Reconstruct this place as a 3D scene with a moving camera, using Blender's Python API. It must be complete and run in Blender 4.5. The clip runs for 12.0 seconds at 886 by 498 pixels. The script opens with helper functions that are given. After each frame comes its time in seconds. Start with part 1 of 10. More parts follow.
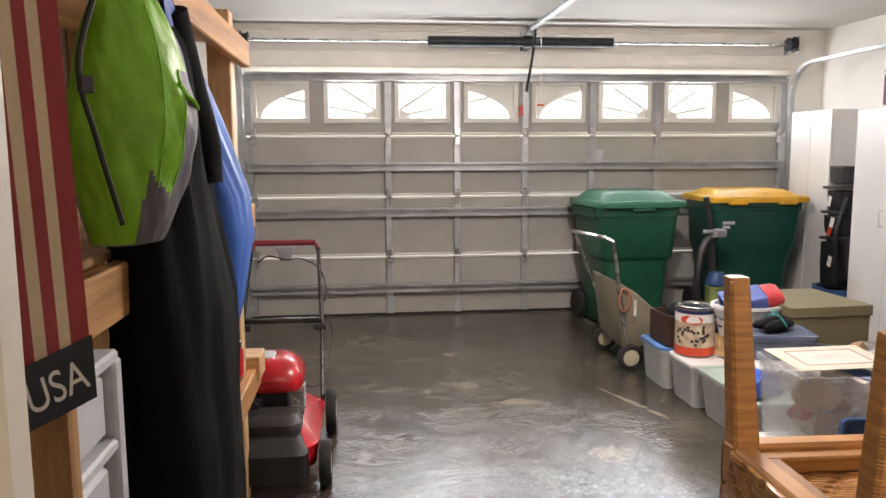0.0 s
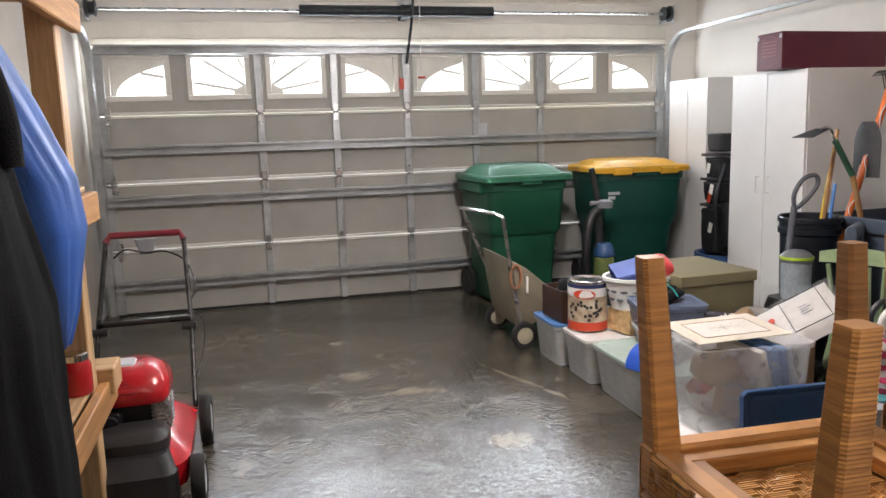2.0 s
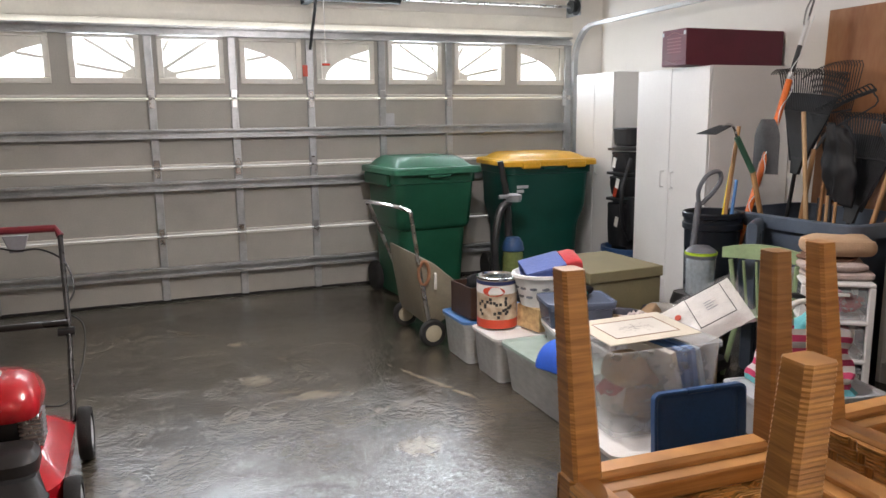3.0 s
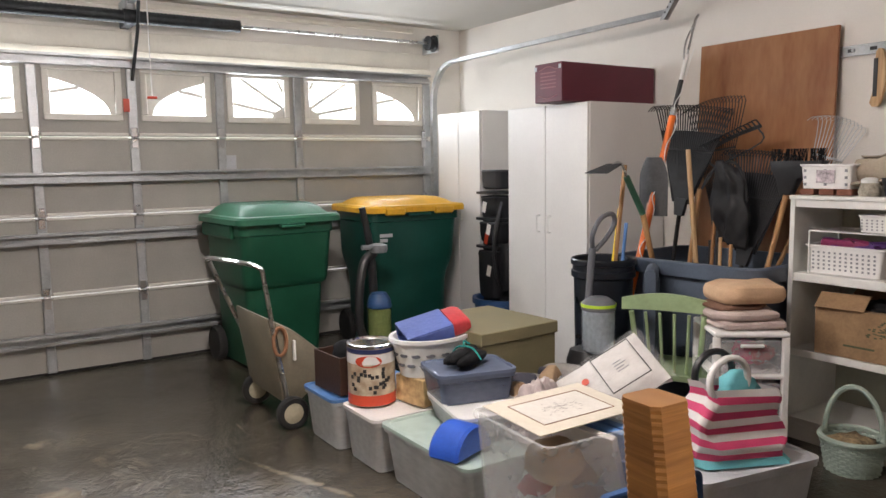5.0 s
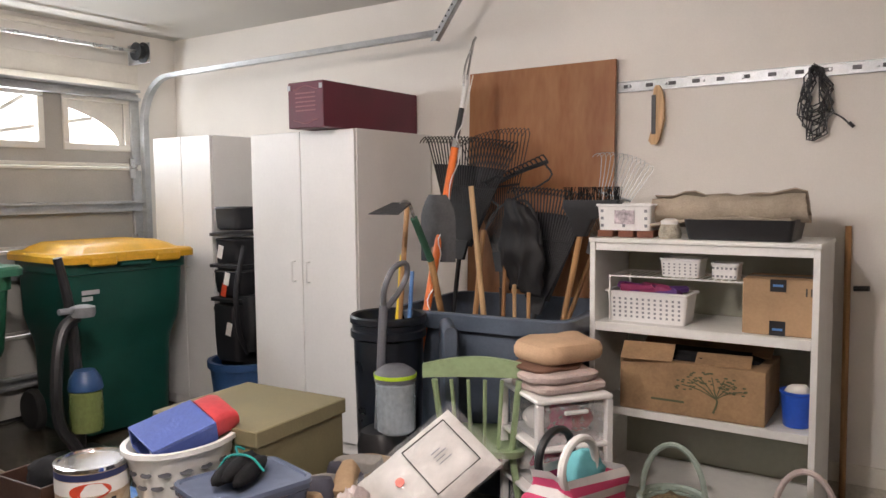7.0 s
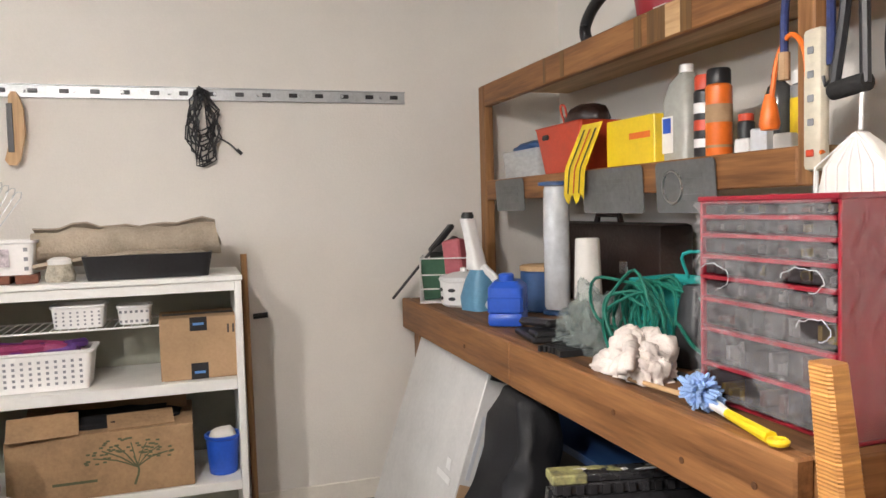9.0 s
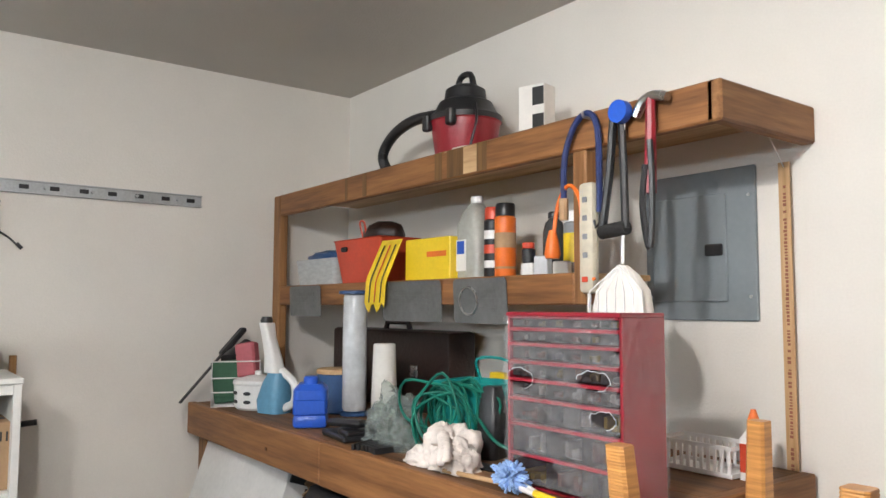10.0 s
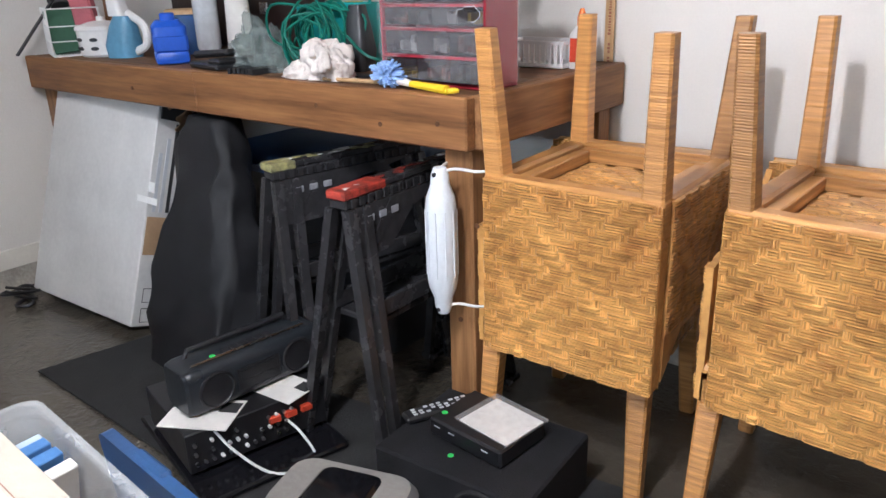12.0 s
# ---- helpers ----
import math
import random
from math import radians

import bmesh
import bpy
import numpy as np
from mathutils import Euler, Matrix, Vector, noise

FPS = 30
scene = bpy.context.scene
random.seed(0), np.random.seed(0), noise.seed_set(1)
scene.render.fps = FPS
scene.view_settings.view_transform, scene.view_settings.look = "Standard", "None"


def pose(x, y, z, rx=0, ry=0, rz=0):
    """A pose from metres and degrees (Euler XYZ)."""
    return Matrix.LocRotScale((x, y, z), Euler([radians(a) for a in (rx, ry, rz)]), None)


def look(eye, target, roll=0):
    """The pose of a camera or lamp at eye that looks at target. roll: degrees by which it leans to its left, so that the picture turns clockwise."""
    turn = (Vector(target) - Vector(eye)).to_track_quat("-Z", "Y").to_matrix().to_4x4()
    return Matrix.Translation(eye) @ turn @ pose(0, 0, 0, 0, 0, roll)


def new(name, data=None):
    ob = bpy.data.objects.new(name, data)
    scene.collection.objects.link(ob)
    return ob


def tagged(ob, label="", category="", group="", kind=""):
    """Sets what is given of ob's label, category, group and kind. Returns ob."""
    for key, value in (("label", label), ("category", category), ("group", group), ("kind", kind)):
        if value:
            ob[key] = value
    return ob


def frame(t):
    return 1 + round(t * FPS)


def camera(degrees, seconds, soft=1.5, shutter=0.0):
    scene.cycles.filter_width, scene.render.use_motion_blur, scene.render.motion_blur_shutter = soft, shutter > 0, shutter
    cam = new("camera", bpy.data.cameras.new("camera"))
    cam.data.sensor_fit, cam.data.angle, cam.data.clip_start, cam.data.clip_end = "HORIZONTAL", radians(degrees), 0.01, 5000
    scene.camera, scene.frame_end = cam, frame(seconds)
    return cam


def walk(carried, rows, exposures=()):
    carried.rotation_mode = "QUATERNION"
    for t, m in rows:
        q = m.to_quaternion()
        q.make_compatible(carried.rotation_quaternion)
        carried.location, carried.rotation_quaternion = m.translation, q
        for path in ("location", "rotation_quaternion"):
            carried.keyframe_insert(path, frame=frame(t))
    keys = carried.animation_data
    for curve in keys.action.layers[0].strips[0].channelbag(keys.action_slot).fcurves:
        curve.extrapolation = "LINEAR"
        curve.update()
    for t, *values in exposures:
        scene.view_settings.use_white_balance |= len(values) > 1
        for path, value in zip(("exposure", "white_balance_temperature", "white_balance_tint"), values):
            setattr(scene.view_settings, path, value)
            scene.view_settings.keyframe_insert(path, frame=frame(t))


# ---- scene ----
cam = camera(60.9, 12.0)
PATH = [
    (0, (-0.797, 0.21, 1.448), (-0.588, 2.183, 1.195), -0.3),
    (0.5, (-0.796, 0.219, 1.449), (-0.62, 2.194, 1.187), -0.5),
    (1, (-0.78, 0.245, 1.436), (-0.663, 2.224, 1.168), -0.5),
    (1.5, (-0.757, 0.3, 1.436), (-0.531, 2.267, 1.151), -0.5),
    (2, (-0.727, 0.477, 1.43), (-0.232, 2.389, 1.115), -1.7),
    (2.5, (-0.707, 0.553, 1.426), (-0.04, 2.404, 1.064), -1.6),
    (3, (-0.664, 0.633, 1.439), (0.058, 2.466, 1.092), -0.7),
    (4.8, (-0.547, 1.222, 1.379), (0.503, 2.907, 1.14), -1.4),
    (5, (-0.504, 1.288, 1.385), (0.596, 2.943, 1.159), -0.9),
    (5.5, (-0.402, 1.483, 1.411), (0.84, 3.041, 1.241), 0.5),
    (6, (-0.38, 1.718, 1.423), (1.028, 3.132, 1.289), -0.4),
    (6.5, (-0.325, 1.922, 1.42), (1.221, 3.181, 1.264), -0.7),
    (6.7, (-0.29, 1.994, 1.419), (1.295, 3.204, 1.264), -0.5),
    (8.3, (0.035, 2.46, 1.474), (2.022, 2.58, 1.29), -1.2),
    (8.5, (0.07, 2.506, 1.472), (2.062, 2.434, 1.304), -0.9),
    (9, (0.13, 2.606, 1.429), (2.03, 1.993, 1.318), -1.5),
    (9.5, (0.125, 2.771, 1.45), (1.827, 1.722, 1.459), -1.1),
    (10, (0.037, 2.886, 1.447), (1.628, 1.685, 1.601), 0.2),
    (10.5, (-0.03, 3.004, 1.436), (1.498, 1.715, 1.475), -0.3),
    (11, (-0.038, 3.128, 1.359), (1.368, 1.76, 0.967), -2.2),
    (11.5, (-0.051, 3.2, 1.334), (1.253, 1.811, 0.728), -1.7),
    (12, (-0.057, 3.205, 1.317), (1.132, 1.756, 0.621), -1.8),
]
walk(cam, [(t, look(eye, target, roll)) for t, eye, target, roll in PATH], exposures=[(0, 1.44, 6850, 16), (2.5, 1.27, 6500, 14), (5.5, 1.22, 6750, 15), (6.7, 1.24, 6850, 17), (8.5, 1.68, 6800, 15), (9.5, 1.66, 6450, 9), (10.5, 1.48, 6200, 8), (11.2, 1.54, 6000, 9), (12, 1.62, 5750, 11)])

# ---- light ----
CEIL = 2.56
world = bpy.data.worlds.new("sky")
scene.world = world
world.use_nodes = True
wn = world.node_tree.nodes
sky = wn.new("ShaderNodeTexSky")
sky.sky_type, sky.sun_disc = "NISHITA", False
sky.sun_elevation, sky.sun_rotation = radians(48), radians(200)
world.node_tree.links.new(sky.outputs[0], wn["Background"].inputs[0])
wn["Background"].inputs[1].default_value = 0.15
sun_data = bpy.data.lights.new("sun", "SUN")
sun_data.energy, sun_data.angle, sun_data.color = 4.0, radians(0.5), (1, 0.95, 0.87)
sun = new("sun", sun_data)
sun.matrix_world = look((0, 0, 0), (-math.sin(radians(200)) * math.cos(radians(48)), -math.cos(radians(200)) * math.cos(radians(48)), -math.sin(radians(48))))
# skylight standing in the row of door windows
day_data = bpy.data.lights.new("window_daylight", "AREA")
day_data.shape, day_data.size, day_data.size_y, day_data.energy, day_data.color = "RECTANGLE", 4.8, 0.42, 100.0, (0.86, 0.94, 1.0)
day = new("window_daylight", day_data)
day.matrix_world = look((0.65, 7.06, 1.9), (0.65, 5.0, 1.9))
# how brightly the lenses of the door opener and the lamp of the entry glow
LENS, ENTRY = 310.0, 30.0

# ---- materials ----
def material(name, colour, rough=0.5, metal=0.0, var=0.12, scale=3.0, fine=60.0, bump=0.15, stretch=(1, 1, 1), dark=None, spec=0.5, alpha=1.0, trans=0.0, emit=0.0, coat=0.0, rand=0.0, rvar=0.1, island=0.0):
    """A surface of one base colour with broad stains and fine grain."""
    m = bpy.data.materials.new(name)
    m.use_nodes = True
    nt = m.node_tree
    N, L = nt.nodes, nt.links
    b = N["Principled BSDF"]
    tc, mp = N.new("ShaderNodeTexCoord"), N.new("ShaderNodeMapping")
    mp.inputs["Scale"].default_value = stretch
    L.new(tc.outputs["Object"], mp.inputs[0])
    big, small = N.new("ShaderNodeTexNoise"), N.new("ShaderNodeTexNoise")
    big.inputs["Scale"].default_value, big.inputs["Detail"].default_value, big.inputs["Roughness"].default_value = scale, 4, 0.6
    small.inputs["Scale"].default_value, small.inputs["Detail"].default_value = fine, 3
    L.new(mp.outputs[0], big.inputs["Vector"]), L.new(mp.outputs[0], small.inputs["Vector"])
    ramp = N.new("ShaderNodeValToRGB")
    low = dark or [c * (1 - 2.2 * var) for c in colour]
    high = [min(1, c * (1 + 0.8 * var)) for c in colour]
    ramp.color_ramp.elements[0].position, ramp.color_ramp.elements[1].position = 0.28, 0.72
    ramp.color_ramp.elements[0].color, ramp.color_ramp.elements[1].color = (*low, 1), (*high, 1)
    add = N.new("ShaderNodeMath")
    add.operation = "MULTIPLY_ADD"
    add.inputs[1].default_value = 0.35
    sub = N.new("ShaderNodeMath")
    sub.operation = "SUBTRACT"
    sub.inputs[1].default_value = 0.175
    L.new(small.outputs["Fac"], add.inputs[0]), L.new(big.outputs["Fac"], add.inputs[2])
    L.new(add.outputs[0], sub.inputs[0]), L.new(sub.outputs[0], ramp.inputs[0])
    last = ramp.outputs[0]
    if rand:
        info, hsv, mr = N.new("ShaderNodeObjectInfo"), N.new("ShaderNodeHueSaturation"), N.new("ShaderNodeMapRange")
        mr.inputs["To Min"].default_value, mr.inputs["To Max"].default_value = 1 - rand, 1 + rand
        L.new(info.outputs["Random"], mr.inputs["Value"]), L.new(mr.outputs[0], hsv.inputs["Value"]), L.new(last, hsv.inputs["Color"])
        last = hsv.outputs[0]
    if island:
        geo, hsv2, mr2 = N.new("ShaderNodeNewGeometry"), N.new("ShaderNodeHueSaturation"), N.new("ShaderNodeMapRange")
        mr2.inputs["To Min"].default_value, mr2.inputs["To Max"].default_value = 1 - island, 1 + island
        L.new(geo.outputs["Random Per Island"], mr2.inputs["Value"]), L.new(mr2.outputs[0], hsv2.inputs["Value"]), L.new(last, hsv2.inputs["Color"])
        last = hsv2.outputs[0]
    L.new(last, b.inputs["Base Color"])
    rr = N.new("ShaderNodeMapRange")
    rr.inputs["To Min"].default_value, rr.inputs["To Max"].default_value = max(0.03, rough - rvar), min(1, rough + rvar)
    L.new(big.outputs["Fac"], rr.inputs["Value"]), L.new(rr.outputs[0], b.inputs["Roughness"])
    b.inputs["Metallic"].default_value, b.inputs["Specular IOR Level"].default_value = metal, spec
    b.inputs["Alpha"].default_value, b.inputs["Transmission Weight"].default_value, b.inputs["Coat Weight"].default_value = alpha, trans, coat
    if emit:
        b.inputs["Emission Color"].default_value, b.inputs["Emission Strength"].default_value = (*colour, 1), emit
    if bump:
        bp = N.new("ShaderNodeBump")
        bp.inputs["Strength"].default_value, bp.inputs["Distance"].default_value = bump, 0.01
        L.new(small.outputs["Fac"], bp.inputs["Height"]), L.new(bp.outputs[0], b.inputs["Normal"])
    return m


def concrete_floor():
    """Old garage concrete: dark oily stains, pale worn patches, gloss raised for the window sheen."""
    m = bpy.data.materials.new("concrete_floor")
    m.use_nodes = True
    nt = m.node_tree
    N, L = nt.nodes, nt.links
    b = N["Principled BSDF"]
    tc = N.new("ShaderNodeTexCoord")
    def noise_node(scale, detail, rough=0.55, dist=0.0):
        n = N.new("ShaderNodeTexNoise")
        for k, v in (("Scale", scale), ("Detail", detail), ("Roughness", rough), ("Distortion", dist)):
            n.inputs[k].default_value = v
        L.new(tc.outputs["Object"], n.inputs["Vector"])
        return n
    a, c, d, e = noise_node(0.7, 6, 0.6, 0.4), noise_node(3.2, 8, 0.7, 0.6), noise_node(40, 4), noise_node(1.6, 9, 0.75, 1.0)
    r1 = N.new("ShaderNodeValToRGB")
    r1.color_ramp.elements[0].position, r1.color_ramp.elements[1].position = 0.25, 0.85
    r1.color_ramp.elements[0].color, r1.color_ramp.elements[1].color = (0.026, 0.022, 0.017, 1), (0.15, 0.128, 0.098, 1)
    mix = N.new("ShaderNodeMath")
    mix.operation, mix.inputs[1].default_value = "MULTIPLY_ADD", 0.55
    s = N.new("ShaderNodeMath")
    s.operation, s.inputs[1].default_value = "SUBTRACT", 0.27
    L.new(c.outputs["Fac"], mix.inputs[0]), L.new(a.outputs["Fac"], mix.inputs[2]), L.new(mix.outputs[0], s.inputs[0]), L.new(s.outputs[0], r1.inputs[0])
    spots = N.new("ShaderNodeValToRGB")
    spots.color_ramp.elements[0].position, spots.color_ramp.elements[1].position = 0.56, 0.78
    L.new(e.outputs["Fac"], spots.inputs[0])
    pale = N.new("ShaderNodeMixRGB")
    pale.inputs[2].default_value = (0.3, 0.255, 0.19, 1)
    half = N.new("ShaderNodeMath")
    half.operation, half.inputs[1].default_value = "MULTIPLY", 0.6
    L.new(spots.outputs[0], half.inputs[0]), L.new(half.outputs[0], pale.inputs[0]), L.new(r1.outputs[0], pale.inputs[1])
    last = pale.outputs[0]
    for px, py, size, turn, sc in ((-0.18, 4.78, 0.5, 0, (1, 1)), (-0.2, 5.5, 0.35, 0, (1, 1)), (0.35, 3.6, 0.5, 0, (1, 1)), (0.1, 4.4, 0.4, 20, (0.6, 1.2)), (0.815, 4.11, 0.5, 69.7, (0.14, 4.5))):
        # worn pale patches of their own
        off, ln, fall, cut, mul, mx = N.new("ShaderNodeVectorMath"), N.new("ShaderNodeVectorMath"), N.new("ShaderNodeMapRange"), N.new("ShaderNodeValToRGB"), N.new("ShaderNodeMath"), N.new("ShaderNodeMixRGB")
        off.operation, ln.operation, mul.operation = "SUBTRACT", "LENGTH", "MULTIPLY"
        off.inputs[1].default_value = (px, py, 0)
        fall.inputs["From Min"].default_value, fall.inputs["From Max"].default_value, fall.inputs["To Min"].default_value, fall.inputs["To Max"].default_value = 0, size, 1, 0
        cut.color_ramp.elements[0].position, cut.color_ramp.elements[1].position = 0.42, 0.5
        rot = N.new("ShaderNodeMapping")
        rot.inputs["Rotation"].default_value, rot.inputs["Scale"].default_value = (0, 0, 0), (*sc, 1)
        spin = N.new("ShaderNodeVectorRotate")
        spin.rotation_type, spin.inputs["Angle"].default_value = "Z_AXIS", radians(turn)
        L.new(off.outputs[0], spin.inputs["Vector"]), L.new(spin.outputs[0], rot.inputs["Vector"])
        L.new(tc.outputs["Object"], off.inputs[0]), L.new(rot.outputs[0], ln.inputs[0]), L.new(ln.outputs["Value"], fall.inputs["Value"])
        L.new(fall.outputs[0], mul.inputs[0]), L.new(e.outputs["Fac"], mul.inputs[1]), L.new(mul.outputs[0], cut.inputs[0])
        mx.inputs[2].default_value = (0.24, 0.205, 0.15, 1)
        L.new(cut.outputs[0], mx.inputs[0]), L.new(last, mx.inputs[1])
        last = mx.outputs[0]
    L.new(last, b.inputs["Base Color"])
    rr = N.new("ShaderNodeMapRange")
    for k, v in (("From Min", 0.4), ("From Max", 0.6), ("To Min", 0.06), ("To Max", 0.27)):
        rr.inputs[k].default_value = v
    L.new(c.outputs["Fac"], rr.inputs["Value"]), L.new(rr.outputs[0], b.inputs["Roughness"])
    bp = N.new("ShaderNodeBump")
    bp.inputs["Strength"].default_value, bp.inputs["Distance"].default_value = 0.6, 0.012
    b.inputs["Specular IOR Level"].default_value = 1.0
    bumpsum = N.new("ShaderNodeMath")
    bumpsum.operation, bumpsum.inputs[1].default_value = "MULTIPLY_ADD", 0.4
    L.new(d.outputs["Fac"], bumpsum.inputs[0]), L.new(c.outputs["Fac"], bumpsum.inputs[2])
    L.new(bumpsum.outputs[0], bp.inputs["Height"]), L.new(bp.outputs[0], b.inputs["Normal"])
    # a crinkled gloss coat, added mid-floor where the windows' sheen falls
    off, ln, fall, mul, cut = N.new("ShaderNodeVectorMath"), N.new("ShaderNodeVectorMath"), N.new("ShaderNodeMapRange"), N.new("ShaderNodeMath"), N.new("ShaderNodeValToRGB")
    off.operation, ln.operation, mul.operation = "SUBTRACT", "LENGTH", "MULTIPLY"
    off.inputs[1].default_value = (0.05, 3.1, 0)
    fall.inputs["From Min"].default_value, fall.inputs["From Max"].default_value, fall.inputs["To Min"].default_value, fall.inputs["To Max"].default_value = 0, 1.5, 1, 0
    cut.color_ramp.elements[0].position, cut.color_ramp.elements[1].position = 0.2, 0.36
    L.new(tc.outputs["Object"], off.inputs[0]), L.new(off.outputs[0], ln.inputs[0]), L.new(ln.outputs["Value"], fall.inputs["Value"])
    L.new(fall.outputs[0], mul.inputs[0]), L.new(e.outputs["Fac"], mul.inputs[1]), L.new(mul.outputs[0], cut.inputs[0])
    L.new(cut.outputs[0], b.inputs["Coat Weight"])
    b.inputs["Coat Roughness"].default_value, b.inputs["Coat IOR"].default_value = 0.1, 1.7
    crinkle, cb_ = noise_node(34, 3, 0.6, 1.2), N.new("ShaderNodeBump")
    cb_.inputs["Strength"].default_value, cb_.inputs["Distance"].default_value = 0.7, 0.006
    L.new(crinkle.outputs["Fac"], cb_.inputs["Height"]), L.new(cb_.outputs[0], b.inputs["Coat Normal"])
    return m


def glassy(name, colour, mixin, rough=0.15, milky=0.3):
    """Thin clear or frosted plastic: mostly see-through, with gloss and a milky share."""
    m = bpy.data.materials.new(name)
    m.use_nodes = True
    N, L = m.node_tree.nodes, m.node_tree.links
    b, out = N["Principled BSDF"], N["Material Output"]
    b.inputs["Base Color"].default_value, b.inputs["Roughness"].default_value = (*colour, 1), rough
    tr, mx = N.new("ShaderNodeBsdfTransparent"), N.new("ShaderNodeMixShader")
    tr.inputs[0].default_value = (*[1 - (1 - c) * mixin for c in colour], 1)
    nz = N.new("ShaderNodeTexNoise")
    nz.inputs["Scale"].default_value = 9
    mr = N.new("ShaderNodeMapRange")
    mr.inputs["To Min"].default_value, mr.inputs["To Max"].default_value = max(0, milky - 0.12), min(1, milky + 0.12)
    L.new(nz.outputs["Fac"], mr.inputs["Value"]), L.new(mr.outputs[0], mx.inputs[0])
    L.new(tr.outputs[0], mx.inputs[1]), L.new(b.outputs[0], mx.inputs[2]), L.new(mx.outputs[0], out.inputs[0])
    return m


def wood(name, light, dark, axis=0, rough=0.55, ring=14.0, rand=0.0):
    """Sawn wood with grain along one axis, knots and wear."""
    st = [14.0, 14.0, 14.0]
    st[axis] = 0.9
    return material(name, light, rough, 0, 0.3, 1.6, 9, 0.12, tuple(st), dark, 0.35, rand=rand)


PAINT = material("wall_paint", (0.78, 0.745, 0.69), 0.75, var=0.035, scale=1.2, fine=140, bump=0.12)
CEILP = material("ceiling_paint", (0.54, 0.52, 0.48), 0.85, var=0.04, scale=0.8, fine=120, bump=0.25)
TRIM = material("trim_paint", (0.78, 0.74, 0.66), 0.55, var=0.05, scale=4, fine=50, bump=0.05)
# darker finish for the unseen west wall, to weaken its bounced light
DIMWALL = material("dim_unseen_wall", (0.42, 0.38, 0.33), 0.85, var=0.08, scale=2, fine=80, bump=0.1)
FLOOR = concrete_floor()
CURB = material("curb_concrete", (0.52, 0.48, 0.41), 0.85, var=0.2, scale=5, fine=70, bump=0.4)
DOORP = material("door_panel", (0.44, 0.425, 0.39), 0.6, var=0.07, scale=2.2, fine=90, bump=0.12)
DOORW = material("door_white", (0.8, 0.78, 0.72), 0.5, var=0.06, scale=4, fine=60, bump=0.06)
GALV = material("galvanised_steel", (0.5, 0.52, 0.53), 0.42, 0.55, 0.14, 6, 120, 0.08)
STEEL = material("steel", (0.6, 0.6, 0.6), 0.28, 1.0, 0.1, 8, 150, 0.05)
DARKBAR = material("dark_painted_tube", (0.03, 0.028, 0.028), 0.28, 0.4, 0.1, 8, 100, 0.03)
CHROME = material("chrome", (0.75, 0.75, 0.75), 0.12, 1.0, 0.05, 8, 100, 0.0)
BLACKP = material("black_plastic", (0.018, 0.018, 0.02), 0.42, var=0.2, scale=6, fine=120, bump=0.06)
BLACKF = material("black_fabric", (0.014, 0.014, 0.016), 0.88, var=0.25, scale=8, fine=260, bump=0.35, spec=0.25)
RUBBER = material("rubber", (0.02, 0.02, 0.02), 0.8, var=0.25, scale=10, fine=150, bump=0.2)
SPRING = material("spring_steel", (0.05, 0.055, 0.06), 0.5, 0.6, 0.2, 20, 90, 0.3)
MELA = material("white_melamine", (0.78, 0.77, 0.75), 0.4, var=0.03, scale=2, fine=60, bump=0.03)
SHELFW = material("shelf_white_paint", (0.78, 0.775, 0.74), 0.5, var=0.05, scale=3, fine=40, bump=0.08)
SHELFB = material("shelf_back", (0.42, 0.43, 0.35), 0.6, var=0.06, scale=3, fine=40, bump=0.05)
GREENB = material("green_bin_plastic", (0.009, 0.088, 0.046), 0.42, var=0.12, scale=4, fine=120, bump=0.12)
GREENL = material("green_lid_plastic", (0.04, 0.19, 0.115), 0.36, var=0.12, scale=4, fine=120, bump=0.1)
GREEND = material("teal_bin_plastic", (0.004, 0.066, 0.05), 0.42, var=0.12, scale=4, fine=120, bump=0.12)
YELLOWL = material("yellow_lid_plastic", (0.78, 0.42, 0.03), 0.4, var=0.12, scale=5, fine=100, bump=0.08)
CARD = material("cardboard", (0.42, 0.27, 0.15), 0.8, var=0.1, scale=5, fine=90, bump=0.12)
CARD2 = material("worn_cardboard", (0.36, 0.225, 0.12), 0.85, var=0.16, scale=6, fine=80, bump=0.2)
MAROON = material("maroon_card", (0.12, 0.018, 0.035), 0.5, var=0.1, scale=4, fine=80, bump=0.05)
OLIVE = material("olive_box_card", (0.21, 0.182, 0.1), 0.65, var=0.07, scale=5, fine=90, bump=0.1)
LUMBER = wood("lumber", (0.28, 0.128, 0.047), (0.12, 0.048, 0.017), 0)
LUMBERY = wood("lumber_across", (0.29, 0.14, 0.055), (0.13, 0.055, 0.02), 1)
LUMBERZ = wood("lumber_upright", (0.31, 0.155, 0.062), (0.14, 0.06, 0.022), 2)
PINEX = wood("pine", (0.56, 0.38, 0.21), (0.37, 0.22, 0.1), 0)
PINEY = wood("pine_along", (0.56, 0.38, 0.21), (0.37, 0.22, 0.1), 1)
PINEZ = wood("pine_upright", (0.56, 0.38, 0.21), (0.37, 0.22, 0.1), 2)
BENCHT = wood("bench_top", (0.2, 0.1, 0.045), (0.07, 0.034, 0.015), 0, 0.65)
PLY = material("stained_plywood", (0.32, 0.15, 0.062), 0.45, var=0.2, scale=2.2, fine=14, bump=0.06, stretch=(3, 3, 0.8), dark=(0.25, 0.09, 0.03))
HANDLEW = wood("handle_wood", (0.4, 0.225, 0.1), (0.24, 0.12, 0.05), 2, 0.45)
BLUEP = material("blue_plastic", (0.02, 0.1, 0.55), 0.38, var=0.1, scale=5, fine=90, bump=0.05)
BLUELID = material("navy_lid_plastic", (0.03, 0.085, 0.22), 0.4, var=0.12, scale=5, fine=90, bump=0.06)
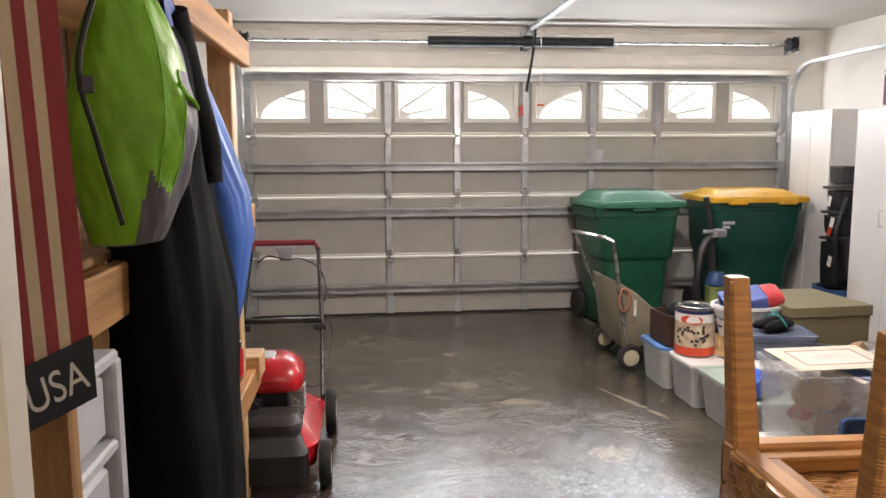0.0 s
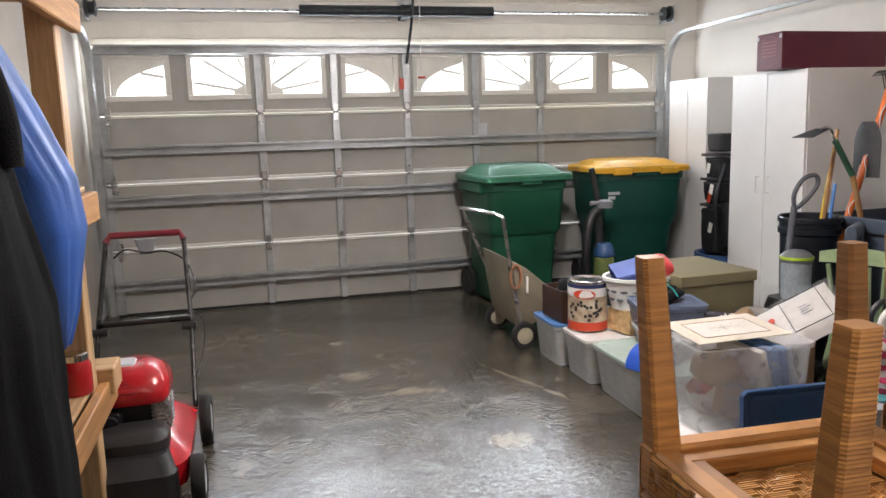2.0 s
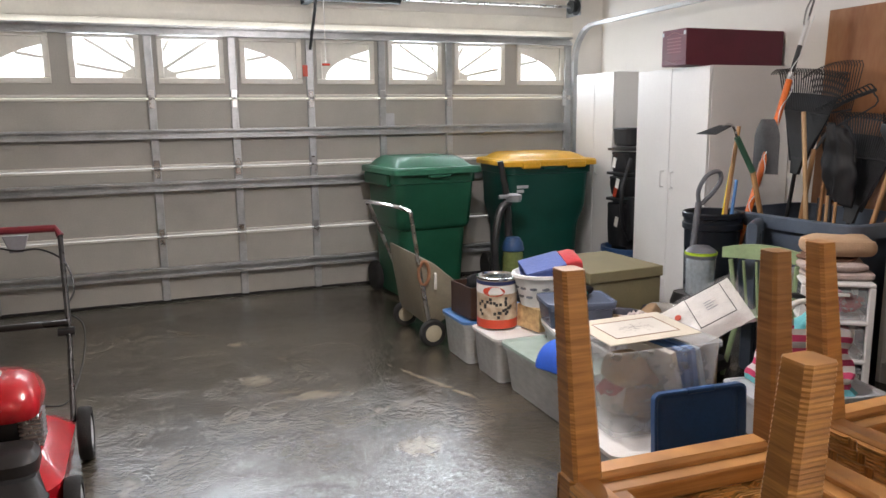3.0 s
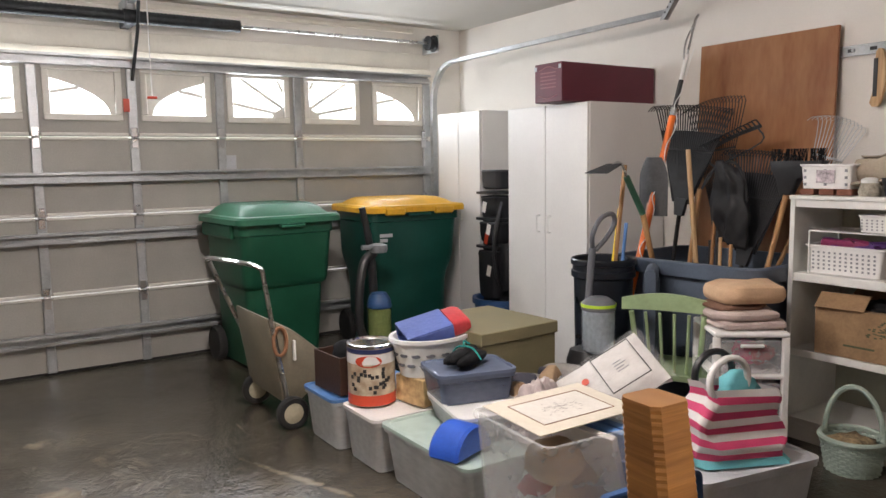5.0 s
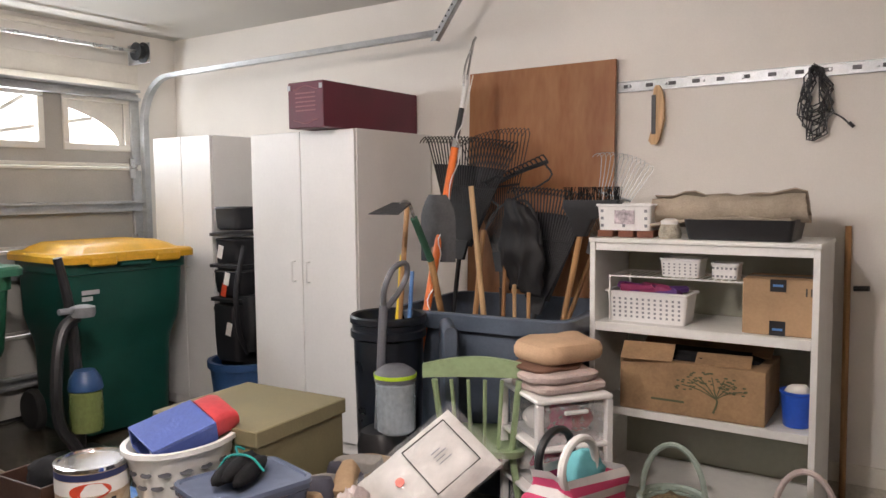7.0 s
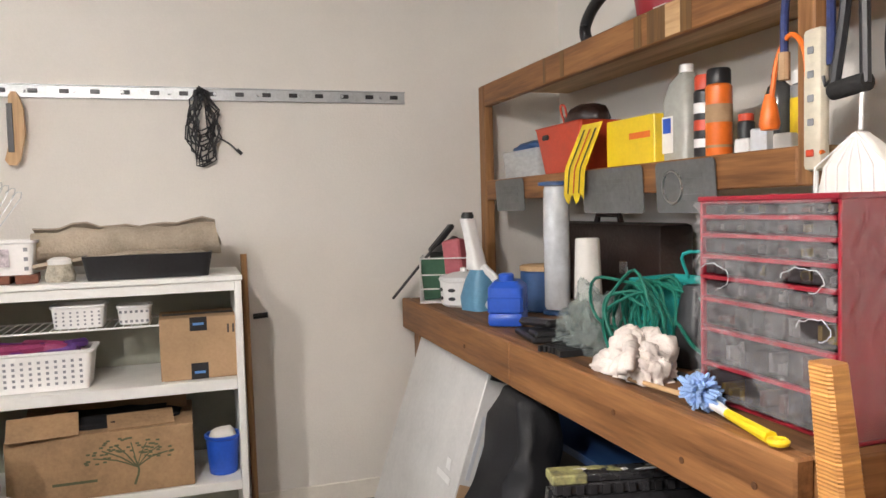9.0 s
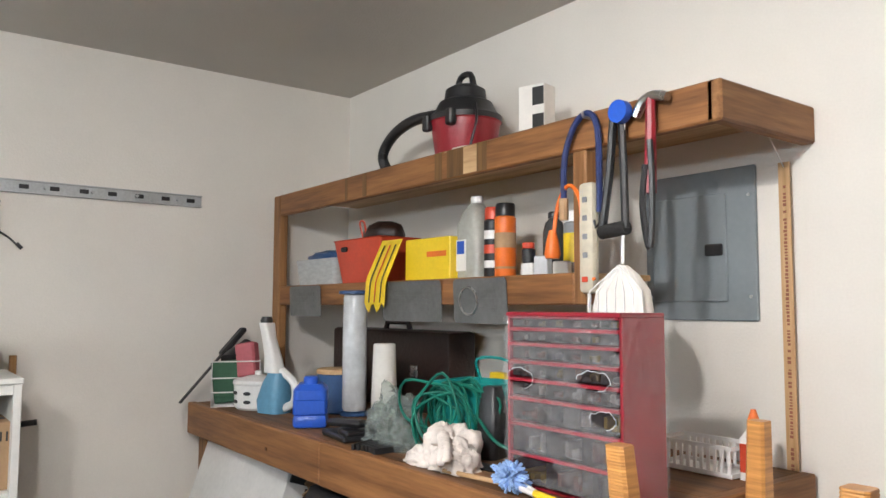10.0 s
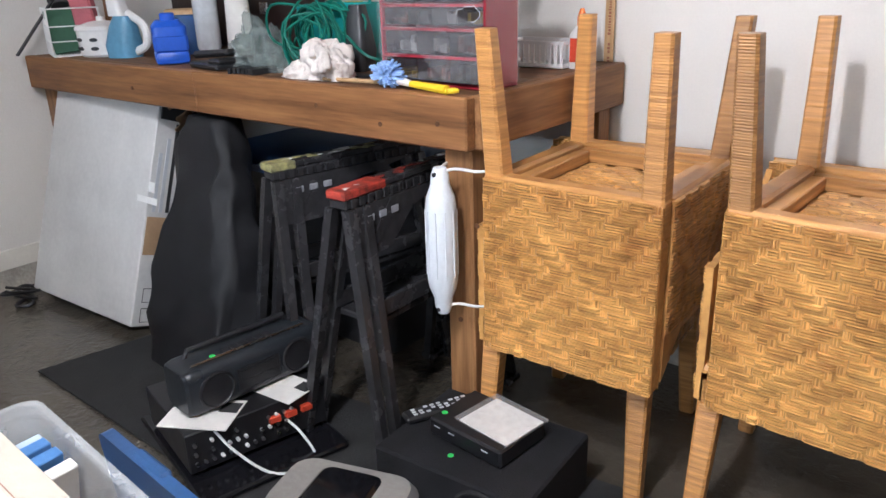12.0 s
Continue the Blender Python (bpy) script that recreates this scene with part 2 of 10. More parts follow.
SKYLID = material("blue_lid_plastic", (0.1, 0.25, 0.55), 0.38, var=0.1, scale=5, fine=90, bump=0.05)
REDP = material("red_plastic", (0.62, 0.07, 0.03), 0.4, var=0.1, scale=5, fine=90, bump=0.05)
REDM = material("red_enamel", (0.5, 0.012, 0.02), 0.22, var=0.1, scale=5, fine=60, bump=0.03, coat=0.4)
REDC = material("red_steel", (0.29, 0.014, 0.028), 0.38, var=0.1, scale=5, fine=80, bump=0.05)
WHITEP = material("white_plastic", (0.8, 0.79, 0.77), 0.4, var=0.05, scale=5, fine=80, bump=0.03)
GREYP = material("grey_plastic", (0.25, 0.26, 0.28), 0.45, var=0.12, scale=5, fine=90, bump=0.06)
DGREY = material("dark_grey_plastic", (0.11, 0.115, 0.13), 0.4, var=0.12, scale=5, fine=90, bump=0.06)
SLATE = material("slate_tub_plastic", (0.085, 0.11, 0.15), 0.45, var=0.14, scale=4, fine=90, bump=0.06)
LGREY = material("light_grey_plastic", (0.55, 0.57, 0.6), 0.45, var=0.07, scale=5, fine=80, bump=0.04)
YELLOWP = material("yellow_plastic", (0.85, 0.6, 0.02), 0.4, var=0.06, scale=5, fine=80, bump=0.03)
ORANGEP = material("orange_plastic", (0.8, 0.17, 0.02), 0.42, var=0.1, scale=6, fine=80, bump=0.04)
TEALP = material("teal_plastic", (0.01, 0.3, 0.28), 0.45, var=0.1, scale=6, fine=80, bump=0.05)
PAPER = material("paper", (0.78, 0.75, 0.7), 0.75, var=0.05, scale=6, fine=60, bump=0.04)
INK = material("print_ink", (0.03, 0.03, 0.03), 0.7, var=0.1, bump=0.0)
CLEAR = glassy("clear_plastic", (0.84, 0.86, 0.87), 0.15, 0.12, 0.4)
FROST = glassy("frosted_plastic", (0.78, 0.8, 0.8), 0.25, 0.3, 0.52)
TOTEP = glassy("clear_tote_plastic", (0.86, 0.88, 0.89), 0.1, 0.14, 0.26)
FILM = glassy("cling_film", (0.9, 0.9, 0.9), 0.2, 0.1, 0.12)
GLASS = glassy("window_glass", (0.9, 0.93, 0.93), 0.1, 0.03, 0.1)

# ---- mesh helpers ----
def nb():
    return bmesh.new()


def box(bm, x0, x1, y0, y1, z0, z1, bevel=0.0, m=None, seg=1):
    """A box between limits, with its edges rounded off by bevel, turned by m."""
    vs = [bm.verts.new((x, y, z)) for z in (z0, z1) for x, y in ((x0, y0), (x1, y0), (x1, y1), (x0, y1))]
    fs = [bm.faces.new([vs[i] for i in q]) for q in ((3, 2, 1, 0), (4, 5, 6, 7), (0, 1, 5, 4), (1, 2, 6, 5), (2, 3, 7, 6), (3, 0, 4, 7))]
    if m is not None:
        bmesh.ops.transform(bm, matrix=m, verts=vs)
    if bevel:
        bmesh.ops.bevel(bm, geom=list({e for f in fs for e in f.edges}), offset=bevel, segments=seg, affect="EDGES", profile=0.5)
    return bm


def ring(cx, cy, z, rx, ry=None, n=20, turn=0.0):
    ry = rx if ry is None else ry
    return [(cx + rx * math.cos(2 * math.pi * i / n + turn), cy + ry * math.sin(2 * math.pi * i / n + turn), z) for i in range(n)]


def rrect(cx, cy, z, hx, hy, r, k=4):
    """A rounded rectangle's outline at height z."""
    pts = []
    for sx, sy, a0 in ((1, 1, 0), (-1, 1, 90), (-1, -1, 180), (1, -1, 270)):
        for i in range(k + 1):
            a = radians(a0 + 90 * i / k)
            pts.append((cx + sx * (hx - r) + r * math.cos(a), cy + sy * (hy - r) + r * math.sin(a), z))
    return pts


def loft(bm, rings, cap0=True, cap1=True, m=None):
    """Skins closed outlines one after another."""
    rows = [[bm.verts.new(m @ Vector(p) if m is not None else p) for p in r] for r in rings]
    n = len(rows[0])
    for a, b in zip(rows, rows[1:]):
        for i in range(n):
            bm.faces.new((a[i], a[(i + 1) % n], b[(i + 1) % n], b[i]))
    if cap0:
        bm.faces.new(rows[0][::-1])
    if cap1:
        bm.faces.new(rows[-1])
    return bm


def lathe(bm, profile, n=20, at=(0, 0, 0), m=None):
    """Turns (radius, height) pairs round the upright axis."""
    t = Matrix.Translation(at)
    return loft(bm, [ring(0, 0, z, r, n=n) for r, z in profile], m=(m @ t if m is not None else t))


def smooth_path(pts, steps=6):
    """A rounded path through points."""
    p = [Vector(q) for q in pts]
    p = [2 * p[0] - p[1]] + p + [2 * p[-1] - p[-2]]
    out = []
    for a, b, c, d in zip(p, p[1:], p[2:], p[3:]):
        for i in range(steps):
            t = i / steps
            out.append(0.5 * (2 * b + (c - a) * t + (2 * a - 5 * b + 4 * c - d) * t * t + (3 * b - a - 3 * c + d) * t ** 3))
    return out + [p[-2]]


def tube(bm, pts, r, n=8, closed=False, smooth=0, taper=None):
    """A round rod along points; r is one radius, taper the last."""
    pts = smooth_path(pts, smooth) if smooth else [Vector(p) for p in pts]
    k = len(pts)
    side = None
    rings = []
    for i, p in enumerate(pts):
        if closed:
            d = pts[(i + 1) % k] - pts[i - 1]
        else:
            d = pts[min(i + 1, k - 1)] - pts[max(i - 1, 0)]
        d = d.normalized() if d.length > 1e-9 else Vector((0, 0, 1))
        if side is None:
            side = d.orthogonal().normalized()
        side = (side - d * side.dot(d))
        side = side.normalized() if side.length > 1e-6 else d.orthogonal().normalized()
        up = d.cross(side)
        rad = r if taper is None else r + (taper - r) * i / max(1, k - 1)
        rings.append([p + rad * (math.cos(2 * math.pi * j / n) * side + math.sin(2 * math.pi * j / n) * up) for j in range(n)])
    if closed:
        rows = [[bm.verts.new(p) for p in q] for q in rings]
        for i in range(k):
            a, b = rows[i], rows[(i + 1) % k]
            for j in range(n):
                bm.faces.new((a[j], a[(j + 1) % n], b[(j + 1) % n], b[j]))
        return bm
    return loft(bm, rings)


def cyl(bm, p0, p1, r0, r1=None, n=16):
    return tube(bm, [p0, p1], r0, n, taper=r1)


def sheet(bm, f, nu, nv, thick=0.0):
    """A surface f(u, v) over the unit square; with a thickness, a closed slab along its normals."""
    pts = [[Vector(f(i / nu, j / nv)) for j in range(nv + 1)] for i in range(nu + 1)]
    a = [[bm.verts.new(p) for p in row] for row in pts]
    for i in range(nu):
        for j in range(nv):
            bm.faces.new((a[i][j], a[i + 1][j], a[i + 1][j + 1], a[i][j + 1]))
    if thick:
        b = []
        for i in range(nu + 1):
            row = []
            for j in range(nv + 1):
                du = pts[min(i + 1, nu)][j] - pts[max(i - 1, 0)][j]
                dv = pts[i][min(j + 1, nv)] - pts[i][max(j - 1, 0)]
                nrm = du.cross(dv)
                row.append(bm.verts.new(pts[i][j] - thick * (nrm.normalized() if nrm.length > 1e-12 else Vector((0, 0, 1)))))
            b.append(row)
        for i in range(nu):
            for j in range(nv):
                bm.faces.new((b[i][j], b[i][j + 1], b[i + 1][j + 1], b[i + 1][j]))
        for i in range(nu):
            bm.faces.new((a[i][0], b[i][0], b[i + 1][0], a[i + 1][0])), bm.faces.new((a[i + 1][nv], b[i + 1][nv], b[i][nv], a[i][nv]))
        for j in range(nv):
            bm.faces.new((a[0][j + 1], b[0][j + 1], b[0][j], a[0][j])), bm.faces.new((a[nu][j], b[nu][j], b[nu][j + 1], a[nu][j + 1]))
    return bm


def lump(bm, cx, cy, cz, rx, ry, rz, rough=0.25, n=3, freq=3.0, seed=0.0, m=None):
    """A soft crumpled body."""
    bm.faces.layers.int.new("soft") if "soft" not in bm.faces.layers.int else None
    made = bmesh.ops.create_icosphere(bm, subdivisions=n, radius=1.0)["verts"]
    for v in made:
        k = 1 + rough * (noise.noise(v.co * freq + Vector((seed, 0, 0))) + 0.5 * noise.noise(v.co * freq * 2.3 + Vector((0, seed, 0))))
        v.co = Vector((cx + rx * v.co.x * k, cy + ry * v.co.y * k, cz + rz * v.co.z * k))
    if m is not None:
        bmesh.ops.transform(bm, matrix=m, verts=made)
    return bm


def heap(bm, rx, ry, rz, seed=0.0, depth=0.35, freq=1.6, nu=56, nv=22, at=(0, 0, 0)):
    """A crumpled heap with a flat foot: folds run over a dome."""
    bm.faces.layers.int.new("soft") if "soft" not in bm.faces.layers.int else None
    rows = []
    for j in range(nv + 1):
        phi = math.pi / 2 * j / (nv + 0.4)
        row = []
        for i in range(nu):
            a = 2 * math.pi * i / nu
            d = Vector((math.cos(a) * math.cos(phi), math.sin(a) * math.cos(phi), math.sin(phi)))
            w = d + 0.5 * Vector((noise.noise(d * 2 + Vector((seed, 3, 1))), noise.noise(d * 2 + Vector((5, seed, 2))), 0))
            fold = 1 - 2 * abs(noise.noise(w * freq * 1.5 + Vector((seed, seed, 7))))
            k = 1 + depth * (0.9 * noise.noise(d * freq + Vector((seed, 0, 0))) + 0.5 * (fold - 0.5))
            row.append((at[0] + rx * d.x * k, at[1] + ry * d.y * k, at[2] + max(0.0, rz * d.z * k)))
        rows.append(row)
    return loft(bm, rows)


def mesh_of(name, bm, mat, angle=35):
    me = bpy.data.meshes.new(name)
    angle = 100 if "soft" in bm.faces.layers.int else angle
    bmesh.ops.recalc_face_normals(bm, faces=bm.faces)
    for f in bm.faces:
        f.smooth = True
    bm.to_mesh(me)
    bm.free()
    me.set_sharp_from_angle(angle=radians(angle))
    me.materials.append(mat)
    return me


def thing(name, label, category, m=None, group=""):
    """An empty at the base of a thing that has parts."""
    ob = new(name)
    ob.empty_display_size = 0.1
    ob.matrix_world = m if m is not None else Matrix()
    return tagged(ob, label, category, group)


def part(name, bm, mat, parent, label="", kind="", m=None):
    ob = new(name, mesh_of(name, bm, mat))
    ob.parent = parent
    if m is not None:
        ob.matrix_basis = m
    return tagged(ob, label, kind=kind)


def solid(name, bm, mat, label="", category="", m=None, kind="", group=""):
    """A thing of one mesh."""
    ob = new(name, mesh_of(name, bm, mat))
    if m is not None:
        ob.matrix_world = m
    return tagged(ob, label, category, group, kind)


def structure(name, bm, mat, label=""):
    return solid(name, bm, mat, label, kind="structure")


def lettering(text, size, depth=0.0008):
    """Words as a mesh in the x-y plane, centred."""
    cu = bpy.data.curves.new("words", "FONT")
    cu.body, cu.size, cu.extrude, cu.align_x, cu.align_y = text, size, depth, "CENTER", "CENTER"
    ob = bpy.data.objects.new("words", cu)
    scene.collection.objects.link(ob)
    me = bpy.data.meshes.new_from_object(ob.evaluated_get(bpy.context.evaluated_depsgraph_get()))
    bpy.data.objects.remove(ob)
    bm = nb()
    bm.from_mesh(me)
    bpy.data.meshes.remove(me)
    return bm

# ---- the garage's shell ----
X0, X1, Y0, Y1 = -1.9, 3.497, 0.90, 6.99
DC, DW, DH = 0.65, 4.88, 2.13
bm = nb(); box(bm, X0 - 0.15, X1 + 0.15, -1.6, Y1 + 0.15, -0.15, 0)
structure("floor", bm, FLOOR, "stained worn concrete garage floor, extra gloss added mid-floor for the window sheen")
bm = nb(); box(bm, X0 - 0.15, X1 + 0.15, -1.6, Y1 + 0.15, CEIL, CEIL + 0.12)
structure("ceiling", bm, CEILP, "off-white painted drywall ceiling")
bm = nb(); box(bm, X1, X1 + 0.14, Y0 - 0.12, Y1 + 0.15, 0.1, CEIL)
structure("wall_east", bm, PAINT, "cream painted drywall garage wall")
# the west wall is out of view; its dark tone lowers the fill
bm = nb(); box(bm, X0 - 0.14, X0, -1.6, Y1 + 0.15, 0, CEIL)
structure("wall_west", bm, DIMWALL, "unseen garage wall, toned dark to cut bounced light")
bm = nb()
box(bm, -0.12, X1, Y0 - 0.12, Y0, 0.1, CEIL)
box(bm, X0, -1.14, Y0 - 0.12, Y0, 0, CEIL)
box(bm, -1.14, -0.12, Y0 - 0.12, Y0, 2.06, CEIL)
structure("wall_south", bm, PAINT, "cream painted drywall wall behind the workbench, with a doorway")
bm = nb()
box(bm, X0, DC - DW / 2, Y1, Y1 + 0.15, 0, CEIL)
box(bm, DC + DW / 2, X1, Y1, Y1 + 0.15, 0, CEIL)
box(bm, DC - DW / 2, DC + DW / 2, Y1, Y1 + 0.15, DH, CEIL)
structure("wall_north", bm, PAINT, "cream painted wall round the garage door")
# entry behind the camera
bm = nb(); box(bm, X0, 1.2, -1.6, -1.5, 0, CEIL)
structure("wall_entry", bm, PAINT, "plain wall of the entry behind the doorway")
bm = nb(); box(bm, 1.1, 1.2, -1.5, Y0 - 0.12, 0, CEIL)
structure("wall_entry_side", bm, PAINT, "plain side wall of the entry")
bm = nb()
box(bm, X1 - 0.012, X1 + 0.1, Y0, Y1, 0, 0.1)
box(bm, -0.12, X1 - 0.012, Y0 - 0.1, Y0 + 0.012, 0, 0.1)
structure("curb", bm, CURB, "scuffed cream painted concrete curb under the walls")
bm = nb()
box(bm, X1 - 0.014, X1 - 0.001, Y0 + 0.02, 5.9, 0.1, 0.19, 0.003)
box(bm, -0.04, X1 - 0.015, Y0 + 0.001, Y0 + 0.014, 0.1, 0.19, 0.003)
structure("baseboard", bm, TRIM, "cream painted baseboard above the concrete curb")
bm = nb()
for x0, x1 in ((-1.21, -1.14), (-0.12, -0.05)):
    box(bm, x0, x1, Y0, Y0 + 0.018, 0, 2.06, 0.004)
box(bm, -1.21, -0.05, Y0, Y0 + 0.018, 2.06, 2.13, 0.004)
box(bm, -1.14, -1.122, Y0 - 0.125, Y0 + 0.02, 0, 2.06)
box(bm, -0.138, -0.12, Y0 - 0.125, Y0 + 0.02, 0, 2.06)
structure("trim_doorway", bm, TRIM, "cream painted casing of the entry doorway")
bm = nb(); box(bm, X0, -0.971, 0.58, 0.61, 0, CEIL, 0.004)
structure("wall_entry_stub", bm, TRIM, "cream painted end of the entry partition")
# outdoors
bm = nb(); box(bm, -400, 400, Y1 + 0.16, 800, -0.35, -0.08)
structure("ground", bm, material("driveway", (0.42, 0.4, 0.36), 0.9, var=0.15, scale=0.4, fine=20, bump=0.2), "pale concrete driveway in daylight")

# ---- garage door ----
door = thing("garage_door", "closed white sectional garage door with galvanised stiles and a row of sunburst windows", "garage door", pose(DC, 6.9, 0))
HS = DH / 4
for i in range(4):
    bm = nb()
    z0 = i * HS + 0.006
    if i < 3:
        box(bm, -DW / 2, DW / 2, 0, 0.04, z0, z0 + HS - 0.012, 0.004)
    else:
        # the window section keeps openings for eight panes
        xs = [-DW / 2]
        for k in range(8):
            c = (k - 3.5) * 0.61
            xs += [c - 0.2, c + 0.2]
        xs.append(DW / 2)
        for a, b in zip(xs[::2], xs[1::2]):
            box(bm, a, b, 0, 0.04, z0, z0 + HS - 0.012)
        for k in range(8):
            c = (k - 3.5) * 0.61
            box(bm, c - 0.2, c + 0.2, 0, 0.04, z0, z0 + 0.15), box(bm, c - 0.2, c + 0.2, 0, 0.04, z0 + 0.435, z0 + HS - 0.012)
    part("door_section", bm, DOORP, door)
for i in (1, 2, 3):
    cells = [(-2.4, -1.255), (-1.185, -0.645), (-0.575, -0.035), (0.035, 0.575), (0.645, 1.185), (1.255, 2.4)]
    for a, b in cells:
        bm = nb()
        z = i * HS
        box(bm, a, b, -0.022, 0.0, z + 0.008, z + 0.03, 0.004), box(bm, a, b, -0.014, 0.0, z - 0.018, z + 0.002, 0.003)
        part("section_lip", bm, DOORW, door)
for i in range(4):
    for x in (-2.41, -1.22, -0.61, 0, 0.61, 1.22, 2.41):
        bm = nb()
        z0 = i * HS
        w = 0.03 if abs(x) < 2 else 0.035
        box(bm, x - w, x + w, -0.03, -0.001, z0 + 0.02, z0 + HS - 0.02, 0.005)
        part("stile", bm, GALV, door)
for i in (1, 2, 3):
    for x in (-2.37, -1.22, -0.61, 0, 0.61, 1.22, 2.37):
        bm = nb()
        z = i * HS
        box(bm, x - 0.022, x + 0.022, -0.04, -0.026, z - 0.075, z + 0.065, 0.004)
        cyl(bm, (x - 0.024, -0.045, z), (x + 0.024, -0.045, z), 0.009, n=8)
        part("hinge", bm, STEEL, door)
for z in (0.255, 0.93, 1.33, 2.1):
    bm = nb()
    box(bm, -2.42, 2.42, -0.085, -0.031, z - 0.036, z - 0.031), box(bm, -2.42, 2.42, -0.085, -0.031, z + 0.031, z + 0.036)
    box(bm, -2.42, 2.42, -0.036, -0.031, z - 0.031, z + 0.031)
    box(bm, -2.42, 2.42, -0.088, -0.083, z - 0.036, z - 0.018), box(bm, -2.42, 2.42, -0.088, -0.083, z + 0.018, z + 0.036)
    part("strut", bm, GALV, door)
bm = nb(); box(bm, -DW / 2, DW / 2, -0.01, 0.045, 0.001, 0.022, 0.006)
part("bottom_seal", bm, RUBBER, door)


def sunburst(k):
    """One pane of the door: a raised frame, the glass and its share of the sunburst."""
    c, zc = (k - 3.5) * 0.61, 3 * HS + 0.006
    z0, z1 = zc + 0.15, zc + 0.435
    half = 0.2
    q = k % 4
    hub = (1.5 - q) * 0.61          # the fan's centre, from this pane
    wdw = part("window", box(nb(), c - 0.001, c + 0.001, 0.018, 0.02, z0, z0 + 0.002), DOORW, door)
    bm = nb()
    fw, ft = 0.245, 0.045
    box(bm, c - fw, c + fw, -0.014, 0.0, z1, z1 + ft, 0.005), box(bm, c - fw, c + fw, -0.014, 0.0, z0 - ft, z0, 0.005)
    box(bm, c - fw, c - half, -0.014, 0.0, z0, z1, 0.005), box(bm, c + half, c + fw, -0.014, 0.0, z0, z1, 0.005)
    part("window_frame", bm, DOORW, wdw)
    g = part("pane", box(nb(), c - half, c + half, 0.026, 0.03, z0, z1), GLASS, wdw)
    g.visible_shadow = False
    bm = nb()
    def bar(x, z, x2, z2, w=0.0115):
        d = Vector((x2 - x, 0, z2 - z))
        n_ = Vector((-d.z, 0, d.x)).normalized() * w
        p, r = Vector((x, 0, z)), Vector((x2, 0, z2))
        rows = [[bm.verts.new(Vector((c, yy, z0)) + s) for s in (p + n_, r + n_, r - n_, p - n_)] for yy in (0.012, 0.022)]
        for i in range(4):
            bm.faces.new((rows[0][i], rows[0][(i + 1) % 4], rows[1][(i + 1) % 4], rows[1][i]))
        bm.faces.new(rows[0]), bm.faces.new(rows[1][::-1])
    H = z1 - z0
    for deg in (11, 33, 62):
        for sgn in (1, -1):
            dx, dz = sgn * math.cos(radians(deg)), math.sin(radians(deg))
            ts = []
            steps = [i * 0.004 for i in range(400)]
            inside = [t for t in steps if abs(hub + t * dx) < half and 0 < t * dz < H and t > 0.09]
            if q in (0, 3):
                inside = [t for t in inside if ((t * dx) / 1.08) ** 2 + ((t * dz) / 0.31) ** 2 < 1]
            if len(inside) > 6:
                bar(hub + inside[0] * dx, inside[0] * dz, hub + inside[-1] * dx, inside[-1] * dz)
    # hub, and the corner beyond the arch
    if q in (1, 2):
        s = 1 if hub > 0 else -1
        rows = []
        for yy in (0.01, 0.024):
            pts = [(min(half, max(-half, hub + 0.2 * math.cos(radians(a)))), 0.09 * math.sin(radians(a))) for a in range(0, 181, 12)]
            pts = [p for n_, p in enumerate(pts) if n_ == 0 or (Vector(p) - Vector(pts[n_ - 1])).length > 1e-4]
            rows.append([bm.verts.new((c + p[0], yy, z0 + p[1])) for p in pts])
        n_ = len(rows[0])
        for i in range(n_):
            bm.faces.new((rows[0][i], rows[0][(i + 1) % n_], rows[1][(i + 1) % n_], rows[1][i]))
        bm.faces.new(rows[0]), bm.faces.new(rows[1][::-1])
    else:
        s = 1 if q == 0 else -1
        def arch(x):
            v = 1 - ((x - hub) / 1.08) ** 2
            return 0.31 * math.sqrt(v) if v > 0 else 0.0
        xs = [-half + 2 * half * i / 24 for i in range(25)]
        for a, b in zip(xs, xs[1:]):
            za, zb = min(H, arch(a)), min(H, arch(b))
            vs = [[bm.verts.new((c + x, yy, z0 + z)) for x, z in ((a, za), (b, zb), (b, H + 0.001), (a, H + 0.001))] for yy in (0.01, 0.024)]
            for i in range(4):
                bm.faces.new((vs[0][i], vs[0][(i + 1) % 4], vs[1][(i + 1) % 4], vs[1][i]))
            bm.faces.new(vs[0]), bm.faces.new(vs[1][::-1])
    part("sunburst", bm, DOORW, wdw)


for k in range(8):
    sunburst(k)
bm = nb(); box(bm, 0.6, 0.72, -0.005, -0.0015, 1.36, 1.47)
part("sticker", bm, LGREY, door, "faded printed sticker")
bm = nb(); box(bm, -0.06, -0.02, -0.036, -0.031, 1.77, 1.86)
part("warning_tag", bm, REDP, door, "small red warning tag")

